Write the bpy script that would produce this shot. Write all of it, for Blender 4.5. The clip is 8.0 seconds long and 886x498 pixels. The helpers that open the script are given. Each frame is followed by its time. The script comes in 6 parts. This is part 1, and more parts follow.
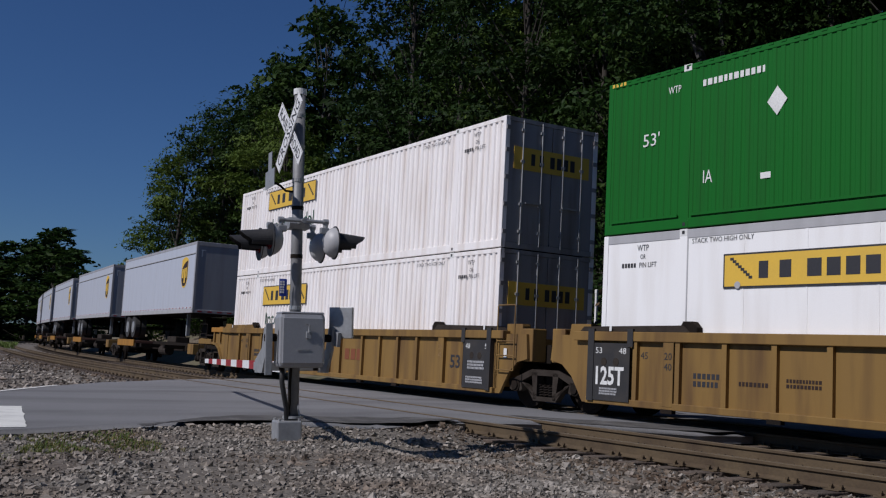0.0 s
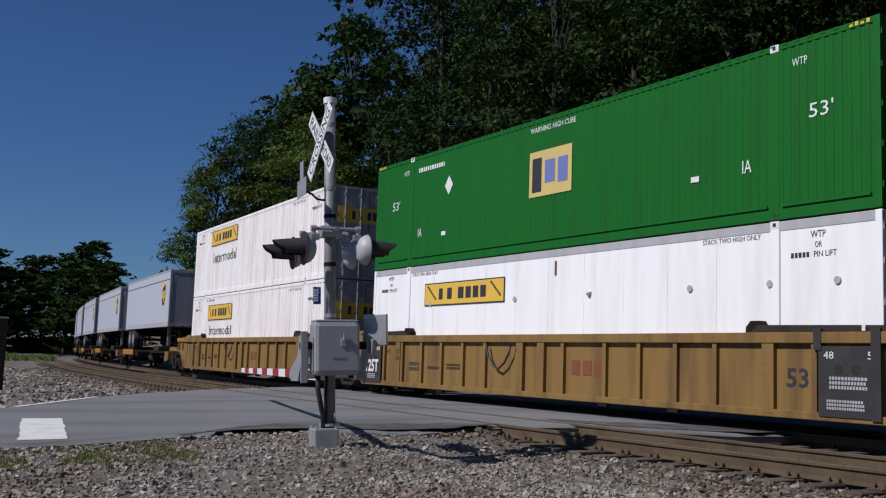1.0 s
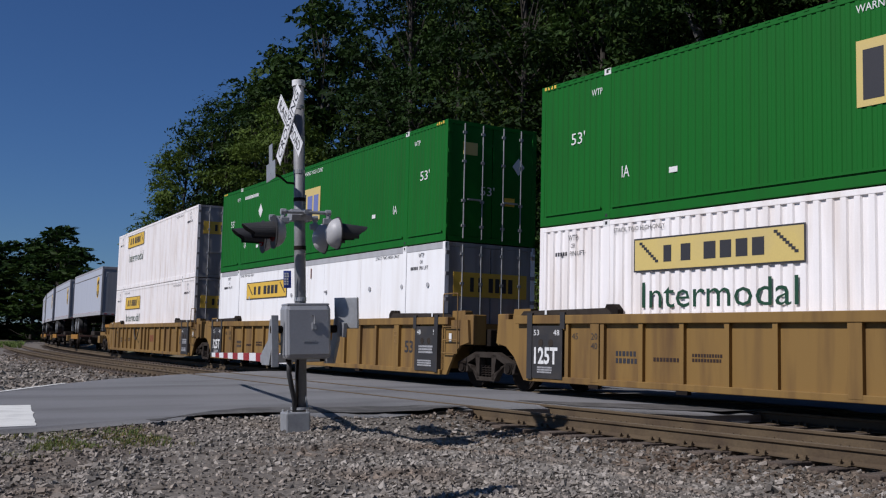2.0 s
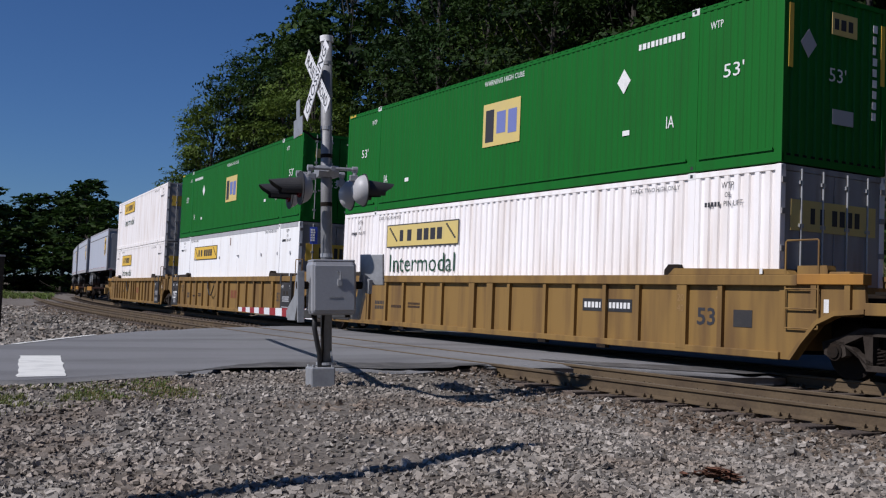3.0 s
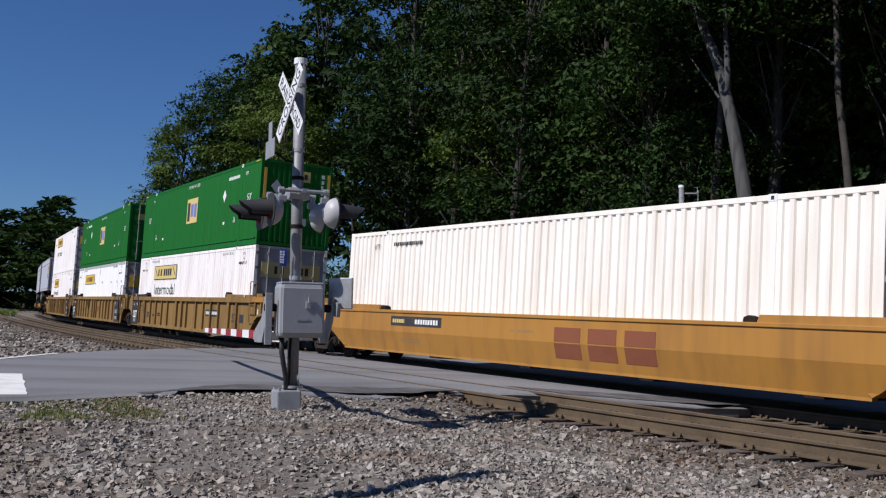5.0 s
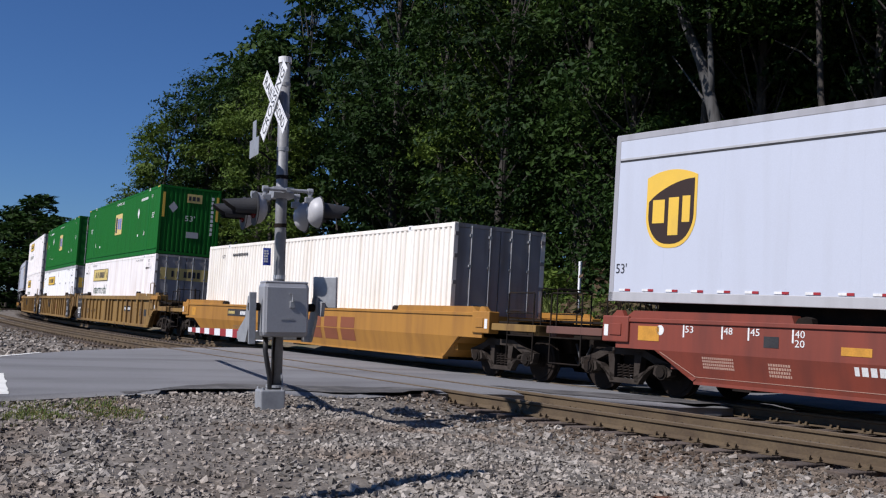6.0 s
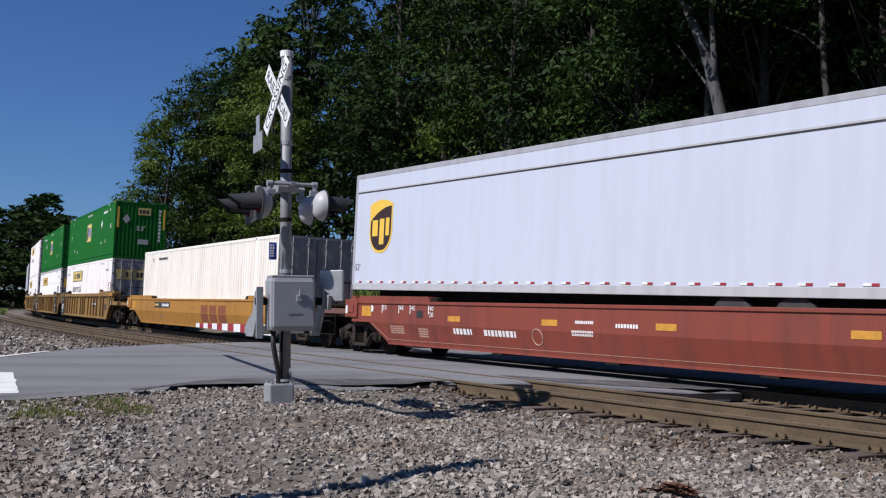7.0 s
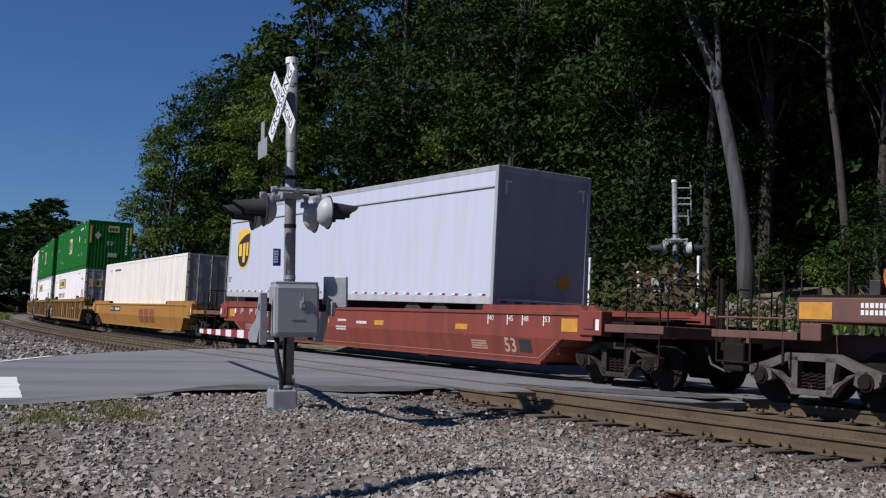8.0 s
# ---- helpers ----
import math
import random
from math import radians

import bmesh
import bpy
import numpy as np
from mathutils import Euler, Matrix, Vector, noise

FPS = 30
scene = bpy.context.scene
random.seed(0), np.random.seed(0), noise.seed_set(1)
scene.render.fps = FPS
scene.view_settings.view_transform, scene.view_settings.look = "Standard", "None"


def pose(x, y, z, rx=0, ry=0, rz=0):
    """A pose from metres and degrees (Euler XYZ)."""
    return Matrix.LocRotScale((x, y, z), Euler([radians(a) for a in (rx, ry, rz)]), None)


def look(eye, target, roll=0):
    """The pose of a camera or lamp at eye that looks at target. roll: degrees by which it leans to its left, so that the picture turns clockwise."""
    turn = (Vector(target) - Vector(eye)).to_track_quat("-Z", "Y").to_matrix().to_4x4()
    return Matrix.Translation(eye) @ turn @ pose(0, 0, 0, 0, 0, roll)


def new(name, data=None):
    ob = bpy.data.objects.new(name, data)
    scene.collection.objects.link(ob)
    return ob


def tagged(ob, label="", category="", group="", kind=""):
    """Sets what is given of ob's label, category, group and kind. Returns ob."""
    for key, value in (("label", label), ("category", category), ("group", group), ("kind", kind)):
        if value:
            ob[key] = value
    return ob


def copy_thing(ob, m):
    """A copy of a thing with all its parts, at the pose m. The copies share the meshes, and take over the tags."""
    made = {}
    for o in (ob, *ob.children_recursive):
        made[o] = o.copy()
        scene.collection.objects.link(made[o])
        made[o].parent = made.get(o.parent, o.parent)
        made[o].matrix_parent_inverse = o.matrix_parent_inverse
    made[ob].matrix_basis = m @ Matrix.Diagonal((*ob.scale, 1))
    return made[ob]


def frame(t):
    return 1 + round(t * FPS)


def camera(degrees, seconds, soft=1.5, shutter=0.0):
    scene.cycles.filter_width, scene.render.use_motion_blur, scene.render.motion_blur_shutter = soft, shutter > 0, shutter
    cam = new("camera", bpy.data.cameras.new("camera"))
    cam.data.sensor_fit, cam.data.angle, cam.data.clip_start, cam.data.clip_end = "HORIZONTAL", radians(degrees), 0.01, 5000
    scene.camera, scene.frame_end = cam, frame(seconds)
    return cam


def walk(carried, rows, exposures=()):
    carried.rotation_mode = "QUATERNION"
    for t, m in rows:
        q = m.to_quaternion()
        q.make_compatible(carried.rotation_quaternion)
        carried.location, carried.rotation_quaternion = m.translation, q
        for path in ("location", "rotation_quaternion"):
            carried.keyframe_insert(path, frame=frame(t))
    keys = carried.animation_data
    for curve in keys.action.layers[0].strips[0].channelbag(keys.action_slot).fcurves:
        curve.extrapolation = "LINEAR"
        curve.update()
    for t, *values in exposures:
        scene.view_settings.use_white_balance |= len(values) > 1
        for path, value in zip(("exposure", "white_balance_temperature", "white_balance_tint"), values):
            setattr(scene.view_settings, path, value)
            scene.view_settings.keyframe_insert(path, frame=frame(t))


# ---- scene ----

# World: z = 0 is the top of the rails, x runs to the train's rear, y away from the camera, metres.
EYE = (0.0, 0.0, 0.95)


def aim(yaw, pitch, roll):
    a, b = radians(yaw), radians(pitch)
    way = Vector((-math.sin(a) * math.cos(b), math.cos(a) * math.cos(b), math.sin(b)))
    return look(EYE, Vector(EYE) + way * 10.0, roll)


cam = camera(46.53, 8.0, soft=1.2, shutter=0.0)
walk(cam, [(t, aim(*turn)) for t, *turn in (
    (0, 54.91, 5.98, 2.99),
    (0.5, 54.26, 6.31, 3.16),
    (1, 56.74, 6.19, 1.92),
    (1.5, 56.01, 6.17, 1.61),
    (1.7, 55.17, 6.05, 1.56),
    (2.8, 56.23, 2.69, 1.51),
    (3, 56.43, 2.90, 2.25),
    (3.5, 55.91, 3.69, 3.21),
    (4, 55.80, 3.94, 3.19),
    (4.5, 55.38, 4.21, 3.23),
    (6, 53.95, 4.40, 3.42),
    (6.5, 53.94, 4.14, 2.90),
    (7, 54.24, 3.88, 2.30),
    (7.5, 54.35, 4.46, 2.46),
    (8, 54.48, 4.27, 2.65),
)], [(t, stops + 0.12, 6190, 15) for t, stops in (
    (0.0, -0.77), (0.5, -0.69), (1.0, -0.53), (1.5, -0.53), (3.0, -0.36), (3.5, -0.28), (4.0, -0.19), (4.5, -0.14), (6.0, -0.06), (6.5, 0.07), (7.0, -0.02), (7.5, -0.17), (8.0, -0.18))])

# ---- light ----
SHADOW = Vector((0.05, 1.0, -0.95)).normalized()
world = bpy.data.worlds.new("sky")
scene.world = world
world.use_nodes = True
sky = world.node_tree.nodes.new("ShaderNodeTexSky")
sky.sky_type, sky.sun_disc = "NISHITA", False
sky.sun_elevation = math.asin(-SHADOW.z)
sky.sun_rotation = math.atan2(-SHADOW.x, -SHADOW.y)
sky.air_density, sky.dust_density, sky.ozone_density = 1.0, 0.0, 6.0
back = world.node_tree.nodes["Background"]
back.inputs["Strength"].default_value = 0.062
vivid = world.node_tree.nodes.new("ShaderNodeMix")
vivid.data_type, vivid.blend_type = "RGBA", "MULTIPLY"
vivid.inputs["Factor"].default_value = 1.0
vivid.inputs["B"].default_value = (0.62, 0.84, 1.12, 1)
world.node_tree.links.new(sky.outputs["Color"], vivid.inputs["A"])
world.node_tree.links.new(vivid.outputs["Result"], back.inputs["Color"])
sun = new("sun", bpy.data.lights.new("sun", "SUN"))
sun.data.energy, sun.data.angle, sun.data.color = 5.0, radians(0.55), (1.0, 0.96, 0.9)
sun.matrix_basis = look((0, 0, 60), Vector((0, 0, 60)) + SHADOW * 10)

# ---- materials ----


def material(name, colour, rough=0.7, metal=0.0, stain=None, amount=0.4, size=1.5, grain=40.0, vary=0.12, bump=0.15, island=0.0, each=0.0):
    """Base colour with large stains, fine grain and relief; sizes are per metre."""
    m = bpy.data.materials.new(name)
    m.use_nodes = True
    nodes, links = m.node_tree.nodes, m.node_tree.links
    shader = nodes["Principled BSDF"]
    shader.inputs["Metallic"].default_value = metal
    place = nodes.new("ShaderNodeTexCoord")
    big, fine = nodes.new("ShaderNodeTexNoise"), nodes.new("ShaderNodeTexNoise")
    big.inputs["Scale"].default_value, big.inputs["Detail"].default_value = size, 6.0
    fine.inputs["Scale"].default_value, fine.inputs["Detail"].default_value = grain, 4.0
    for tex in (big, fine):
        links.new(place.outputs["Object"], tex.inputs["Vector"])
    ramp = nodes.new("ShaderNodeMapRange")
    ramp.inputs["From Min"].default_value, ramp.inputs["From Max"].default_value = 0.45, 0.72
    ramp.inputs["To Max"].default_value = amount
    links.new(big.outputs["Fac"], ramp.inputs["Value"])
    mix = nodes.new("ShaderNodeMix")
    mix.data_type = "RGBA"
    mix.inputs["A"].default_value = (*colour, 1)
    dirt = stain or tuple(0.55 * c for c in colour)
    mix.inputs["B"].default_value = (*dirt, 1)
    links.new(ramp.outputs["Result"], mix.inputs["Factor"])
    tone = nodes.new("ShaderNodeHueSaturation")
    links.new(mix.outputs["Result"], tone.inputs["Color"])
    value = nodes.new("ShaderNodeMapRange")
    value.inputs["To Min"].default_value, value.inputs["To Max"].default_value = 1 - vary * 2, 1 + vary * 2
    links.new(fine.outputs["Fac"], value.inputs["Value"])
    last = value.outputs["Result"]
    if island or each:
        info = nodes.new("ShaderNodeNewGeometry" if island else "ShaderNodeObjectInfo")
        spread = nodes.new("ShaderNodeMapRange")
        spread.inputs["To Min"].default_value, spread.inputs["To Max"].default_value = 1 - (island or each), 1 + (island or each)
        links.new(info.outputs["Random Per Island" if island else "Random"], spread.inputs["Value"])
        times = nodes.new("ShaderNodeMath")
        times.operation = "MULTIPLY"
        links.new(last, times.inputs[0])
        links.new(spread.outputs["Result"], times.inputs[1])
        last = times.outputs["Value"]
    links.new(last, tone.inputs["Value"])
    links.new(tone.outputs["Color"], shader.inputs["Base Color"])
    gloss = nodes.new("ShaderNodeMapRange")
    gloss.inputs["To Min"].default_value, gloss.inputs["To Max"].default_value = max(0.05, rough - 0.12), min(1.0, rough + 0.12)
    links.new(big.outputs["Fac"], gloss.inputs["Value"])
    links.new(gloss.outputs["Result"], shader.inputs["Roughness"])
    if bump:
        relief = nodes.new("ShaderNodeBump")
        relief.inputs["Strength"].default_value, relief.inputs["Distance"].default_value = bump, 0.02
        links.new(fine.outputs["Fac"], relief.inputs["Height"])
        links.new(relief.outputs["Normal"], shader.inputs["Normal"])
    return m


def leaf_material(name, colour, other):
    m = material(name, colour, rough=0.6, stain=other, amount=1.0, size=0.35, grain=6.0, vary=0.25, bump=0.0, island=0.3)
    nodes, links = m.node_tree.nodes, m.node_tree.links
    thin, mix = nodes.new("ShaderNodeBsdfTranslucent"), nodes.new("ShaderNodeMixShader")
    shader = nodes["Principled BSDF"]
    links.new(shader.inputs["Base Color"].links[0].from_socket, thin.inputs["Color"])
    mix.inputs["Fac"].default_value = 0.22
    shader.inputs["Specular IOR Level"].default_value = 0.12
    links.new(shader.outputs["BSDF"], mix.inputs[1])
    links.new(thin.outputs["BSDF"], mix.inputs[2])
    links.new(mix.outputs["Shader"], nodes["Material Output"].inputs["Surface"])
    return m


def streaked(name, colour, streak, rough=0.5, amount=0.5, dense=3.0):
    """Paint with dirt that has run down: noise stretched along z."""
    m = material(name, colour, rough=rough, stain=streak, amount=amount, size=1.0, grain=60.0, vary=0.04, bump=0.03)
    nodes, links = m.node_tree.nodes, m.node_tree.links
    for tex in [n for n in nodes if n.type == "TEX_NOISE" and n.inputs["Scale"].default_value < 5]:
        squeeze = nodes.new("ShaderNodeMapping")
        squeeze.inputs["Scale"].default_value = (dense, dense, 0.35)
        links.new(tex.inputs["Vector"].links[0].from_socket, squeeze.inputs["Vector"])
        links.new(squeeze.outputs["Vector"], tex.inputs["Vector"])
    return m


GRAVEL = material("gravel", (0.15, 0.131, 0.11), 0.95, stain=(0.085, 0.062, 0.044), amount=0.8, size=0.5, grain=22.0, vary=0.45, bump=1.0)
STONE = material("ballast_stone", (0.25, 0.226, 0.197), 0.9, stain=(0.15, 0.105, 0.072), amount=0.8, size=0.9, grain=60.0, vary=0.15, bump=0.3, island=0.62)
RUSTY_STONE = material("rusty_ballast_stone", (0.135, 0.105, 0.078), 0.9, stain=(0.08, 0.048, 0.028), amount=0.9, size=0.9, grain=60.0, vary=0.15, bump=0.3, island=0.5)
RUBBLE = material("rubble_stone", (0.15, 0.125, 0.10), 0.95, stain=(0.08, 0.055, 0.04), amount=0.9, size=0.9, grain=60.0, vary=0.15, bump=0.3, island=0.5)
ASPHALT = material("asphalt", (0.185, 0.185, 0.19), 0.85, stain=(0.09, 0.088, 0.09), amount=0.7, size=0.8, grain=70.0, vary=0.2, bump=0.4)
ASPHALT_DARK = material("dark_asphalt", (0.065, 0.062, 0.06), 0.9, stain=(0.15, 0.145, 0.14), amount=0.9, size=2.0, grain=60.0, vary=0.25, bump=0.6)
ROAD_WHITE = material("road_paint", (0.72, 0.72, 0.68), 0.8, stain=(0.4, 0.4, 0.38), amount=0.5, size=3.0, grain=60.0, vary=0.08)
for tex in [n for n in ASPHALT.node_tree.nodes if n.type == "TEX_NOISE" and n.inputs["Scale"].default_value < 5]:
    # wheel tracks run along the road
    lanes = ASPHALT.node_tree.nodes.new("ShaderNodeMapping")
    lanes.inputs["Scale"].default_value = (0.9, 0.25, 1.0)
    ASPHALT.node_tree.links.new(tex.inputs["Vector"].links[0].from_socket, lanes.inputs["Vector"])
    ASPHALT.node_tree.links.new(lanes.outputs["Vector"], tex.inputs["Vector"])
RAIL_RUST = material("rail_rust", (0.098, 0.068, 0.036), 0.85, stain=(0.045, 0.028, 0.018), amount=0.7, size=2.0, grain=30.0, vary=0.15, bump=0.3)
RAIL_TOP = material("rail_head", (0.125, 0.092, 0.056), 0.65, metal=0.2, stain=(0.10, 0.07, 0.042), amount=0.6, size=3.0)
TIE_WOOD = material("tie_wood", (0.075, 0.055, 0.042), 0.95, stain=(0.13, 0.10, 0.08), amount=0.7, size=4.0, grain=30.0, vary=0.25, bump=0.8, each=0.25)
# dark brown ballast of the far track; the train's shade is in its colour
SHADED_BALLAST = material("shaded_ballast", (0.042, 0.031, 0.022), 0.95, stain=(0.02, 0.015, 0.011), amount=0.8, size=0.8, grain=22.0, vary=0.4, bump=1.0)
EARTH = material("earth", (0.15, 0.12, 0.085), 0.95, stain=(0.08, 0.10, 0.04), amount=0.9, size=0.4, grain=12.0, vary=0.3, bump=0.9)
GRASS = leaf_material("grass", (0.10, 0.15, 0.035), (0.16, 0.17, 0.06))
DRY_GRASS = leaf_material("dry_grass", (0.25, 0.20, 0.09), (0.12, 0.16, 0.04))
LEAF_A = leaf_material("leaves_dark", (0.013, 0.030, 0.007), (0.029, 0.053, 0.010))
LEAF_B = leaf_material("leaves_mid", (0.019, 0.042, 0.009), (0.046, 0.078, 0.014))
BROWN_LEAF = leaf_material("brown_leaves", (0.11, 0.075, 0.045), (0.08, 0.075, 0.035))
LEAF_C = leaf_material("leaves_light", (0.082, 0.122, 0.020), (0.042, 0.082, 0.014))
DARK_STEM = material("dry_stem", (0.07, 0.05, 0.03), 0.9, amount=0.5, size=8.0, bump=0.0)
DEAD_LEAF = material("dead_leaf", (0.115, 0.048, 0.026), 0.85, stain=(0.05, 0.026, 0.016), amount=0.8, size=9.0, grain=40.0, vary=0.2, bump=0.2, each=0.35)
BARK = material("bark", (0.045, 0.038, 0.031), 0.95, stain=(0.022, 0.019, 0.016), amount=0.8, size=3.0, grain=18.0, vary=0.3, bump=1.0)
PALE_BARK = streaked("pale_bark", (0.07, 0.068, 0.065), (0.018, 0.017, 0.016), rough=0.9, amount=0.95, dense=5.0)
PALE_TWIG = material("pale_twig", (0.09, 0.08, 0.07), 0.9, stain=(0.04, 0.035, 0.03), amount=0.9, size=2.0, grain=14.0, vary=0.25, bump=0.8)
WHITE = streaked("white_paint", (0.90, 0.865, 0.845), (0.60, 0.50, 0.42), amount=0.5)
WHITE_CLEAN = streaked("clean_white_paint", (0.9, 0.895, 0.885), (0.66, 0.62, 0.57), amount=0.4)
CREAM = streaked("cream_white_paint", (0.84, 0.80, 0.72), (0.58, 0.49, 0.38), amount=0.45)
GREEN = streaked("green_paint", (0.007, 0.125, 0.014), (0.008, 0.092, 0.012), rough=0.55, amount=0.6)
GREEN.node_tree.nodes["Principled BSDF"].inputs["Specular IOR Level"].default_value = 0.2
GREY_RAIL = streaked("grey_aluminium", (0.42, 0.42, 0.43), (0.28, 0.28, 0.28), rough=0.5, amount=0.5)
PALE_GREY = streaked("pale_grey_paint", (0.50, 0.53, 0.60), (0.43, 0.45, 0.50), rough=0.4, amount=0.4)
# weathered white door paint, darkened: the shade on the ends is in the colour
SHADED_DOOR_GREY = streaked("shaded_weathered_door_paint", (0.31, 0.30, 0.30), (0.15, 0.125, 0.105), amount=0.8)
YELLOW_CAR = streaked("ochre_car_paint", (0.225, 0.13, 0.032), (0.11, 0.058, 0.02), rough=0.75, amount=0.9)
BRIGHT_CAR = streaked("yellow_car_paint", (0.37, 0.175, 0.028), (0.22, 0.10, 0.024), rough=0.55, amount=0.6)
RED_CAR = streaked("red_car_paint", (0.205, 0.043, 0.024), (0.12, 0.03, 0.02), rough=0.6, amount=0.75)
BROWN_CAR = streaked("brown_car_paint", (0.13, 0.058, 0.042), (0.07, 0.04, 0.033), rough=0.7, amount=0.6)
RUST_RED = material("rust_red_lettering", (0.20, 0.06, 0.024), 0.8, amount=0.3)
DARK_STEEL = material("grimy_steel", (0.014, 0.011, 0.009), 0.9, stain=(0.034, 0.022, 0.015), amount=0.6, size=3.0, grain=30.0, vary=0.2, bump=0.3)
TRUCK_STEEL = material("dusty_cast_steel", (0.042, 0.034, 0.028), 0.85, stain=(0.024, 0.018, 0.015), amount=0.7, size=4.0, grain=30.0, vary=0.2, bump=0.3)
DUSTY_STEEL = material("pale_dusty_steel", (0.105, 0.094, 0.082), 0.9, stain=(0.05, 0.042, 0.036), amount=0.7, size=4.0, grain=30.0, vary=0.2, bump=0.3)
TRIM_GREY = streaked("dull_grey_trim", (0.34, 0.34, 0.36), (0.20, 0.20, 0.20), rough=0.55, amount=0.6)
# darker copy of the pale grey, with the rear ends' shade painted in
SHADED_END_GREY = streaked("shaded_pale_grey_paint", (0.30, 0.315, 0.35), (0.20, 0.20, 0.21), rough=0.5, amount=0.6)
WHEEL_STEEL = material("worn_wheel_steel", (0.016, 0.012, 0.010), 0.8, metal=0.1, stain=(0.036, 0.026, 0.019), amount=0.6, size=5.0)
BLACK = material("black_paint", (0.022, 0.022, 0.024), 0.6, stain=(0.05, 0.048, 0.045), amount=0.5, size=3.0)
CHARCOAL = material("charcoal_paint", (0.026, 0.025, 0.026), 0.7, stain=(0.055, 0.047, 0.04), amount=0.5, size=3.0)
RUBBER = material("tyre_rubber", (0.03, 0.03, 0.031), 0.9, stain=(0.07, 0.065, 0.06), amount=0.5, size=5.0)
GALVANISED = material("galvanised_steel", (0.36, 0.37, 0.38), 0.5, metal=0.35, stain=(0.22, 0.22, 0.22), amount=0.5, size=5.0, grain=25.0, vary=0.1, bump=0.05)
CABINET_GREY = material("grey_cabinet_paint", (0.36, 0.365, 0.38), 0.38, metal=0.25, stain=(0.28, 0.28, 0.29), amount=0.4, size=4.0, grain=50.0, vary=0.05, bump=0.05)
WHITE_SIGN = material("white_sign_sheet", (0.78, 0.78, 0.78), 0.5, stain=(0.6, 0.6, 0.58), amount=0.3, size=5.0, bump=0.0)
BLUE_SIGN = material("blue_sign_sheet", (0.035, 0.075, 0.42), 0.5, amount=0.2, bump=0.0)
RED_TAPE = material("red_reflective_tape", (0.33, 0.025, 0.03), 0.45, amount=0.3, bump=0.0)
LENS_RED = material("red_lens", (0.16, 0.01, 0.012), 0.2, amount=0.2, bump=0.0)
GOLD = material("gold_yellow_decal", (0.74, 0.47, 0.06), 0.5, stain=(0.58, 0.38, 0.07), amount=0.4, size=2.0, vary=0.04, bump=0.0)
PANEL_YELLOW = material("pale_yellow_decal", (0.62, 0.48, 0.16), 0.55, stain=(0.5, 0.4, 0.2), amount=0.4, size=2.0, vary=0.04, bump=0.0)
DECAL_BROWN = material("dark_brown_decal", (0.032, 0.016, 0.010), 0.5, amount=0.2, bump=0.0)
DECAL_GREEN = material("dark_green_decal", (0.012, 0.06, 0.03), 0.5, amount=0.2, bump=0.0)
DECAL_BLUE = material("slate_blue_decal", (0.16, 0.19, 0.42), 0.5, amount=0.2, bump=0.0)
WHITE_MARK = material("white_stencil", (0.74, 0.74, 0.72), 0.6, stain=(0.5, 0.5, 0.48), amount=0.4, size=6.0, bump=0.0)
DULL_MARK = material("faded_stencil", (0.28, 0.17, 0.07), 0.7, amount=0.3, bump=0.0)
PINK_MARK = material("chalky_stencil", (0.46, 0.29, 0.22), 0.7, amount=0.3, bump=0.0)
BLACK_MARK = material("black_stencil", (0.03, 0.03, 0.035), 0.6, amount=0.2, bump=0.0)
ORANGE = material("orange_paint", (0.50, 0.13, 0.03), 0.6, amount=0.4)
AMBER = material("amber_patch", (0.55, 0.26, 0.03), 0.6, amount=0.5, size=6.0)

for dull in (DARK_STEEL, WHEEL_STEEL, TRUCK_STEEL, SHADED_BALLAST):
    dull.node_tree.nodes["Principled BSDF"].inputs["Specular IOR Level"].default_value = 0.15
MAST_GREY = material("weathered_zinc", (0.23, 0.235, 0.245), 0.6, metal=0.2, stain=(0.14, 0.14, 0.145), amount=0.7, size=4.0, grain=25.0, vary=0.1, bump=0.05)

# ---- mesh helpers ----


def part(name, bm, mat, parent=None, label=""):
    me = bpy.data.meshes.new(name)
    bm.normal_update()
    bm.to_mesh(me)
    bm.free()
    me.materials.append(mat)
    ob = new(name, me)
    ob.parent = parent
    if label:
        ob["label"] = label
    return ob


def raw(name, verts, faces, mat, parent=None, label=""):
    me = bpy.data.meshes.new(name)
    me.from_pydata(verts, [], faces)
    me.update()
    me.materials.append(mat)
    ob = new(name, me)
    ob.parent = parent
    if label:
        ob["label"] = label
    return ob


def thing(name, label, category, group="", m=None):
    ob = tagged(new(name), label, category, group)
    ob.empty_display_size = 0.3
    if m is not None:
        ob.matrix_basis = m
    return ob


def box(bm, x0, x1, y0, y1, z0, z1, bevel=0.0):
    g = bmesh.ops.create_cube(bm, size=1.0)
    for v in g["verts"]:
        v.co = Vector(((x0 + x1) / 2 + v.co.x * (x1 - x0), (y0 + y1) / 2 + v.co.y * (y1 - y0), (z0 + z1) / 2 + v.co.z * (z1 - z0)))
    if bevel:
        edges = list({e for v in g["verts"] for e in v.link_edges})
        bmesh.ops.bevel(bm, geom=edges, offset=bevel, segments=2, affect="EDGES", profile=0.5)
    return bm


def prism(bm, pts, y0, y1):
    """A polygon in x and z, drawn out from y0 to y1."""
    lo = [bm.verts.new((x, y0, z)) for x, z in pts]
    hi = [bm.verts.new((x, y1, z)) for x, z in pts]
    bm.faces.new(lo)
    bm.faces.new(hi[::-1])
    for i in range(len(pts)):
        j = (i + 1) % len(pts)
        bm.faces.new((lo[j], lo[i], hi[i], hi[j]))
    bmesh.ops.recalc_face_normals(bm, faces=bm.faces[:])
    return bm


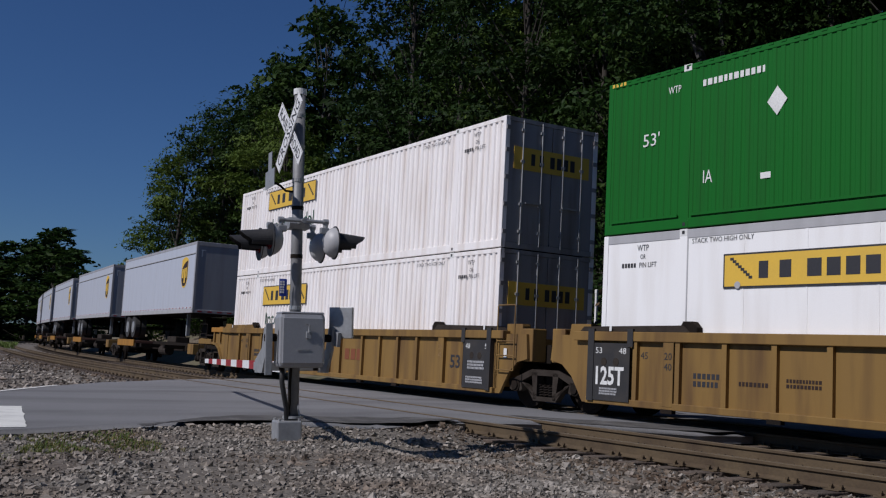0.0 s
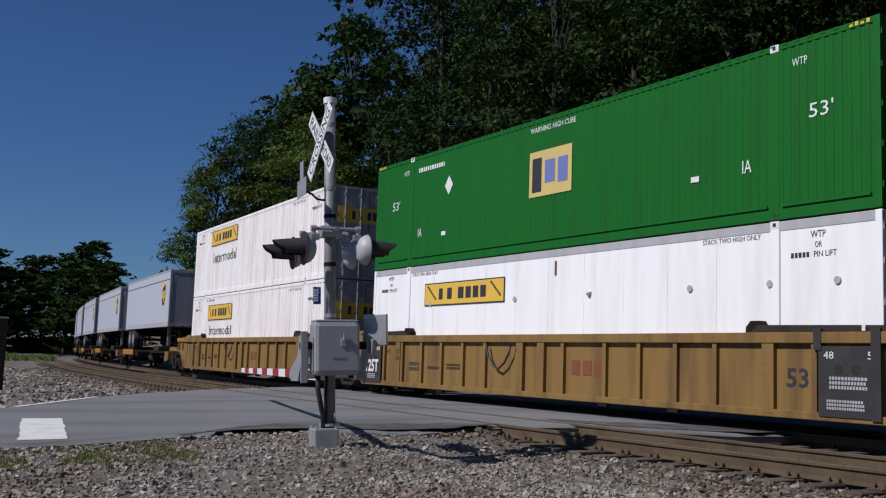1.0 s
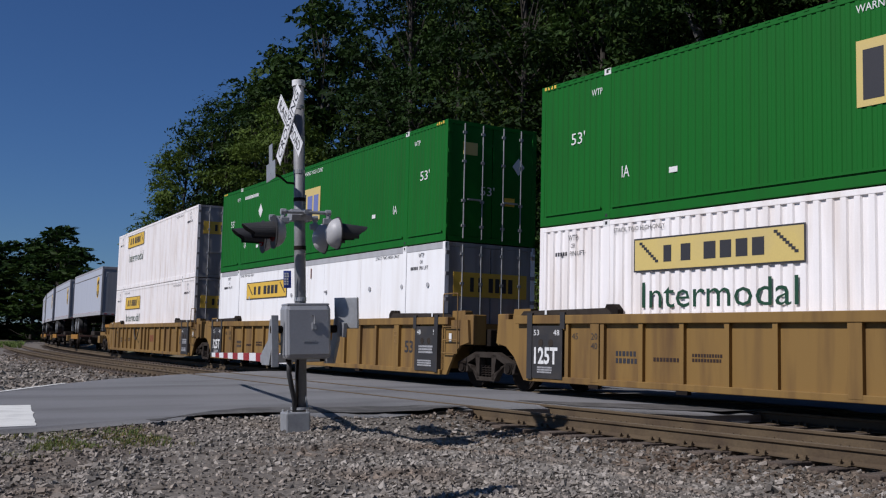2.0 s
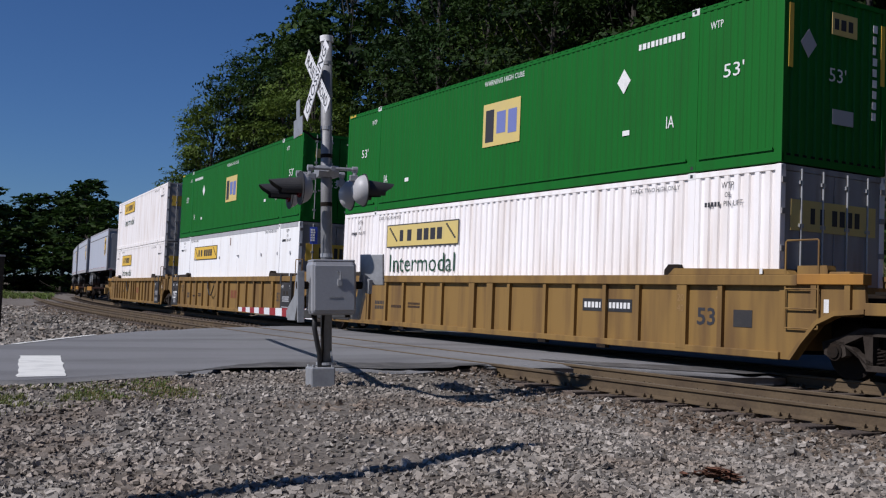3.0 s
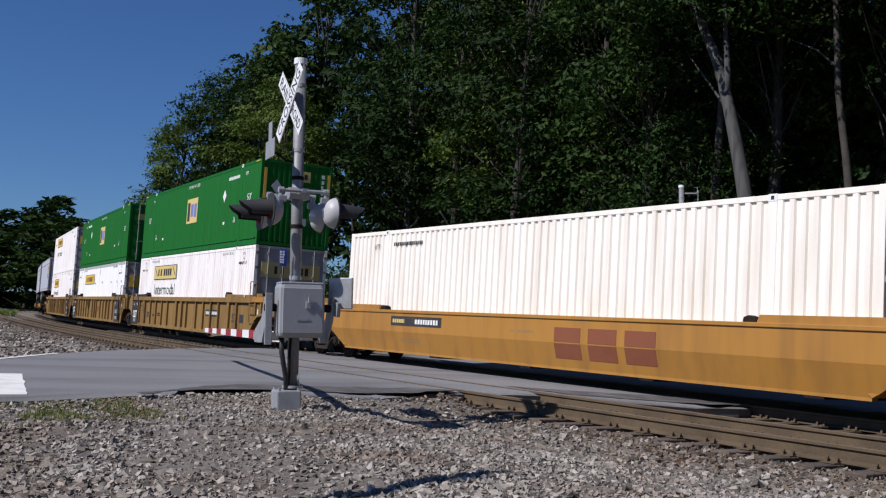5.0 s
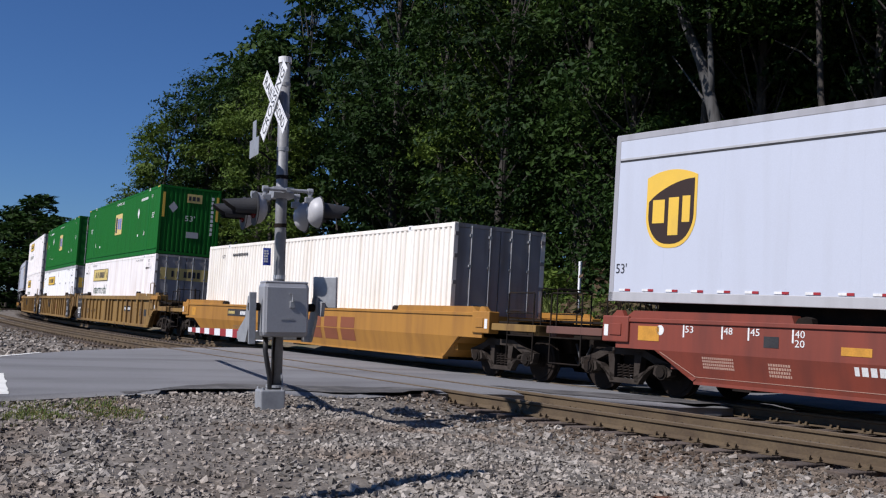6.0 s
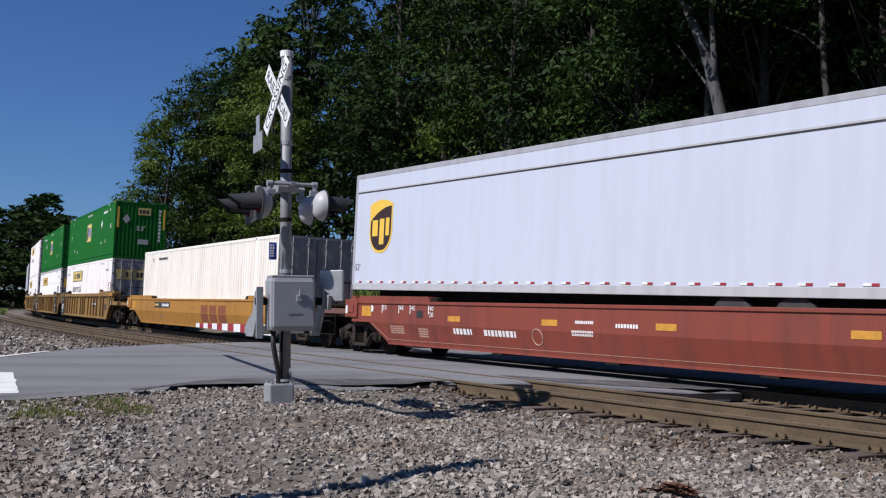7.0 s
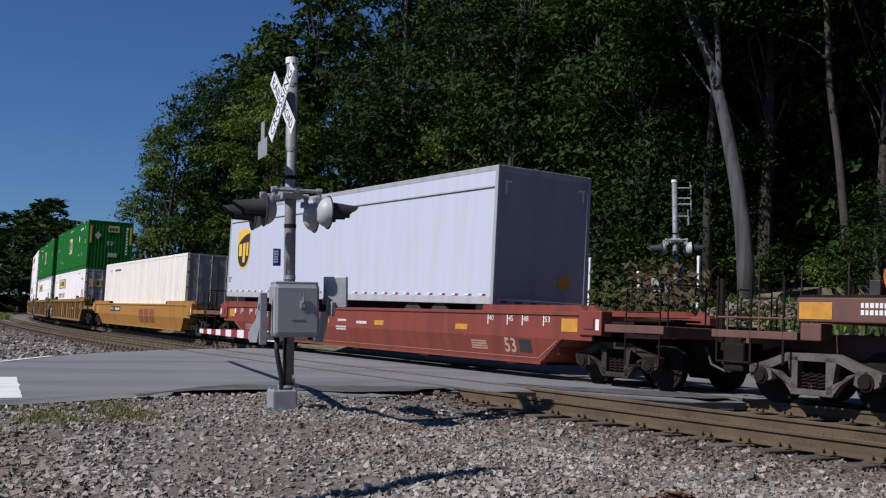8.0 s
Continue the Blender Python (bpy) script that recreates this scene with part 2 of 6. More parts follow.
def tube(bm, pts, r, n=8, r2=None):
    """A round bar through the points; r2: radius at its end."""
    pts = [Vector(p) for p in pts]
    r2 = r if r2 is None else r2
    rings = []
    for i, p in enumerate(pts):
        way = (pts[min(i + 1, len(pts) - 1)] - pts[max(i - 1, 0)]).normalized()
        side = way.cross(Vector((0, 0, 1)) if abs(way.z) < 0.9 else Vector((1, 0, 0))).normalized()
        up = side.cross(way)
        k = r + (r2 - r) * i / max(1, len(pts) - 1)
        rings.append([bm.verts.new(p + (side * math.cos(a) + up * math.sin(a)) * k) for a in (2 * math.pi * j / n for j in range(n))])
    for a, b in zip(rings, rings[1:]):
        for j in range(n):
            bm.faces.new((a[j], a[(j + 1) % n], b[(j + 1) % n], b[j]))
    bm.faces.new(rings[0][::-1])
    bm.faces.new(rings[-1])
    return bm


def B():
    return bmesh.new()


def smooth(ob):
    for f in ob.data.polygons:
        f.use_smooth = True
    return ob


LETTERS = {}


def lettering(words, height, mat, parent, at, width=0.0, end=False, name="lettering", label="", shear=0.0, bold=0.0):
    """Words in the built-in font, flat on a side wall (facing -y) or on an end wall (facing +x); at: middle left, x/y/z."""
    key = (words, shear, bold)
    if key not in LETTERS:
        curve = bpy.data.curves.new("words", "FONT")
        curve.body, curve.size, curve.extrude, curve.shear, curve.offset = words, 1.0, 0.0, shear, bold
        curve.resolution_u = 2
        ob = bpy.data.objects.new("words", curve)
        scene.collection.objects.link(ob)
        graph = bpy.context.evaluated_depsgraph_get()
        me = bpy.data.meshes.new_from_object(ob.evaluated_get(graph))
        bpy.data.objects.remove(ob)
        LETTERS[key] = [tuple(v.co) for v in me.vertices], [tuple(p.vertices) for p in me.polygons]
    verts, faces = LETTERS[key]
    xs, ys = [v[0] for v in verts], [v[1] for v in verts]
    ky = height / (max(ys) - min(ys))
    kx = width / (max(xs) - min(xs)) if width else ky
    flat = [((x - min(xs)) * kx, (y - min(ys)) * ky) for x, y, _ in verts]
    if end:
        co = [(at[0], at[1] + x, at[2] + y) for x, y in flat]
    else:
        co = [(at[0] + x, at[1], at[2] + y) for x, y in flat]
    return raw(name, co, faces, mat, parent, label)


def bars(parent, mat, x0, x1, z0, z1, y, rows=1, name="stencil_bar", seed=1, end=False):
    """Unreadable writing: short plain bars in rows."""
    rng = random.Random(seed)
    bm = B()
    step = (z1 - z0) / rows
    for r in range(rows):
        x = x0
        while x < x1 - 0.02:
            w = min(rng.uniform(0.34, 0.56) * step + 0.008, x1 - x)
            a = (x, x + w, y, y + 0.004, z0 + r * step + 0.15 * step, z0 + (r + 1) * step - 0.15 * step)
            if end:
                box(bm, y, y + 0.004, a[0], a[1], a[4], a[5])
            else:
                box(bm, *a)
            x += w + step * 0.22
    return tagged(part(name, bm, mat, parent), kind="stuff")


def decal(parent, mat, x0, x1, z0, z1, y, name="decal", label="", end=False, thick=0.004):
    bm = B()
    if end:
        box(bm, y, y + thick, x0, x1, z0, z1)
    else:
        box(bm, x0, x1, y - thick, y, z0, z1)
    return part(name, bm, mat, parent, label)


# ---- the two tracks ----
BEND = ((-30, 0.00264), (0, 0.00264), (25, 0.00277), (50, 0.0020), (75, 0.0014), (100, 0.00133), (330, 0.00133))
STEP = 0.5
ARC = np.arange(-90.0, 330.0, STEP)
_k = np.interp(ARC, [b[0] for b in BEND], [b[1] for b in BEND])
_i0 = int(round(90.0 / STEP))
TURN = np.concatenate([[0], np.cumsum((_k[1:] + _k[:-1]) / 2 * STEP)])
TURN = TURN - TURN[_i0]
LINE_X = np.concatenate([[0], np.cumsum((-np.cos(TURN[1:]) - np.cos(TURN[:-1])) / 2 * STEP)])
LINE_Y = np.concatenate([[0], np.cumsum((np.sin(TURN[1:]) + np.sin(TURN[:-1])) / 2 * STEP)])
LINE_X, LINE_Y = LINE_X - LINE_X[_i0], LINE_Y - LINE_Y[_i0] + 14.574
NEAR_GAP = 4.27


def line(u, aside=0.0):
    """The point of the train's track at arc length u (growing in the way of travel), moved aside (away from the camera)."""
    x, y, a = np.interp(u, ARC, LINE_X), np.interp(u, ARC, LINE_Y), np.interp(u, ARC, TURN)
    return float(x + math.sin(a) * aside), float(y + math.cos(a) * aside)


def track_y(x):
    return float(np.interp(-x, -LINE_X, LINE_Y))


def smoothstep(a, b, v):
    v = min(1.0, max(0.0, (v - a) / (b - a)))
    return v * v * (3 - 2 * v)


ROAD_RIGHT = ((-60, -22), (-30, -17.5), (2.7, -11.7), (4.9, -12.8), (6.2, -13.2), (7, -12.6), (8, -12.3), (9.5, -13.0), (11.3, -13.0), (12.2, -11.6), (12.9, -10.9), (17, -10.5), (60, -6))
ROAD_LEFT = ((-60, -29), (-30, -25), (3.0, -18.0), (4.2, -19.75), (5.5, -21.9), (7.3, -24.5), (9.9, -27.0), (13.3, -30), (17, -29), (24, -24), (60, -20))


def road_edges(y):
    return (float(np.interp(y, [p[0] for p in ROAD_LEFT], [p[1] for p in ROAD_LEFT])),
            float(np.interp(y, [p[0] for p in ROAD_RIGHT], [p[1] for p in ROAD_RIGHT])))


def on_road(x, y, grow=0.0):
    a, b = road_edges(y)
    return a - grow < x < b + grow


def road_z(x, y):
    off = y - track_y(x)
    if off < -6:
        return -0.03 - 0.06 * smoothstep(6.0, 14.0, -off) - 0.012 * max(0.0, -off - 14)
    if off > 2:
        return -0.03 + 1.9 * smoothstep(2.5, 16.0, off)
    return -0.012


def ground_z(x, y):
    off = y - track_y(x)
    n = noise.noise(Vector((x * 0.5, y * 0.5, 0.3))) * 0.05 + noise.noise(Vector((x * 1.7, y * 1.7, 2.1))) * 0.02
    if off < -5.6:
        d = -5.6 - off
        z = -0.25 - 0.08 * smoothstep(0.0, 1.4, d) + 0.18 * smoothstep(1.5, 3.0, d) - 0.10 * smoothstep(4.0, 9.0, d) + n
        z -= 0.02 * max(0.0, d - 12)
        return z
    if off < 1.6:
        return -0.25 + n * 0.3 - 0.05 * smoothstep(-2.95, -2.3, off) - 0.17 * smoothstep(-2.95, -2.4, off) * smoothstep(-1.3, -1.7, off)
    hill = 1.9 * smoothstep(2.0, 8.0, off) + 1.6 * smoothstep(9.0, 22.0, off) + 6.0 * smoothstep(22.0, 90.0, off)
    return -0.26 + hill + n * (1 + hill)


def ground_top(x, y):
    """The ground as built: it rises to meet the road's edges and passes under the road."""
    z = ground_z(x, y)
    a, b = road_edges(y)
    d = max(a - x, x - b)
    if y - track_y(x) < -5.5 and 0.0 < d < 1.4:
        k = smoothstep(0.1, 1.4, d)
        z = (road_z(x, y) - 0.05) * (1 - k) + z * k
    if d < 0.12:
        z = min(z, road_z(x, y) - (0.10 if d < -0.4 else 0.055))
    return z


def build_ground():
    def ticks(a, b, fine_a, fine_b, fine, coarse):
        out, v = [], a
        while v < b:
            out.append(v)
            v += fine if fine_a <= v < fine_b else coarse * (1 + 0.06 * min(abs(v - fine_a), abs(v - fine_b)))
        return out + [b]
    xs = ticks(-900, 500, -45, 12, 0.35, 1.2)
    ys = ticks(-400, 900, -2, 32, 0.3, 1.2)
    verts, faces = [], []
    for y in ys:
        for x in xs:
            z = ground_top(x, y)
            verts.append((x, y, z))
    w = len(xs)
    for j in range(len(ys) - 1):
        for i in range(w - 1):
            faces.append((j * w + i, j * w + i + 1, (j + 1) * w + i + 1, (j + 1) * w + i))
    ob = smooth(raw("ground", verts, faces, GRAVEL))
    ob.data.materials.append(EARTH)
    ob.data.materials.append(SHADED_BALLAST)
    for p in ob.data.polygons:
        c = p.center
        off = c.y - track_y(c.x)
        if off > 2.6 or c.x < -75 and off < -9:
            p.material_index = 1
        elif -1.7 < off:
            # strip below the train: ground colour darkened to deepen its shade
            p.material_index = 2
    return tagged(ob, "grey ballast gravel with brown dusty patches and a bank behind", "ground", kind="structure")


def build_road():
    """Asphalt in strips: the approach, between the rails, between the tracks, beyond."""
    verts, faces = [], []

    def strip(offs, base):
        rows = []
        for o in offs:
            row = []
            y_mid = track_y(-18) + o
            a, b = road_edges(y_mid)
            for i in range(61):
                x = a + (b - a) * i / 60
                if 0 < i < 60:
                    wob = 0.0
                else:
                    wob = 0.22 * noise.noise(Vector((y_mid * 1.3, x, 5.0))) + 0.1 * noise.noise(Vector((y_mid * 4.0, x, 9.0)))
                y = track_y(x) + o if base else y_mid
                row.append(len(verts))
                verts.append((x + wob, y, road_z(x, y) - (0.05 if i in (0, 60) else 0)))
            rows.append(row)
        for r, s in zip(rows, rows[1:]):
            for i in range(60):
                faces.append((r[i], r[i + 1], s[i + 1], s[i]))
        # kerbless edges: the slab's own thickness
        for r, s in zip(rows, rows[1:]):
            for i in (0, 60):
                n0 = len(verts)
                for k in (r[i], s[i]):
                    x, y, z = verts[k]
                    verts.append((x, y, z - 0.12))
                faces.append((r[i], s[i], n0 + 1, n0) if i else (s[i], r[i], n0, n0 + 1))

    g = NEAR_GAP
    far = [-75, -60, -45, -35, -28, -24, -20, -17, -15] + [-14 + 0.35 * i for i in range(25)]
    strip([o for o in far if o < -g - 0.83] + [-g - 0.83], True)
    strip([-g - 0.64, -g - 0.3, -g, -g + 0.3, -g + 0.64], True)
    strip([-g + 0.83 + i * (g - 1.66) / 8 for i in range(9)], True)
    strip([-0.64, 0.0, 0.64], True)
    strip([0.83, 1.5, 2, 3, 4, 5, 7, 9, 12, 16, 22, 30, 45], True)
    ob = smooth(raw("road", verts, faces, ASPHALT))
    return tagged(ob, "worn grey asphalt road crossing both tracks", "road", kind="structure")


def patch(name, pts, lift, mat, label):
    """A thin layer on the road, cut to a polygon of plan points, in a fine fan."""
    verts, faces = [], []
    n, m = 28 if len(pts) > 4 else 14, len(pts) // 2
    left, right = pts[:m], pts[m:][::-1]
    def along(chain, f):
        q = f * (len(chain) - 1)
        i = min(int(q), len(chain) - 2)
        t = q - i
        return chain[i][0] * (1 - t) + chain[i + 1][0] * t, chain[i][1] * (1 - t) + chain[i + 1][1] * t
    for j in range(n + 1):
        a, b = along(left, j / n), along(right, j / n)
        for i in range(n + 1):
            x, y = a[0] + (b[0] - a[0]) * i / n, a[1] + (b[1] - a[1]) * i / n
            if i in (0, n) or j in (0, n):
                x += 0.01 * len(pts) * noise.noise(Vector((x * 3, y * 3, 1)))
                y += 0.01 * len(pts) * noise.noise(Vector((x * 3, y * 3, 7)))
            verts.append((x, y, road_z(x, y) + lift))
    for j in range(n):
        for i in range(n):
            k = j * (n + 1) + i
            faces.append((k, k + 1, k + n + 2, k + n + 1))
    ob = raw(name, verts, faces, mat)
    ob.modifiers.new("thick", "SOLIDIFY").thickness = 0.004
    return tagged(ob, label, "road marking" if mat is ROAD_WHITE else "road", kind="structure")


def build_track(name, gap, label, ties_from, ties_to):
    track = tagged(new(name), label, "track", kind="structure")
    profile = [(-0.075, -0.185), (0.075, -0.185), (0.075, -0.172), (0.012, -0.145), (0.010, -0.05), (0.036, -0.036), (0.036, -0.006), (0.028, 0.0),
               (-0.028, 0.0), (-0.036, -0.006), (-0.036, -0.036), (-0.010, -0.05), (-0.012, -0.145), (-0.075, -0.172)]
    for gauge in (-0.752, 0.752):
        verts, faces = [], []
        us = list(np.arange(-60, 60, 1.0)) + list(np.arange(60, 300, 3.0))
        n = len(profile)
        for u in us:
            for a, z in profile:
                x, y = line(u, -gap + gauge + a)
                verts.append((x, y, z))
        for i in range(len(us) - 1):
            for j in range(n):
                k = (j + 1) % n
                faces.append((i * n + j, i * n + k, (i + 1) * n + k, (i + 1) * n + j))
        rail = raw("rail", verts, faces, RAIL_RUST, track)
        rail.data.materials.append(RAIL_TOP)
        for p in rail.data.polygons:
            if p.center.z > -0.004:
                p.material_index = 1
    bm = B()
    box(bm, -0.115, 0.115, -1.3, 1.3, -0.185 - 0.17, -0.187, bevel=0.012)
    tie_mesh = None
    bm2 = B()
    for g in (-0.752, 0.752):
        box(bm2, -0.09, 0.09, g - 0.19, g + 0.19, -0.187, -0.178)
        for sx in (-0.06, 0.06):
            for sy in (-0.10, 0.10):
                box(bm2, sx - 0.016, sx + 0.016, g + sy - 0.02, g + sy + 0.02, -0.178, -0.145)
                tube(bm2, [(sx, g + sy, -0.15), (sx, g + sy, -0.128)], 0.02, 6)
    plate_mesh = None
    far_v, far_f = [], []
    u = ties_from
    rng = random.Random(3)
    while u < ties_to:
        x, y = line(u, -gap)
        a = -float(np.interp(u, ARC, TURN))
        m = pose(x, y, rng.uniform(-0.012, 0.004), 0, 0, math.degrees(a) + rng.uniform(-0.8, 0.8))
        if not on_road(x, y, -0.2):
            if tie_mesh is None:
                tie = part("tie", bm, TIE_WOOD, track)
                tie_mesh = tie.data
                plate = part("tie_plate", bm2, RAIL_RUST, track)
                plate_mesh = plate.data
            else:
                tie, plate = new("tie", tie_mesh), new("tie_plate", plate_mesh)
                tie.parent = plate.parent = track
            tie.matrix_basis = m
            plate.matrix_basis = m
            plate.location.z = 0
        u += 0.53
    return track

# ---- the train ----
# Car centres along the train, relative to the first double-stack unit, at the start and later.
def travelled(t):
    return 25.36 + 11.003 * t - 0.0667 * t * t


RIDERS = []
SPINNERS = []


def rides(ob, place, x=0.0, y=0.0, z=0.0, half=9.5, tilt=0.0):
    """ob rides at place along the train, moved by x, y, z in its car's space."""
    RIDERS.append((ob, place, pose(x, y, z, 0, tilt, 0), half))
    ob.matrix_basis = car_pose(0.0, place, half) @ pose(x, y, z, 0, tilt, 0)
    return ob


def car_pose(t, place, half):
    u = travelled(t) + place
    a, b = line(u + half), line(u - half)
    return pose((a[0] + b[0]) / 2, (a[1] + b[1]) / 2, 0, 0, 0, math.degrees(math.atan2(b[1] - a[1], b[0] - a[0])))


WHEEL = {}


def wheel_mesh(r):
    if r not in WHEEL:
        bm = B()
        tube(bm, [(0, -1.02, 0), (0, 1.02, 0)], 0.075, 10)
        for s in (-1, 1):
            tube(bm, [(0, s * 0.69, 0), (0, s * 0.72, 0)], r + 0.028, 28)
            tube(bm, [(0, s * 0.72, 0), (0, s * 0.81, 0)], r, 28)
            tube(bm, [(0, s * 0.81, 0), (0, s * 0.825, 0)], r - 0.07, 24)
            tube(bm, [(0, s * 0.825, 0), (0, s * 0.87, 0)], 0.14, 14)
            for k in range(3):
                a = k * 2 * math.pi / 3
                tube(bm, [(0.06 * math.cos(a), s * 1.02, 0.06 * math.sin(a)), (0.06 * math.cos(a), s * 1.045, 0.06 * math.sin(a))], 0.018, 6)
        me = bpy.data.meshes.new("wheelset")
        bm.to_mesh(me)
        bm.free()
        me.materials.append(WHEEL_STEEL)
        WHEEL[r] = me
    return WHEEL[r]


def truck(car, x, base=1.78, r=0.42, heavy=False):
    """A two-axle truck under a car: bolster, side frames, springs, wheelsets."""
    h = base / 2
    bm = B()
    box(bm, -0.22, 0.22, -1.0, 1.0, 0.50, 0.72, 0.02)
    tube(bm, [(0, 0, 0.6), (0, 0, 0.86)], 0.24, 16)
    for s in (-1, 1):
        box(bm, s * 0.34, s * 0.34 + s * 0.06, -0.8, 0.8, 0.36, 0.48)
    truck_ob = part("truck", bm, DARK_STEEL, car)
    truck_ob.matrix_basis = pose(x, 0, 0)
    for s in (-1, 1):
        bm = B()
        y0, y1 = (s * 1.06, s * 1.20) if s > 0 else (-1.20, -1.06)
        # arched top member and drop-bellied lower member
        prism(bm, [(-h - 0.24, 0.56), (-h + 0.10, 0.66), (-0.42, 0.80), (0.42, 0.80), (h - 0.10, 0.66), (h + 0.24, 0.56), (h + 0.22, 0.44), (h - 0.06, 0.50),
                   (0.40, 0.68), (-0.40, 0.68), (-h + 0.06, 0.50), (-h - 0.22, 0.44)], y0, y1)
        for q in (-1, 1):
            prism(bm, [(q * (h - 0.12), 0.55), (q * (h - 0.30), 0.50), (q * 0.36, 0.20), (q * 0.26, 0.20), (q * 0.24, 0.30)][::q], y0, y1)
            prism(bm, [(q * 0.42, 0.74), (q * 0.24, 0.74), (q * 0.24, 0.26), (q * 0.34, 0.26)][::q], y0, y1)
            prism(bm, [(q * (h - 0.16), 0.58), (q * (h + 0.2), 0.58), (q * (h + 0.2), 0.38), (q * (h + 0.12), 0.34), (q * (h + 0.12), 0.47), (q * (h - 0.12), 0.47),
                       (q * (h - 0.12), 0.34), (q * (h - 0.2), 0.38)][::q], y0, y1)
        box(bm, -0.36, 0.36, y0, y1, 0.17, 0.26, 0.01)
        part("side_frame", bm, DUSTY_STEEL if heavy else TRUCK_STEEL, truck_ob, "dusty cast-steel side frame")
        for k in (-0.14, 0.0, 0.14):
            bm = B()
            pts = [(k + 0.055 * math.cos(a), s * 1.13 + 0.055 * math.sin(a), 0.26 + 0.24 * i / 40) for i, a in ((i, i * 0.75) for i in range(41))]
            tube(bm, pts, 0.016, 5)
            part("spring", bm, WHEEL_STEEL, truck_ob)
        for q in (-1, 1):
            bm = B()
            tube(bm, [(q * h, s * 1.02, r), (q * h, s * 1.22, r)], 0.13, 14)
            tube(bm, [(q * h, s * 1.22, r), (q * h, s * 1.25, r)], 0.09, 12)
            part("bearing", bm, DARK_STEEL, truck_ob)
    for q in (-1, 1):
        w = new("wheelset", wheel_mesh(r))
        w.parent = truck_ob
        w.matrix_basis = pose(q * h, 0, r)
        SPINNERS.append((w, q * h, r))
    return truck_ob


def grab(bm, pts, r=0.016):
    tube(bm, pts, r, 6)


def ladder(car, xs, y, zs, top, mat, bottom=None):
    """Two stiles joined at the top, and rungs."""
    bm = B()
    low = zs[0] if bottom is None else bottom
    grab(bm, [(xs[0], y, low), (xs[0], y, top - 0.02), (xs[0] + (xs[1] - xs[0]) * 0.03, y, top), (xs[1] - (xs[1] - xs[0]) * 0.03, y, top), (xs[1], y, top - 0.02), (xs[1], y, low)])
    frame_ob = part("ladder", bm, mat, car)
    for z in zs:
        bm = B()
        grab(bm, [(xs[0], y, z), (xs[1], y, z)], 0.014)
        part("rung", bm, mat, frame_ob)


def corrugated(x0, x1, z0, z1, y, depth, pitch, parent, mat, name="side_panel", flip=False):
    """A folded sheet along x: outer flats, slopes, inner flats."""
    verts, faces, xs = [], [], []
    n = max(1, round((x1 - x0) / pitch))
    p = (x1 - x0) / n
    for i in range(n):
        a = x0 + i * p
        xs += [(a, 0), (a + 0.42 * p, 0), (a + 0.52 * p, depth), (a + 0.90 * p, depth)]
    xs.append((x1, 0))
    s = 1 if y < 0 else -1
    for x, d in xs:
        verts += [(x, y + s * d, z0), (x, y + s * d, z1)]
    for i in range(len(xs) - 1):
        f = (2 * i, 2 * i + 2, 2 * i + 3, 2 * i + 1)
        faces.append(f if y < 0 else f[::-1])
    return raw(name, verts, faces, mat, parent)


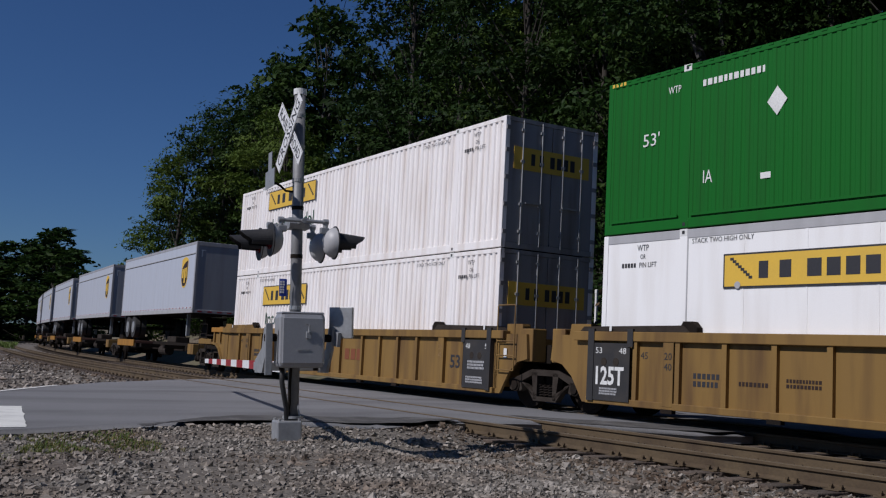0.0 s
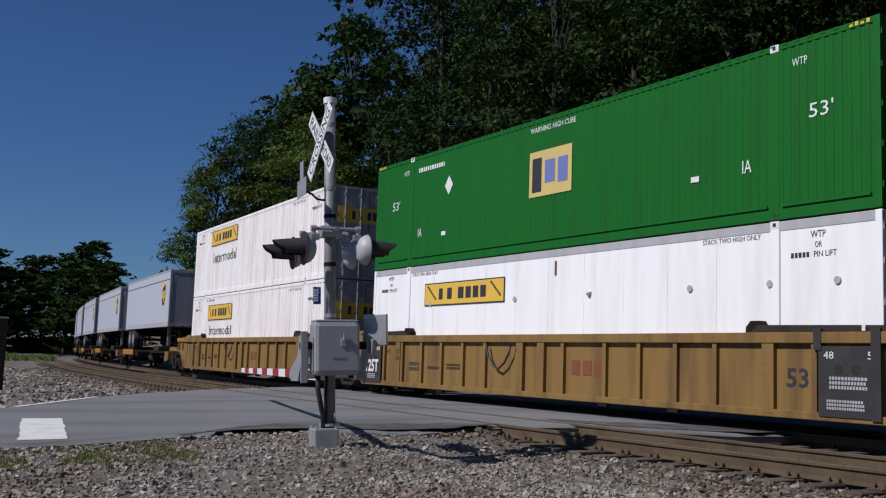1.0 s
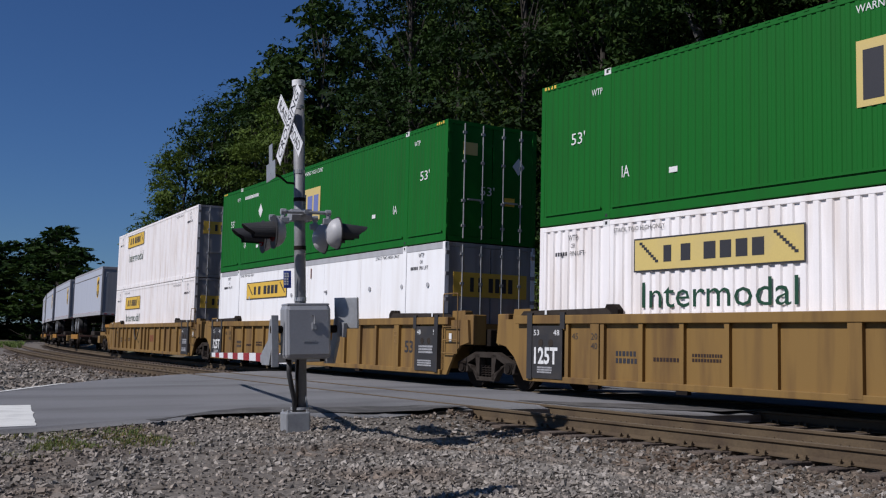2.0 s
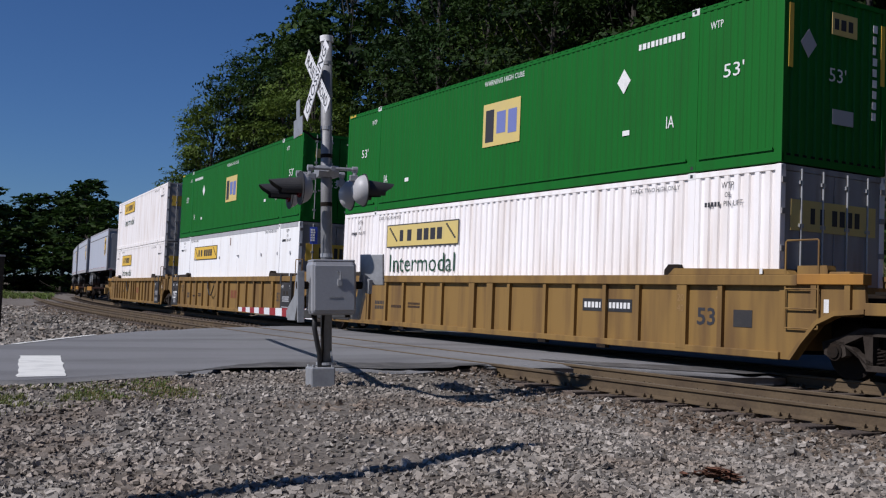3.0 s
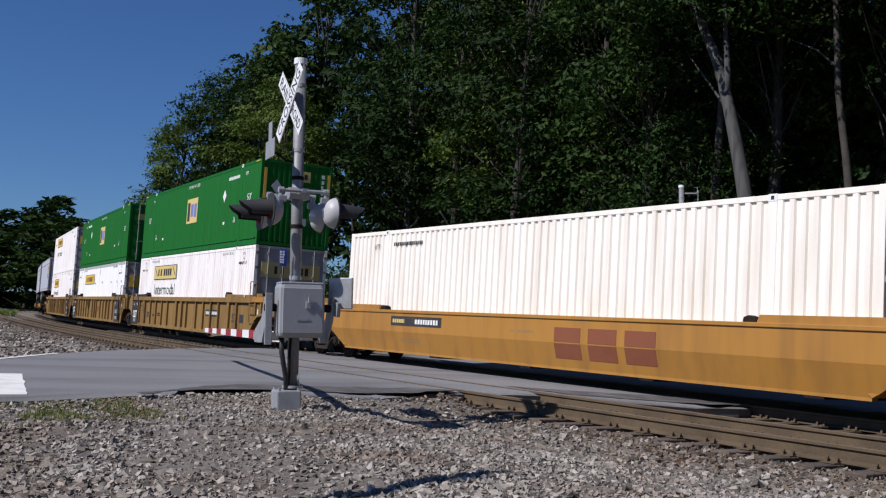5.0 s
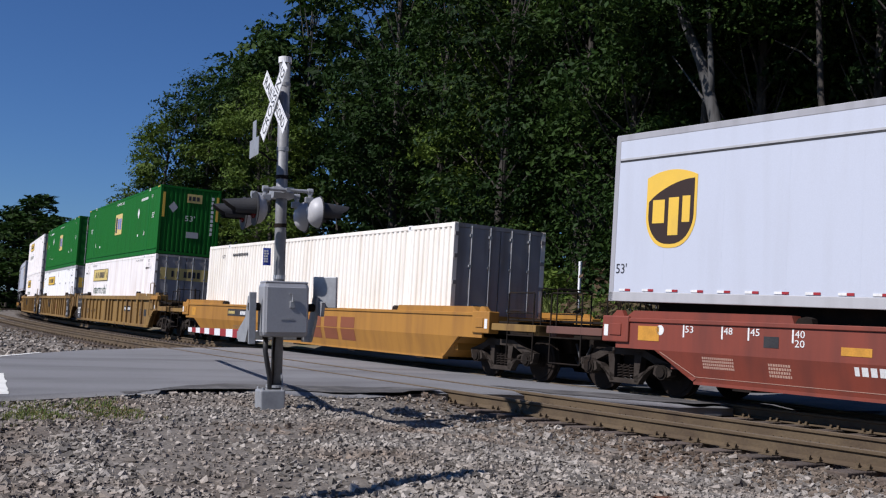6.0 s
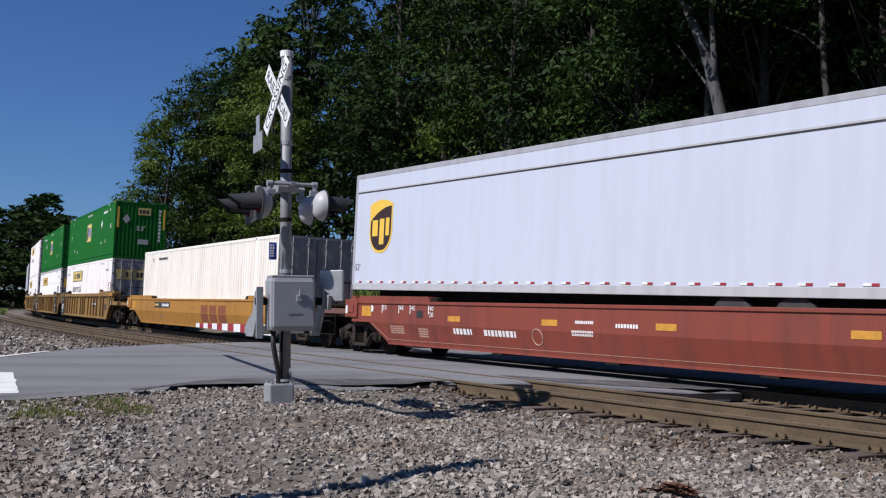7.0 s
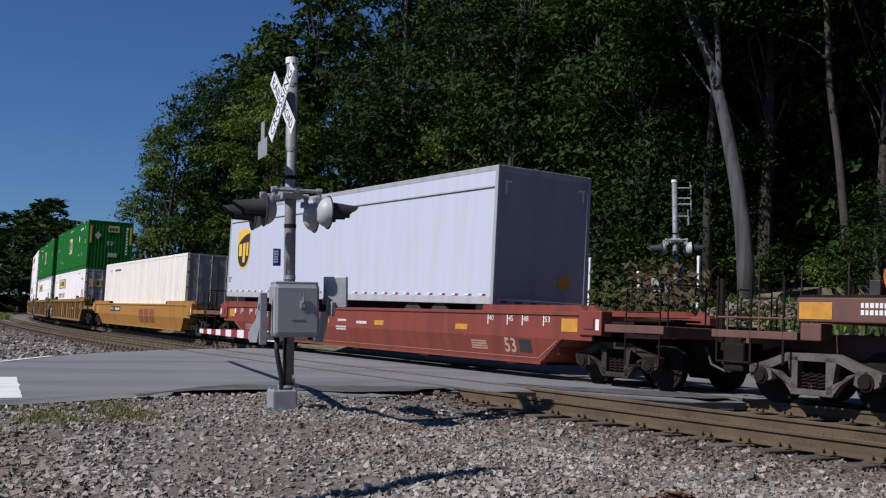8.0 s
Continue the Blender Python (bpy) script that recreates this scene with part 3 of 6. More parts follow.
def container(name, label, paint, style, rail_paint=None, doors=True, end_paint=None, group="containers on the train"):
    """A 53-foot box, origin under its middle; its doors (or blank end) face the train's rear."""
    c = thing(name, label, "container", group)
    rail_paint = rail_paint or paint
    end_paint = end_paint or paint
    L, W, H, P = 8.075, 1.295, 2.9, 6.095
    for s in (-1, 1):
        y = s * W
        lo, hi = min(y, y - s * 0.07), max(y, y - s * 0.07)
        part("top_rail", box(B(), -L, L, lo, hi, H - (0.16 if style == "panel" else 0.10), H - 0.005, 0.008), rail_paint, c)
        part("bottom_rail", box(B(), -L, L, lo, hi, 0.0, 0.17, 0.008), paint, c)
        for x in (-P, P):
            part("post", box(B(), x - 0.09, x + 0.09, lo - (0.004 if s < 0 else 0), hi + (0.004 if s > 0 else 0), 0.02, H, 0.01), paint, c)
        for a, b in ((-L + 0.1, -P - 0.09), (-P + 0.09, P - 0.09), (P + 0.09, L - 0.1)):
            if style == "corrugated":
                corrugated(a, b, 0.17, H - 0.1, y - s * 0.006, 0.036, 0.235, c, paint)
            elif style == "fine":
                corrugated(a, b, 0.17, H - 0.1, y - s * 0.008, 0.014, 0.17, c, paint)
            else:
                part("side_panel", box(B(), a, b, min(y - s * 0.01, y - s * 0.04), max(y - s * 0.01, y - s * 0.04), 0.17, H - 0.16), paint, c)
                n = max(1, round((b - a) / 1.22))
                for i in range(n + 1):
                    x = a + (b - a) * i / n
                    x0, x1 = max(a, x - 0.02), min(b, x + 0.02)
                    part("seam_strip", box(B(), x0, x1, min(y - s * 0.004, y - s * 0.02), max(y - s * 0.004, y - s * 0.02), 0.17, H - 0.16), rail_paint if i in (0,) else paint, c)
        for x in (-L, L):
            e = -1 if x < 0 else 1
            part("corner_post", box(B(), min(x, x - e * 0.12), max(x, x - e * 0.12), min(y, y - s * 0.12) - (0.003 if s < 0 else 0), max(y, y - s * 0.12) + (0.003 if s > 0 else 0), 0.0, H, 0.012), paint, c)
        for x in (-P, P):
            for z in (0.0, H - 0.12):
                bm = box(B(), x - 0.09, x + 0.09, min(y + s * 0.008, y - s * 0.15), max(y + s * 0.008, y - s * 0.15), z, z + 0.125, 0.008)
                casting = part("corner_casting", bm, WHITE_MARK if z else rail_paint, c)
                part("twistlock_hole", box(B(), x - 0.03, x + 0.03, min(y + s * 0.011, y), max(y + s * 0.011, y), z + 0.035, z + 0.095), BLACK, casting)
    part("roof", box(B(), -L + 0.02, L - 0.02, -W + 0.02, W - 0.02, H - 0.03, H - 0.008), paint, c)
    part("floor", box(B(), -L + 0.02, L - 0.02, -W + 0.03, W - 0.03, 0.02, 0.16), DARK_STEEL, c)
    part("front_wall", box(B(), -L + 0.01, -L + 0.05, -W + 0.1, W - 0.1, 0.1, H - 0.05), end_paint, c)
    if doors:
        for s in (-1, 1):
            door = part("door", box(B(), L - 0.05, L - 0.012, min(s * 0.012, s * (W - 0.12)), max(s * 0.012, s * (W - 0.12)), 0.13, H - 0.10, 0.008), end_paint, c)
            for y in (0.30, 0.82):
                bm = B()
                tube(bm, [(L + 0.015, s * y, 0.08), (L + 0.015, s * y, H - 0.05)], 0.017, 8)
                part("lock_rod", bm, GALVANISED, door, "bare steel lock rod")
                for z in (0.35, 0.95, 1.9, 2.6):
                    part("rod_bracket", box(B(), L - 0.014, L + 0.03, s * y - 0.05, s * y + 0.05, z, z + 0.06), GALVANISED, door)
            part("door_handle", box(B(), L + 0.01, L + 0.045, min(s * 0.30, s * 0.72), max(s * 0.30, s * 0.72), 1.0, 1.04), GALVANISED, door)
            for z in (0.3, 0.9, 1.5, 2.1, 2.6):
                part("hinge", box(B(), L - 0.03, L + 0.02, min(s * (W - 0.13), s * (W - 0.02)), max(s * (W - 0.13), s * (W - 0.02)), z, z + 0.09), end_paint, door)
        part("door_header", box(B(), L - 0.06, L, -W + 0.1, W - 0.1, H - 0.095, H - 0.004), end_paint, c)
        part("door_sill", box(B(), L - 0.06, L, -W + 0.1, W - 0.1, 0.0, 0.125), end_paint, c)
    else:
        bm = B()
        n = 12
        for i in range(n):
            y = -W + 0.14 + (2 * W - 0.28) * i / n
            w = (2 * W - 0.28) / n
            prism_end(bm, L, y, w, 0.12, H - 0.09)
        bmesh.ops.remove_doubles(bm, verts=bm.verts[:], dist=0.002)
        part("rear_wall", bm, end_paint, c)
        part("wall_header", box(B(), L - 0.06, L, -W + 0.1, W - 0.1, H - 0.085, H - 0.004), end_paint, c)
        part("wall_sill", box(B(), L - 0.06, L, -W + 0.1, W - 0.1, 0.0, 0.115), end_paint, c)
    return c


def prism_end(bm, x, y, w, z0, z1):
    """One fold of a corrugated end wall."""
    prof = [(x - 0.045, y), (x - 0.045, y + 0.4 * w), (x - 0.012, y + 0.5 * w), (x - 0.012, y + 0.9 * w), (x - 0.045, y + w)]
    lo = [bm.verts.new((a, b, z0)) for a, b in prof]
    hi = [bm.verts.new((a, b, z1)) for a, b in prof]
    for i in range(4):
        bm.faces.new((lo[i], lo[i + 1], hi[i + 1], hi[i]))


def company_plate(c, x0, x1, z0, z1, y=-1.30, paint=None):
    """A yellow name plate with a dark rim; its name is a row of plain bars."""
    plate = decal(c, BLACK_MARK, x0, x1, z0, z1, y, "name_plate", "yellow name plate with a black rim")
    part("plate_face", box(B(), x0 + 0.03, x1 - 0.03, y - 0.008, y - 0.004, z0 + 0.03, z1 - 0.03), paint or GOLD, plate)
    w, h = x1 - x0, z1 - z0
    bm = B()
    for a, b in ((0.20, 0.25), (0.31, 0.37), (0.45, 0.52), (0.545, 0.61), (0.635, 0.70), (0.725, 0.79)):
        box(bm, x0 + a * w, x0 + b * w, y - 0.012, y - 0.008, z0 + 0.26 * h, z0 + 0.74 * h)
    tagged(part("plate_bar", bm, BLACK_MARK, plate), kind="stuff")
    bm = B()
    for a, b in ((0.04, 0.16), (0.84, 0.96)):
        for i in range(8):
            f = i / 8
            x = x0 + (a + (b - a) * f) * w
            box(bm, x, x + 0.02 * w, y - 0.012, y - 0.008, z0 + (0.80 - 0.62 * f) * h, z0 + (0.88 - 0.62 * f) * h)
    tagged(part("plate_scroll", bm, BLACK_MARK, plate), kind="stuff")
    return plate


def end_plate(c, x=8.077, paint=None, z0=1.75, z1=2.25, y0=-1.05, y1=1.05):
    plate = decal(c, paint or GOLD, y0, y1, z0, z1, x - 0.010, "name_plate", "yellow name plate on the doors", end=True, thick=0.012)
    bm = B()
    w = y1 - y0
    for a, b in ((0.22, 0.27), (0.33, 0.38), (0.47, 0.53), (0.56, 0.62), (0.65, 0.71), (0.74, 0.80)):
        box(bm, x + 0.003, x + 0.006, y0 + a * w, y0 + b * w, z0 + 0.12, z1 - 0.12)
    tagged(part("plate_bar", bm, BLACK_MARK, plate), kind="stuff")


def diamond(c, mat, x, z, r, y=-1.305, end=False):
    bm = B()
    pts = [(-r * 0.8, 0), (0, r), (r * 0.8, 0), (0, -r)]
    if end:
        vs = [bm.verts.new((y, x + a, z + b)) for a, b in pts] + [bm.verts.new((y + 0.004, x + a, z + b)) for a, b in pts]
    else:
        vs = [bm.verts.new((x + a, y, z + b)) for a, b in pts] + [bm.verts.new((x + a, y - 0.004, z + b)) for a, b in pts]
    bm.faces.new(vs[:4])
    bm.faces.new(vs[4:])
    for i in range(4):
        bm.faces.new((vs[i], vs[(i + 1) % 4], vs[4 + (i + 1) % 4], vs[4 + i]))
    bmesh.ops.recalc_face_normals(bm, faces=bm.faces[:])
    part("placard", bm, mat, c, "white diamond placard")


def stack_marks(c, y):
    """Small stencils that these boxes share: pin-lift notes and stacking notes."""
    mat = BLACK_MARK
    for x in (-7.2, 6.8):
        lettering("WTP", 0.11, mat, c, (x, y, 2.58), 0.28)
        lettering("OR", 0.09, mat, c, (x + 0.08, y, 2.43), 0.13)
        lettering("PIN LIFT", 0.09, mat, c, (x + 0.06, y, 2.28), 0.42)
        bars(c, mat, x - 0.38, x - 0.02, 2.27, 2.38, y - 0.002, 1, seed=4)
    lettering("STACK TWO HIGH ONLY", 0.085, mat, c, (-5.9, y, 2.64), 1.3)
    lettering("STACK TWO HIGH ONLY", 0.085, mat, c, (4.5, y, 2.64), 1.3)


def green_box(doors, reversed_marks):
    c = container("intermodal_container", "bright green corrugated 53-foot container stacked on a white one", GREEN, "fine", doors=doors)
    y = -1.290
    panel = decal(c, PANEL_YELLOW, -0.75, 0.75, 1.17, 2.17, -1.294, "logo_panel", "square yellow logo panel with plain bars")
    bm = B()
    box(bm, -0.64, -0.30, -1.302, -1.298, 1.27, 2.02)
    part("logo_bar", bm, BLACK_MARK, panel)
    bm = B()
    for x0, x1, z0, z1 in ((-0.18, 0.18, 1.44, 1.94), (0.28, 0.62, 1.40, 1.94)):
        box(bm, x0, x1, -1.302, -1.298, z0, z1)
    part("logo_bar", bm, DECAL_BLUE, panel)
    lettering("53'", 0.24, WHITE_MARK, c, (6.78, y, 1.56), 0.46)
    lettering("53'", 0.24, WHITE_MARK, c, (-7.14, y, 1.56), 0.40)
    lettering("WARNING HIGH CUBE", 0.12, WHITE_MARK, c, (-0.75, y, 2.60), 1.6)
    lettering("WTP", 0.13, WHITE_MARK, c, (6.45, y, 2.46), 0.30)
    lettering("WTP", 0.13, WHITE_MARK, c, (-6.55, y, 2.44), 0.30)
    x = 4.2 if reversed_marks else -4.2
    diamond(c, WHITE_MARK, x, 1.92, 0.24, -1.289)
    bars(c, WHITE_MARK, *((4.6, 5.85) if reversed_marks else (-5.75, -4.45)), 2.42, 2.58, y, 1, "number_bar", 8)
    lettering("IA", 0.22, WHITE_MARK, c, (5.4, y, 0.86), 0.2)
    lettering("IA", 0.22, WHITE_MARK, c, (-5.7, y, 0.74), 0.2)
    for xx, zz in ((4.2, 0.86), (-4.5, 0.68)):
        decal(c, WHITE_MARK, xx, xx + 0.2, zz, zz + 0.1, -1.290, "data_plate")
    for xx in (-7.98, 7.55):
        for k in range(4):
            decal(c, GOLD, xx + 0.1 * k, xx + 0.06 + 0.1 * k, 2.82, 2.885, -1.298, "hazard_stripe")
    for a, b in ((-7.9, -6.25), (-5.95, 5.95), (6.25, 7.9)):
        part("rail_lip", box(B(), a, b, -1.318, -1.295, 0.20, 0.245), GREEN, c)
    n = 64
    for i in range(n):
        x = -7.8 + 15.6 * i / (n - 1)
        part("roof_lug", box(B(), x - 0.05, x + 0.05, -1.304, -1.29, 2.86, 2.892), GREEN, c)
    e = 8.08
    if doors:
        diamond(c, WHITE_MARK, 0.75, 1.95, 0.22, e + 0.002, True)
        lettering("53'", 0.22, WHITE_MARK, c, (e + 0.004, -0.35, 1.15), 0.4, True)
        decal(c, PANEL_YELLOW, -0.85, -0.45, 2.1, 2.4, e - 0.014, "logo_panel", "", True, 0.012)
        decal(c, GOLD, 0.35, 0.65, 0.95, 1.15, e - 0.014, "warning_sticker", "", True, 0.012)
    else:
        diamond(c, GREY_RAIL, -0.72, 2.0, 0.24, e, True)
        lettering("53'", 0.24, WHITE_MARK, c, (e, -0.2, 1.45), 0.42, True)
        decal(c, PANEL_YELLOW, -0.15, 0.48, 2.25, 2.62, e - 0.01, "logo_panel", "", True, 0.012)
        bars(c, BLACK_MARK, -0.10, 0.42, 2.3, 2.56, e + 0.003, 1, "logo_bar", 3, True)
        decal(c, GREY_RAIL, -0.1, 0.42, 0.75, 1.0, e - 0.01, "data_plate", "", True, 0.012)
        for yy in (-1.18, 1.12):
            decal(c, GOLD, yy, yy + 0.1, 1.55, 2.6, e - 0.01, "hazard_strip", "", True, 0.012)
        bars(c, WHITE_MARK, 0.9, 1.02, 0.9, 2.6, e, 9, "number_bar", 5, True)
    return c


def white_box(label, paint, style, plate, word, rail_paint=None, end_plate_z=(1.75, 2.25), plate_paint=None):
    # doors and end walls get the paint with the shade in it
    c = container("intermodal_container", label, paint, style, rail_paint, True, SHADED_DOOR_GREY)
    if plate:
        company_plate(c, *plate, paint=plate_paint)
        end_plate(c, z0=end_plate_z[0], z1=end_plate_z[1], paint=plate_paint)
    if word:
        lettering("Intermodal", word[3] - word[2], DECAL_GREEN, c, (word[0], -1.2925, word[2]), word[1] - word[0], name="livery_word", label="dark green word on white")
    stack_marks(c, -1.2915 if style == "panel" else -1.2925)
    return c


def well_unit(name, label, front, rear):
    """A ribbed 53-foot well unit; front and rear: 'joint' over a shared truck or 'end' with its own truck and coupler."""
    car = thing(name, label, "rail car", "articulated well cars")
    for s in (-1, 1):
        def yy(a, b):
            return (min(s * a, s * b), max(s * a, s * b))
        part("top_chord", box(B(), -8.6, 8.6, *yy(1.30, 1.50), 1.40, 1.57, 0.012), YELLOW_CAR, car)
        part("bottom_chord", box(B(), -8.25, 8.25, *yy(1.32, 1.48), 0.25, 0.37, 0.012), YELLOW_CAR, car)
        part("side_sheet", box(B(), -8.3, 8.3, *yy(1.375, 1.40), 0.36, 1.41), YELLOW_CAR, car)
        for i, x in enumerate((-6.0, -5.0, -4.03, -3.05, -2.1, 0.78, 2.1, 3.07, 4.02, 4.96, -7.0, 7.0)):
            part("rib", prism(B(), [(x - 0.05, 0.36), (x + 0.05, 0.36), (x + 0.05, 1.41), (x - 0.05, 1.41)], *yy(1.395, 1.475)), YELLOW_CAR, car)
        for x in (-0.71, 0.05, 6.11, -6.2):
            part("post", box(B(), x - 0.12, x + 0.12, *yy(1.395, 1.485), 0.30, 1.41, 0.008), YELLOW_CAR, car)
        for q, kind in ((-1, front), (1, rear)):
            def xx(a, b):
                return (min(q * a, q * b), max(q * a, q * b))
            part("guide_rail", prism(B(), [(q * 5.75, 1.575), (q * 5.9, 1.69), (q * 8.35, 1.66), (q * 8.45, 1.575)][::q], *yy(1.27, 1.47)), TRUCK_STEEL if kind == "joint" else YELLOW_CAR, car)
            part("hinge_lug", prism(B(), [(q * 5.62, 1.57), (q * 5.62, 1.66), (q * 5.72, 1.76), (q * 5.92, 1.76), (q * 5.98, 1.66), (q * 5.98, 1.57)][::q], *yy(1.30, 1.44)), DARK_STEEL, car)
            if kind == "joint":
                plate = part("load_plate", box(B(), *xx(7.10, 8.12), *yy(1.478, 1.50), 0.32, 1.36), CHARCOAL, car, "black stencil panel")
                part("panel_post", box(B(), *xx(8.02, 8.18), *yy(1.40, 1.515), 0.30, 1.62), CHARCOAL, car)
                part("panel_post", box(B(), *xx(7.02, 7.16), *yy(1.40, 1.515), 1.30, 1.62), CHARCOAL, car)
                part("end_sheet", prism(B(), [(q * 8.2, 0.26), (q * 8.2, 1.50), (q * 9.3, 1.50), (q * 9.36, 1.0), (q * 9.02, 0.93), (q * 8.74, 0.72), (q * 8.55, 0.45), (q * 8.42, 0.26)][::q], *yy(1.34, 1.40)), YELLOW_CAR, car)
                if s < 0:
                    if q < 0:
                        lettering("125T", 0.34, WHITE_MARK, plate, (-7.95, -1.506, 0.60), 0.72, bold=0.03)
                        lettering("53", 0.11, WHITE_MARK, plate, (-7.97, -1.506, 1.17), 0.17)
                        lettering("48", 0.11, WHITE_MARK, plate, (-7.36, -1.506, 1.17), 0.18)
                        bars(plate, GREY_RAIL, -7.85, -7.4, 0.42, 0.56, -1.506, 3, seed=2)
                    else:
                        lettering("48", 0.11, WHITE_MARK, plate, (7.20, -1.506, 1.17), 0.18)
                        lettering("5", 0.11, WHITE_MARK, plate, (7.96, -1.506, 1.17), 0.09)
                        bars(plate, GREY_RAIL, 7.3, 7.95, 0.72, 0.92, -1.506, 3, seed=3)
                        bars(plate, GREY_RAIL, 7.25, 7.9, 0.42, 0.58, -1.506, 3, seed=6)
                    for k in (0.35, 0.66):
                        bm = B()
                        tube(bm, [(q * 7.6 - 0.5 + k + 0.0, -1.506, 1.02), (q * 7.6 - 0.5 + k, -1.500, 1.02)], 0.075, 14)
                        part("stencil_disc", bm, TRUCK_STEEL, plate)
            else:
                part("end_sheet", prism(B(), [(q * 8.2, 0.26), (q * 8.2, 1.50), (q * 9.75, 1.50), (q * 9.78, 1.0), (q * 9.3, 0.96), (q * 8.98, 0.82), (q * 8.7, 0.52), (q * 8.5, 0.26)][::q], *yy(1.36, 1.42)), YELLOW_CAR, car)
                part("arch_flange", prism(B(), [(q * 9.8, 1.0), (q * 9.3, 0.96), (q * 8.98, 0.82), (q * 8.7, 0.52), (q * 8.5, 0.26), (q * 8.44, 0.28), (q * 8.66, 0.56), (q * 8.95, 0.88), (q * 9.28, 1.03), (q * 9.8, 1.07)][::q], *yy(1.30, 1.50)), YELLOW_CAR, car)
                part("top_chord_end", box(B(), *xx(8.6, 9.78), *yy(1.30, 1.50), 1.42, 1.58, 0.01), BRIGHT_CAR, car, "fresher yellow end of the chord")
                for x in (8.9, 9.5):
                    part("end_rib", box(B(), *xx(x - 0.05, x + 0.05), *yy(1.42, 1.48), 1.05, 1.42), YELLOW_CAR, car)
                part("side_step", box(B(), *xx(9.8, 11.2), *yy(1.25, 1.48), 0.98, 1.16, 0.01), YELLOW_CAR, car)
                ladder(car, (q * 10.35, q * 11.15), s * 1.465, (0.45, 0.95, 1.35), 1.7, DARK_STEEL)
        if s < 0:
            ladder(car, (8.36, 8.98), -1.47, (0.75, 1.05, 1.35), 2.1, YELLOW_CAR)
    for x in (-7.0, -3.5, 0.0, 3.5, 7.0):
        part("cross_beam", box(B(), x - 0.18, x + 0.18, -1.32, 1.32, 0.27, 0.44), DARK_STEEL, car)
    for q, kind in ((-1, front), (1, rear)):
        def xx(a, b):
            return (min(q * a, q * b), max(q * a, q * b))
        part("bulkhead", box(B(), *xx(8.28, 8.40), -1.34, 1.34, 0.4, 1.45), YELLOW_CAR, car)
        out = 9.55 if kind == "joint" else 11.2
        part("end_deck", box(B(), *xx(8.4, out), -0.95, 0.95, 0.92, 1.30, 0.02), DARK_STEEL, car)
        for y in (-1.15, 1.15):
            part("end_post", box(B(), *xx(9.05, 9.42), y - 0.18, y + 0.18, 0.95, 1.62, 0.02), YELLOW_CAR, car)
            part("end_bracket", prism(B(), [(q * 8.4, 1.05), (q * 8.4, 1.72), (q * 8.95, 1.72), (q * 9.1, 1.05)][::q], y - 0.10, y + 0.10), YELLOW_CAR, car)
        part("draft_sill", box(B(), *xx(8.3, out - 0.1), -0.42, 0.42, 0.62, 0.93, 0.02), DARK_STEEL, car)
        if kind == "end":
            # solid dark block for the rigging, added to shut light out below the sill
            part("rigging_shade_block", box(B(), *xx(9.0, 11.0), -0.7, 0.7, 0.30, 0.60, 0.03), DARK_STEEL, car)
            part("end_sill", box(B(), *xx(11.0, 11.25), -1.4, 1.4, 0.95, 1.18, 0.015), YELLOW_CAR, car)
            part("walkway", box(B(), *xx(9.8, 11.2), -1.25, -0.6, 1.28, 1.33), DARK_STEEL, car)
            coupler(car, q, 11.2)
            truck(car, q * 9.98)
            bm = B()
            tube(bm, [(q * 10.6, -0.2, 1.35), (q * 10.6, -0.2, 1.95)], 0.03)
            part("brake_staff", bm, DARK_STEEL, car)
    return car


def coupler(car, q, x, mat=None):
    bm = B()
    box(bm, min(q * x, q * (x + 0.45)), max(q * x, q * (x + 0.45)), -0.09, 0.09, 0.74, 0.94, 0.02)
    box(bm, min(q * (x + 0.38), q * (x + 0.62)), max(q * (x + 0.38), q * (x + 0.62)), -0.17, 0.17, 0.68, 1.0, 0.04)
    part("coupler", bm, DARK_STEEL, car)
    bm = B()
    tube(bm, [(q * x, -0.35, 0.8), (q * (x + 0.15), -0.36, 0.5), (q * (x + 0.4), -0.30, 0.4), (q * (x + 0.62), -0.2, 0.55)], 0.028, 7)
    part("brake_hose", bm, BLACK, car)


def leaning(z):
    """How far the lower side plate leans in at height z."""
    return 0.15 * max(0.0, 0.80 - z) / 0.55


def lean_marks(car):
    """Lay the marks of the lower side plate onto its slope."""
    for ob in car.children:
        if ob.name.split(".")[0] in ("lettering", "stencil_bar", "number_bar", "data_plate", "stencil_ring", "logo_bar"):
            for v in ob.data.vertices:
                if v.co.z < 0.86 and v.co.y > -1.42:
                    v.co.y += -0.07 + leaning(v.co.z)


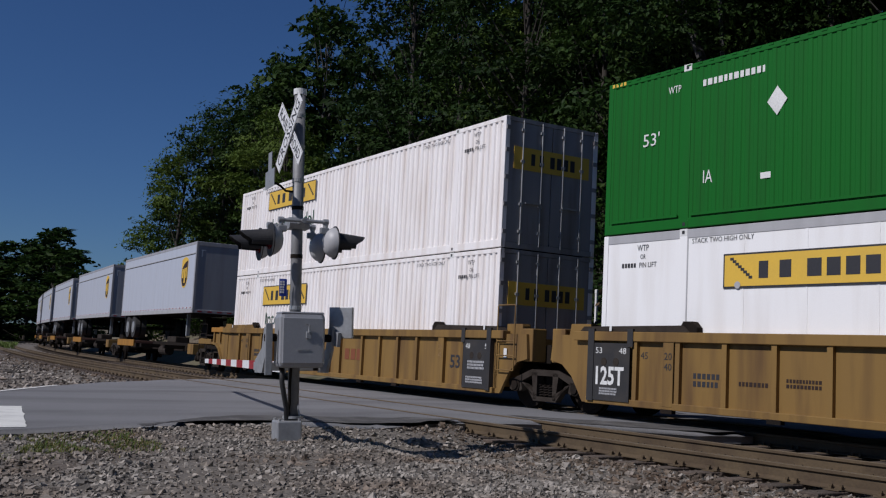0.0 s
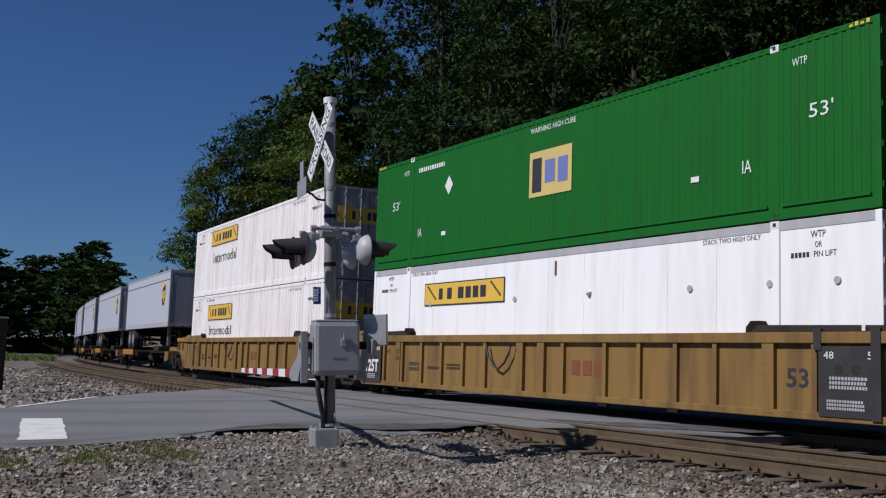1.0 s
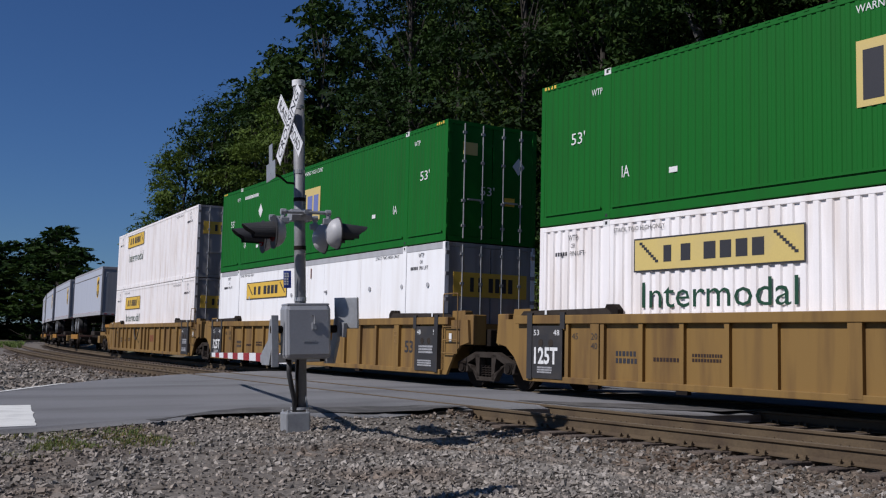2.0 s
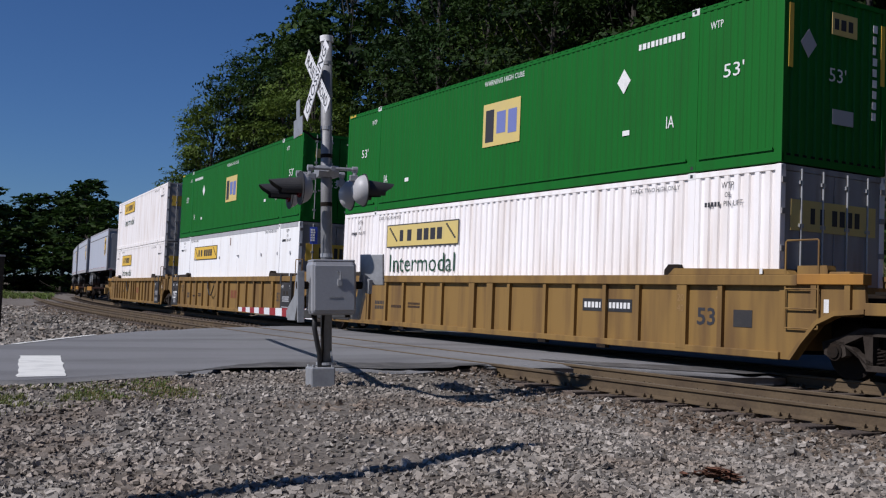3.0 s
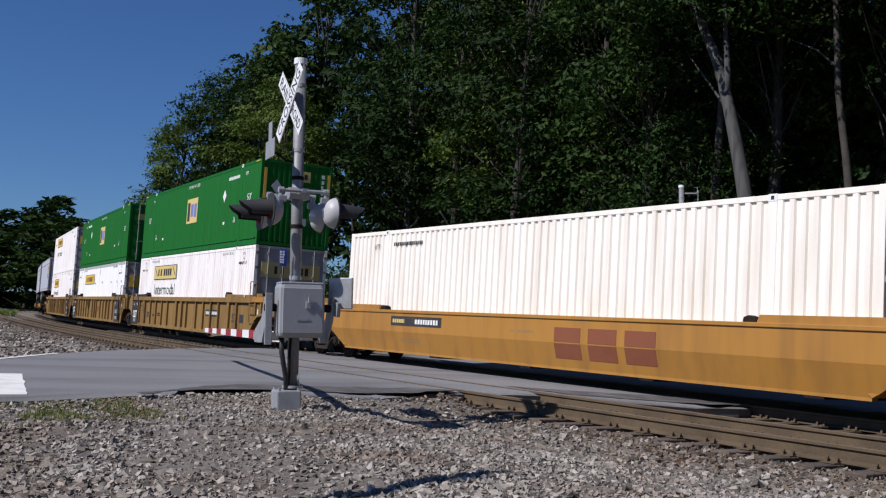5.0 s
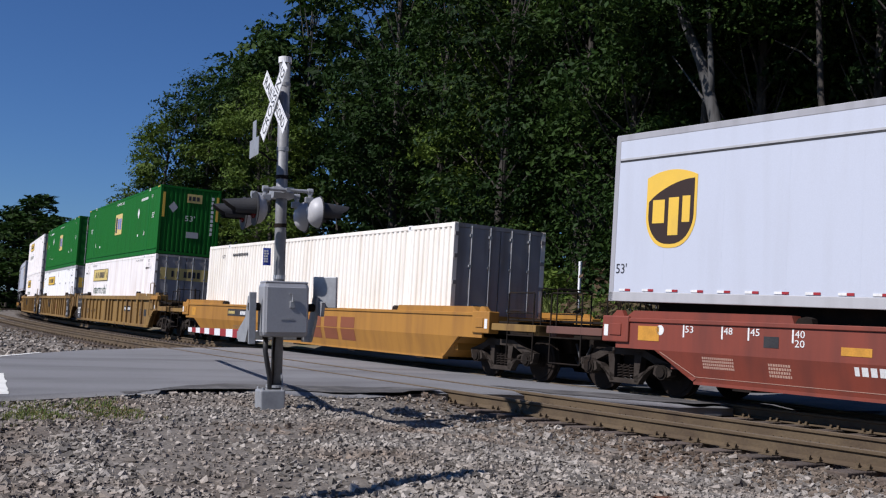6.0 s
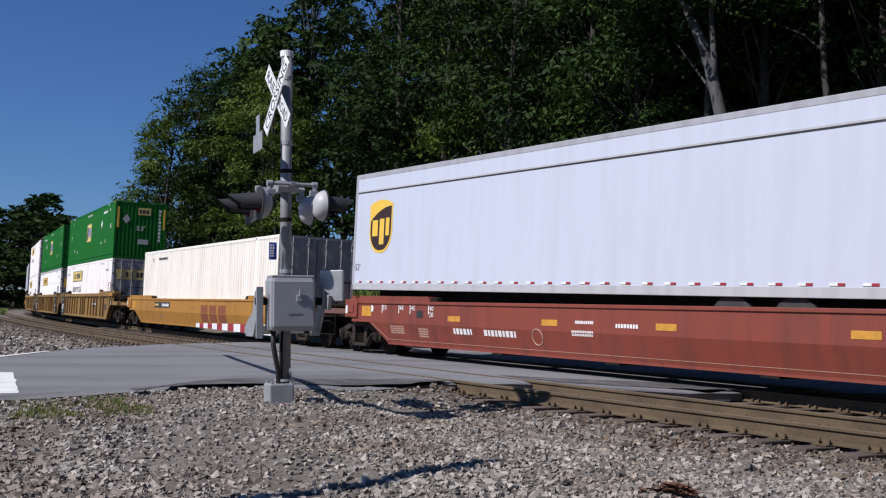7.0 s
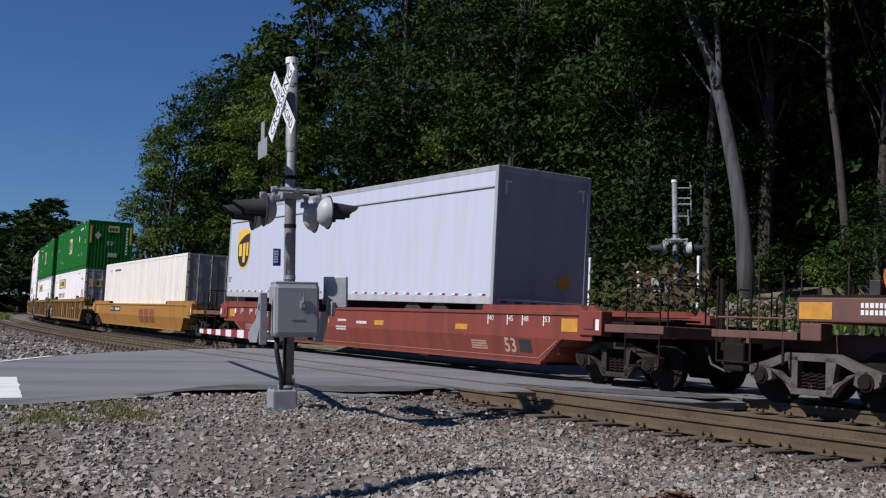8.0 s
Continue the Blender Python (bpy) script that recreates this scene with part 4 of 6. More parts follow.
def smooth_well(name, label, paint, grime):
    """A single well car with smooth two-plane sides and sloped ends."""
    car = thing(name, label, "rail car")
    for s in (-1, 1):
        def yy(a, b):
            return (min(s * a, s * b), max(s * a, s * b))
        for name, prof in (("side_plate", [(-8.74, 0.80), (-7.98, 0.32), (7.98, 0.32), (8.74, 0.80)]), ("upper_plate", [(-9.65, 0.80), (9.65, 0.80), (9.65, 1.31), (-9.65, 1.31)])):
            bm = prism(B(), prof, *yy(1.42, 1.47))
            for v in bm.verts:
                v.co.y += leaning(v.co.z) * -s
            part(name, bm, paint, car)
        part("top_chord", box(B(), -9.65, 9.65, *yy(1.26, 1.50), 1.26, 1.33, 0.01), paint, car)
        part("bottom_flange", box(B(), -7.97, 7.97, *yy(1.20, 1.345), 0.28, 0.33), paint, car)
        for q in (-1, 1):
            def xx(a, b):
                return (min(q * a, q * b), max(q * a, q * b))
            part("guide_rail", prism(B(), [(q * 6.0, 1.33), (q * 6.05, 1.45), (q * 9.25, 1.46), (q * 9.45, 1.33)][::q], *yy(1.24, 1.46)), paint, car)
            part("hinge_lug", prism(B(), [(q * 5.7, 1.33), (q * 5.72, 1.41), (q * 5.82, 1.44), (q * 5.95, 1.41), (q * 6.0, 1.33)][::q], *yy(1.30, 1.44)), DARK_STEEL, car)
            part("corner_box", box(B(), *xx(9.32, 9.95), *yy(1.25, 1.52), 0.90, 1.36, 0.02), paint, car)
            part("corner_cap", box(B(), *xx(9.48, 9.75), *yy(1.515, 1.54), 1.02, 1.22, 0.006), paint, car)
            part("paper_tag", box(B(), *xx(9.80, 9.90), *yy(1.521, 1.525), 1.0, 1.2), WHITE_MARK, car)
            part("lift_lug", prism(B(), [(q * 9.48, 1.36), (q * 9.54, 1.46), (q * 9.66, 1.46), (q * 9.78, 1.36)][::q], *yy(1.36, 1.46)), paint, car)
            part("slope_sheet", prism(B(), [(q * 8.74, 0.80), (q * 7.98, 0.33), (q * 7.9, 0.38), (q * 8.68, 0.86)][::q], *yy(0.0, 1.36)), paint, car)
            part("side_step", box(B(), *xx(10.0, 11.5), *yy(1.2, 1.48), 0.98, 1.12, 0.01), grime, car)
            ladder(car, (q * 10.55, q * 11.4), s * 1.465, (0.42, 0.9, 1.35), 1.75, DARK_STEEL)
    for x in (-7, -3.5, 0, 3.5, 7):
        part("cross_beam", box(B(), x - 0.18, x + 0.18, -1.34, 1.34, 0.24, 0.42), DARK_STEEL, car)
    for q in (-1, 1):
        def xx(a, b):
            return (min(q * a, q * b), max(q * a, q * b))
        part("bulkhead", box(B(), *xx(8.35, 8.5), -1.3, 1.3, 0.5, 1.30), paint, car)
        part("end_deck", box(B(), *xx(8.5, 11.4), -0.95, 0.95, 0.90, 1.18, 0.02), DARK_STEEL, car)
        part("draft_sill", box(B(), *xx(8.4, 11.3), -0.42, 0.42, 0.60, 0.91, 0.02), DARK_STEEL, car)
        # dark block in place of rigging; it also blocks light to blacken the gap
        part("rigging_shade_block", box(B(), *xx(9.1, 11.0), -0.7, 0.7, 0.30, 0.60, 0.03), DARK_STEEL, car)
        part("end_sill", box(B(), *xx(11.3, 11.5), -1.4, 1.4, 0.92, 1.12, 0.015), grime, car)
        part("walkway", box(B(), *xx(10.2, 11.45), -1.2, -0.55, 1.20, 1.24), DARK_STEEL, car)
        coupler(car, q, 11.4)
        truck(car, 10.0 if q > 0 else -9.68)
        for y in (-1.3, 0.4):
            bm = B()
            grab(bm, [(q * 11.42, y, 1.1), (q * 11.42, y, 1.83), (q * 11.42, y + 0.03, 1.85), (q * 11.42, y + 0.87, 1.85), (q * 11.42, y + 0.9, 1.83), (q * 11.42, y + 0.9, 1.1)])
            part("end_rail", bm, DARK_STEEL, car)
    return car


def brake_wheel(car, x, y, z, facing=1):
    bm = B()
    ring = [(x, y + 0.28 * math.cos(a), z + 0.28 * math.sin(a)) for a in (2 * math.pi * i / 24 for i in range(25))]
    tube(bm, ring, 0.018, 6)
    for i in range(5):
        a = 2 * math.pi * i / 5
        tube(bm, [(x, y, z), (x, y + 0.28 * math.cos(a), z + 0.28 * math.sin(a))], 0.012, 5)
    tube(bm, [(x - 0.06, y, z), (x + 0.06, y, z)], 0.05, 10)
    part("brake_wheel", bm, DARK_STEEL, car)


def shield(parent, x, z, w, h, y):
    """A gold-rimmed dark shield, two flat layers, with plain bars."""
    def shape(k):
        top = [(0.5 * f, 0.5 - 0.09 * f * f) for f in (-1 + i / 6 for i in range(13))]
        foot = [(0.5 * math.cos(f) ** 0.8, -0.10 - 0.40 * math.sin(f) ** 1.15) for f in (math.pi / 2 * i / 9 for i in range(9))] + [(0.0, -0.5)]
        return [(x + p * w * k, z + q * h * k) for p, q in top + foot + [(-p, q) for p, q in foot[-2::-1]]]
    logo = part("shield_logo", prism(B(), shape(1.0), y, y + 0.004), GOLD, parent, "gold-rimmed brown shield emblem")
    cut = [(x + (-0.45 + 0.9 * f) * w, z + (0.10 + 0.27 * math.sin(f * math.pi / 2) ** 0.8) * h) for f in (i / 8 for i in range(9))]
    part("shield_field", prism(B(), cut + [p for p in shape(0.90) if p[1] < z], y - 0.004, y), DECAL_BROWN, logo)
    bm = B()
    for a, b, c, d in ((-0.36, -0.12, -0.18, 0.12), (-0.04, 0.16, -0.34, 0.14), (0.23, 0.38, -0.18, 0.15)):
        box(bm, x + a * w, x + b * w, y - 0.008, y - 0.004, z + c * h, z + d * h)
    tagged(part("shield_bar", bm, GOLD, logo), kind="stuff")


def trailer(label, length, body_h, logo_x, logo_w, logo_h, logo_z, tandem_x, legs_x, tall_wheels=True):
    """A van trailer, origin under the middle of its box floor."""
    t = thing("van_trailer", label, "trailer", "parcel trailers on the train")
    h, L = body_h, length / 2
    for s in (-1, 1):
        y0, y1 = min(s * 1.27, s * 1.295), max(s * 1.27, s * 1.295)
        part("side_wall", box(B(), -L + 0.1, L - 0.1, y0, y1, 0.16, h - 0.12), PALE_GREY, t)
        part("top_rail", box(B(), -L, L, min(s * 1.22, s * 1.30), max(s * 1.22, s * 1.30), h - 0.12, h, 0.012), TRIM_GREY, t)
        # no groove is cut: a raised black strip paints its shadow line
        part("shadow_groove", box(B(), -L + 0.12, L - 0.12, min(s * 1.288, s * 1.298), max(s * 1.288, s * 1.298), h - 0.51, h - 0.472), BLACK, t)
        part("upper_strip", box(B(), -L + 0.12, L - 0.12, min(s * 1.285, s * 1.305), max(s * 1.285, s * 1.305), h - 0.475, h - 0.44), GREY_RAIL, t)
        part("bottom_rail", box(B(), -L, L, min(s * 1.22, s * 1.305), max(s * 1.22, s * 1.305), 0.0, 0.17, 0.01), GREY_RAIL, t)
        for x in (-L, L):
            e = 1 if x > 0 else -1
            part("corner_post", box(B(), min(x, x - e * 0.11), max(x, x - e * 0.11), min(s * 1.20, s * 1.305), max(s * 1.20, s * 1.305), 0.0, h - 0.01, 0.012), TRIM_GREY, t)
        n = int(length / 0.54)
        for i in range(n):
            x = -L + 0.4 + (length - 0.8) * i / (n - 1)
            y = s * 1.306
            if s < 0:
                part("tape_white", box(B(), x - 0.14, x + 0.0, y - 0.002, y + 0.006, 0.185, 0.225), WHITE_MARK, t)
                part("tape_red", box(B(), x + 0.0, x + 0.12, y - 0.002, y + 0.006, 0.185, 0.225), RED_TAPE, t)
        n = int(length / 1.22)
        for i in range(1, n):
            x = -L + length * i / n
            part("wall_seam", box(B(), x - 0.018, x + 0.018, min(s * 1.293, s * 1.2963), max(s * 1.293, s * 1.2963), 0.24, h - 0.52), PALE_GREY, t)
    part("roof", box(B(), -L + 0.05, L - 0.05, -1.23, 1.23, h - 0.04, h - 0.008), GREY_RAIL, t)
    part("floor", box(B(), -L + 0.05, L - 0.05, -1.22, 1.22, 0.02, 0.14), DARK_STEEL, t)
    for x in (-L, L):
        e = 1 if x > 0 else -1
        # the rear end faces away from the sun: its wall takes the shaded grey
        wall = part("end_wall", box(B(), min(x - e * 0.02, x - e * 0.06), max(x - e * 0.02, x - e * 0.06), -1.2, 1.2, 0.12, h - 0.08), SHADED_END_GREY if e > 0 else PALE_GREY, t)
        part("end_frame", box(B(), min(x, x - e * 0.08), max(x, x - e * 0.08), -1.2, 1.2, h - 0.16, h - 0.006, 0.01), TRIM_GREY, t)
        part("end_sill", box(B(), min(x, x - e * 0.08), max(x, x - e * 0.08), -1.2, 1.2, 0.0, 0.13, 0.01), TRIM_GREY, t)
        if e > 0:
            for y in (-1.1, 0.95):
                part("tape_corner", box(B(), x - 0.022, x - 0.016, y, y + 0.18, h - 0.36, h - 0.32), WHITE_MARK, wall)
            for y in (-1.08, 1.07):
                part("tape_corner", box(B(), x - 0.022, x - 0.016, y, y + 0.04, h - 0.60, h - 0.32), WHITE_MARK, wall)
            part("warning_sticker", box(B(), x - 0.022, x - 0.015, 0.45, 0.78, 0.42, 0.72), AMBER, wall)
            for i in range(6):
                part("tape_red", box(B(), x + 0.0, x + 0.004, -1.1 + 0.4 * i, -0.92 + 0.4 * i, 0.04, 0.09), RED_TAPE, wall)
    if logo_x is not None:
        shield(t, logo_x, logo_z, logo_w, logo_h, -1.302)
    part("suspension", box(B(), tandem_x - 1.1, tandem_x + 1.1, -0.5, 0.5, -0.35, 0.02), DARK_STEEL, t)
    if tall_wheels:
        for x in (tandem_x - 0.62, tandem_x + 0.62):
            for s in (-1, 1):
                bm = B()
                for y in (0.72, 1.02):
                    tube(bm, [(x, s * y, -0.55), (x, s * (y + 0.22), -0.55)], 0.5, 24)
                tyre = part("wheel", bm, RUBBER, t)
                bm = B()
                tube(bm, [(x, s * 1.2, -0.55), (x, s * 1.255, -0.55)], 0.27, 18)
                part("hub", bm, GALVANISED, tyre)
            bm = B()
            tube(bm, [(x, -1.0, -0.55), (x, 1.0, -0.55)], 0.07, 10)
            part("axle", bm, DARK_STEEL, t)
        for s in (-1, 1):
            part("landing_leg", box(B(), legs_x - 0.07, legs_x + 0.07, s * 0.75 - 0.07, s * 0.75 + 0.07, -0.9, 0.03), GALVANISED, t)
            part("mud_flap", box(B(), tandem_x - 1.3, tandem_x - 1.27, s * 0.95 - 0.3, s * 0.95 + 0.3, -0.8, 0.0), BLACK, t)
    else:
        part("underframe", box(B(), -L + 0.9, L - 0.3, -0.95, 0.95, -0.27, 0.02), DARK_STEEL, t)
        part("slider_rail", box(B(), tandem_x - 1.6, tandem_x + 1.6, -0.62, 0.62, -0.12, 0.02), DARK_STEEL, t)
        for x in (tandem_x - 0.62, tandem_x + 0.62):
            for s in (-1, 1):
                bm = B()
                for y in (0.72, 1.0):
                    tube(bm, [(x, s * y, -0.43), (x, s * (y + 0.22), -0.43)], 0.46, 24)
                part("wheel", bm, RUBBER, t)
        for s in (-1, 1):
            part("landing_leg", box(B(), legs_x - 0.07, legs_x + 0.07, s * 0.75 - 0.07, s * 0.75 + 0.07, -0.6, 0.03), GALVANISED, t)
    return t


def spine_unit(label, first=False):
    """One platform of an articulated spine car: centre sill, wheel tables, hitch, shared truck at its rear."""
    car = thing("spine_car", label, "rail car", "articulated spine cars")
    part("centre_sill", box(B(), -8.1, 8.1, -0.42, 0.42, 0.62, 1.0, 0.02), DARK_STEEL, car)
    part("wheel_table", box(B(), -6.9, -3.2, -1.32, 1.32, 0.86, 0.98, 0.015), BROWN_CAR, car)
    for s in (-1, 1):
        part("table_skirt", box(B(), -6.9, -3.2, min(s * 1.28, s * 1.34), max(s * 1.28, s * 1.34), 0.72, 1.02), BRIGHT_CAR if s < 0 else BROWN_CAR, car)
        part("cross_arm", box(B(), -2.0, -1.7, min(0, s * 1.3), max(0, s * 1.3), 0.7, 0.86), DARK_STEEL, car)
        part("cross_arm", box(B(), 2.4, 2.7, min(0, s * 1.3), max(0, s * 1.3), 0.7, 0.86), DARK_STEEL, car)
        part("end_step", box(B(), 6.6, 7.4, min(s * 0.9, s * 1.35), max(s * 0.9, s * 1.35), 0.55, 0.95, 0.02), YELLOW_CAR, car)
        part("side_box", box(B(), 3.0, 4.4, min(s * 0.7, s * 1.28), max(s * 0.7, s * 1.28), 0.98, 1.22, 0.03), TRUCK_STEEL, car)
        bm = B()
        tube(bm, [(1.2, s * 1.0, 0.62), (2.4, s * 1.0, 0.62)], 0.2, 14)
        part("air_tank", bm, TRUCK_STEEL, car)
    part("hitch_stand", prism(B(), [(4.6, 1.0), (5.8, 1.0), (5.4, 1.95), (5.0, 1.95)], -0.35, 0.35), DARK_STEEL, car)
    part("hitch_plate", box(B(), 4.75, 5.65, -0.45, 0.45, 1.95, 2.05, 0.02), DARK_STEEL, car)
    truck(car, 8.35)
    if first:
        truck(car, -8.35)
    return car


def rear_spine_car():
    """The end of the spine car that follows: deck, hand brake, rails, hose reel, truck."""
    car = thing("spine_car", "dark brown empty spine car with a hand brake wheel", "rail car")
    part("centre_sill", box(B(), -12.2, 12, -0.4, 0.4, 0.7, 1.1, 0.02), BROWN_CAR, car)
    part("end_platform", box(B(), -12.1, -10.5, -1.4, 1.4, 0.98, 1.10, 0.01), BROWN_CAR, car)
    deck = part("deck", box(B(), -10.5, 6.0, -1.42, 1.42, 1.26, 1.62, 0.02), BROWN_CAR, car)
    part("deck_plate", box(B(), -10.5, 6.0, -1.36, 1.36, 1.625, 1.66), DARK_STEEL, deck)
    part("deck_patch", box(B(), -10.45, -9.9, -1.43, -1.418, 1.30, 1.55), AMBER, deck)
    bars(deck, WHITE_MARK, -9.45, -8.7, 1.36, 1.56, -1.424, 2, seed=7)
    part("valve_box", box(B(), -10.45, -10.1, -1.4, -1.1, 0.98, 1.24, 0.02), BROWN_CAR, car)
    for y in (-1.38, 1.38):
        bm = B()
        for x in (-12.0, -11.35, -10.75):
            grab(bm, [(x, y, 0.6), (x, y, 1.95)], 0.022)
        grab(bm, [(-12.0, y, 0.6), (-11.35, y, 0.6)], 0.02)
        part("grab_rail", bm, DARK_STEEL, car)
        bm = B()
        grab(bm, [(-12.0, y, 1.3), (-10.6, y, 1.3)], 0.018)
        for x in (-11.8, -11.2):
            grab(bm, [(x, y, 1.1), (x, y, 1.55)], 0.018)
        part("hand_rail", bm, BROWN_CAR, car)
    bm = B()
    ring = [(-9.12 + 0.28 * math.cos(a), -0.9, 1.95 + 0.28 * math.sin(a)) for a in (2 * math.pi * i / 20 for i in range(21))]
    tube(bm, ring, 0.03, 6)
    tube(bm, [(p[0], -0.6, p[2]) for p in ring], 0.03, 6)
    for i in range(4):
        a = i * math.pi / 2
        tube(bm, [(-9.12, -0.9, 1.95), (-9.12 + 0.28 * math.cos(a), -0.9, 1.95 + 0.28 * math.sin(a))], 0.018, 5)
    tube(bm, [(-9.12, -0.95, 1.95), (-9.12, -0.55, 1.95)], 0.1, 12)
    part("reel", bm, ORANGE, car, "orange spoked reel")
    part("reel_box", box(B(), -9.6, -9.42, -1.0, -0.5, 1.66, 1.9, 0.02), BLACK, car)
    part("brake_box", box(B(), -11.9, -11.5, -1.35, -0.85, 0.45, 0.9, 0.03), DARK_STEEL, car)
    bm = B()
    tube(bm, [(-11.7, -0.5, 0.6), (-10.9, -0.5, 0.6)], 0.22, 14)
    part("air_tank", bm, DARK_STEEL, car)
    coupler(car, -1, 12.2)
    truck(car, -10.38, r=0.42, heavy=True)
    truck(car, 9.5)
    return car


def build_train():
    # five parcel-trailer platforms, farthest along the track
    for i in range(5):
        place = 19.87 + 16.72 * i
        rides(spine_unit("grimy spine car platform with ochre steps under a parcel trailer", i == 4), place, half=8.35)
        tr = trailer("pale grey parcel van trailer riding on a spine car", 13.4, 2.82, 5.1, 0.95, 1.25, 1.65, -4.6, 4.2)
        rides(tr, place, z=2.17, half=8.35)
    # three-unit articulated double-stack car
    base = "ochre ribbed well car loaded with two stacked containers"
    a = rides(well_unit("well_car", base, "end", "joint"), 0.0)
    b = rides(well_unit("well_car", base, "joint", "joint"), -19.4)
    c = rides(well_unit("well_car", base, "joint", "end"), -39.11)
    truck(b, -9.75, 1.83, 0.46)
    truck(b, 9.75, 1.83, 0.46)
    y = -1.49
    for car, seed in ((a, 11), (b, 12), (c, 13)):
        lettering("53", 0.30, BLACK_MARK, car, (6.42, -1.404, 0.72), 0.42, bold=0.02)
        bars(car, BLACK_MARK, -5.7, -5.15, 0.66, 0.92, -1.404, 2, seed=seed)
        bars(car, DECAL_BROWN, -4.75, -4.15, 0.72, 0.82, -1.404, 1, seed=seed + 20)
        bars(car, DECAL_BROWN, -3.85, -3.2, 0.74, 0.9, -1.404, 2, seed=seed + 40)
        for x in (-6.2, -4.0, 2.1, 4.0):
            part("jack_pad", box(B(), x - 0.13, x + 0.13, -1.50, -1.40, 0.19, 0.26), DARK_STEEL, car)
        lettering("20", 0.12, BLACK_MARK, car, (-6.28, -1.49, 1.10), 0.17)
        lettering("45", 0.12, BLACK_MARK, car, (-6.92, -1.404, 1.10), 0.17)
        lettering("40", 0.12, BLACK_MARK, car, (-6.28, -1.49, 0.92), 0.17)
        lettering("20", 0.12, DULL_MARK, car, (6.02, -1.49, 1.12), 0.16)
        lettering("40", 0.12, DULL_MARK, car, (6.02, -1.49, 0.94), 0.16)
        lettering("45", 0.12, DULL_MARK, car, (6.85, -1.404, 1.14), 0.16)
    for car in (a, b):
        bm = B()
        for x0 in (1.02, 1.38, 1.72):
            box(bm, x0, x0 + 0.26, -1.408, -1.403, 0.76, 1.05)
        part("faded_logo", bm, RUST_RED, car, "rust-red company mark as plain shapes")
        bm = B()
        pts = [(-1.95, -1.52, 1.36), (-1.85, -1.53, 1.1), (-1.62, -1.53, 0.88), (-1.42, -1.53, 0.82), (-1.2, -1.53, 0.95), (-1.02, -1.53, 1.18), (-0.95, -1.52, 1.38)]
        tube(bm, pts, 0.025, 6)
        part("chain", bm, BLACK, car, "slack hanging chain")
    decal(c, BLACK, 3.3, 4.75, 0.88, 1.12, -1.404, "number_board", "black number board with plain bars")
    bars(c, WHITE_MARK, 3.36, 3.85, 0.92, 1.08, -1.412, 1, "number_bar", 3)
    bars(c, WHITE_MARK, 4.0, 4.7, 0.92, 1.08, -1.412, 1, "number_bar", 4)
    decal(c, CHARCOAL, 7.25, 7.65, 0.72, 1.0, -1.404, "data_plate", "dark grey data plate")
    for car in (a, b, c):
        decal(car, WHITE_MARK, 8.55 if car is not c else 9.05, 8.66 if car is not c else 9.14, 1.0, 1.2, -1.42, "paper_tag")
        for x in (-7.6, 7.9):
            decal(car, WHITE_MARK, x - 0.03, x + 0.03, 1.58, 1.67, -1.503, "reflector")

    z0 = 0.46
    g1 = rides(green_box(True, False), -19.4, z=z0 + 2.925)
    g2 = rides(green_box(False, True), -39.11, z=z0 + 2.925)
    up = white_box("white corrugated 53-foot container with a yellow plate, stacked on another", WHITE, "corrugated", (-5.55, -1.85, 2.05, 2.68), (-5.15, -1.9, 1.32, 1.75))
    rides(up, 0.0, z=z0 + 2.925)
    low = white_box("weathered white corrugated 53-foot container in a well car", WHITE, "corrugated", (-5.5, -2.05, 1.85, 2.48), (-5.2, -2.1, 1.25, 1.62), end_plate_z=(1.7, 2.2))
    rides(low, 0.0, z=z0)
    mid = white_box("clean white smooth-sided 53-foot container with grey top rail", WHITE_CLEAN, "panel", (-5.2, -1.6, 1.85, 2.42), None, GREY_RAIL, (1.62, 2.2))
    for x in (-4.9, -1.2, 1.4, 4.2, 6.0, 7.3):
        bm = B()
        tube(bm, [(x, -1.315, 1.9 if x != 1.4 else 1.95), (x, -1.29, 1.9)], 0.06, 12)
        part("vent_cap", bm, GREY_RAIL, mid)
    decal(mid, RUST_RED, 0.25, 0.30, 2.35, 2.65, -1.302, "rust_streak")
    rides(mid, -19.4, z=z0)
    last = white_box("white corrugated 53-foot container with a pale yellow plate", WHITE, "corrugated", (-5.35, -1.65, 1.87, 2.48), (-5.15, -1.8, 1.22, 1.68), None, (1.85, 2.35), PANEL_YELLOW)
    for z in (0.65, 1.0):
        part("dark_patch", box(B(), 8.066, 8.071, -1.12, -0.66, z, z + 0.22), CHARCOAL, last)
    rides(last, -39.11, z=z0)

    # single yellow well car with one container
    d = rides(smooth_well("well_car", "deep yellow smooth-sided well car with one white container", BRIGHT_CAR, YELLOW_CAR), -62.46)
    board = decal(d, CHARCOAL, -5.35, -3.05, 0.95, 1.18, -1.472, "number_board", "dark number board with plain bars")
    bars(board, PANEL_YELLOW, -5.25, -4.7, 1.0, 1.13, -1.482, 1, "number_bar", 5)
    bars(board, WHITE_MARK, -4.2, -3.15, 0.98, 1.14, -1.482, 1, "number_bar", 6)
    bm = B()
    for x0 in (1.05, 2.05, 3.05):
        box(bm, x0, x0 + 0.78, -1.476, -1.471, 0.82, 1.10)
    part("logo_bar", bm, RUST_RED, d, "rust-red company mark as plain shapes")
    bm = B()
    for x0 in (1.05, 2.05, 3.05):
        box(bm, x0, x0 + 0.78, -1.406, -1.401, 0.50, 0.79)
    part("logo_bar", bm, RUST_RED, d)
    bars(d, DULL_MARK, -0.4, 0.4, 0.95, 1.02, -1.472, 1, seed=9)
    bars(d, DULL_MARK, -4.9, -4.0, 0.55, 0.66, -1.402, 2, seed=10)
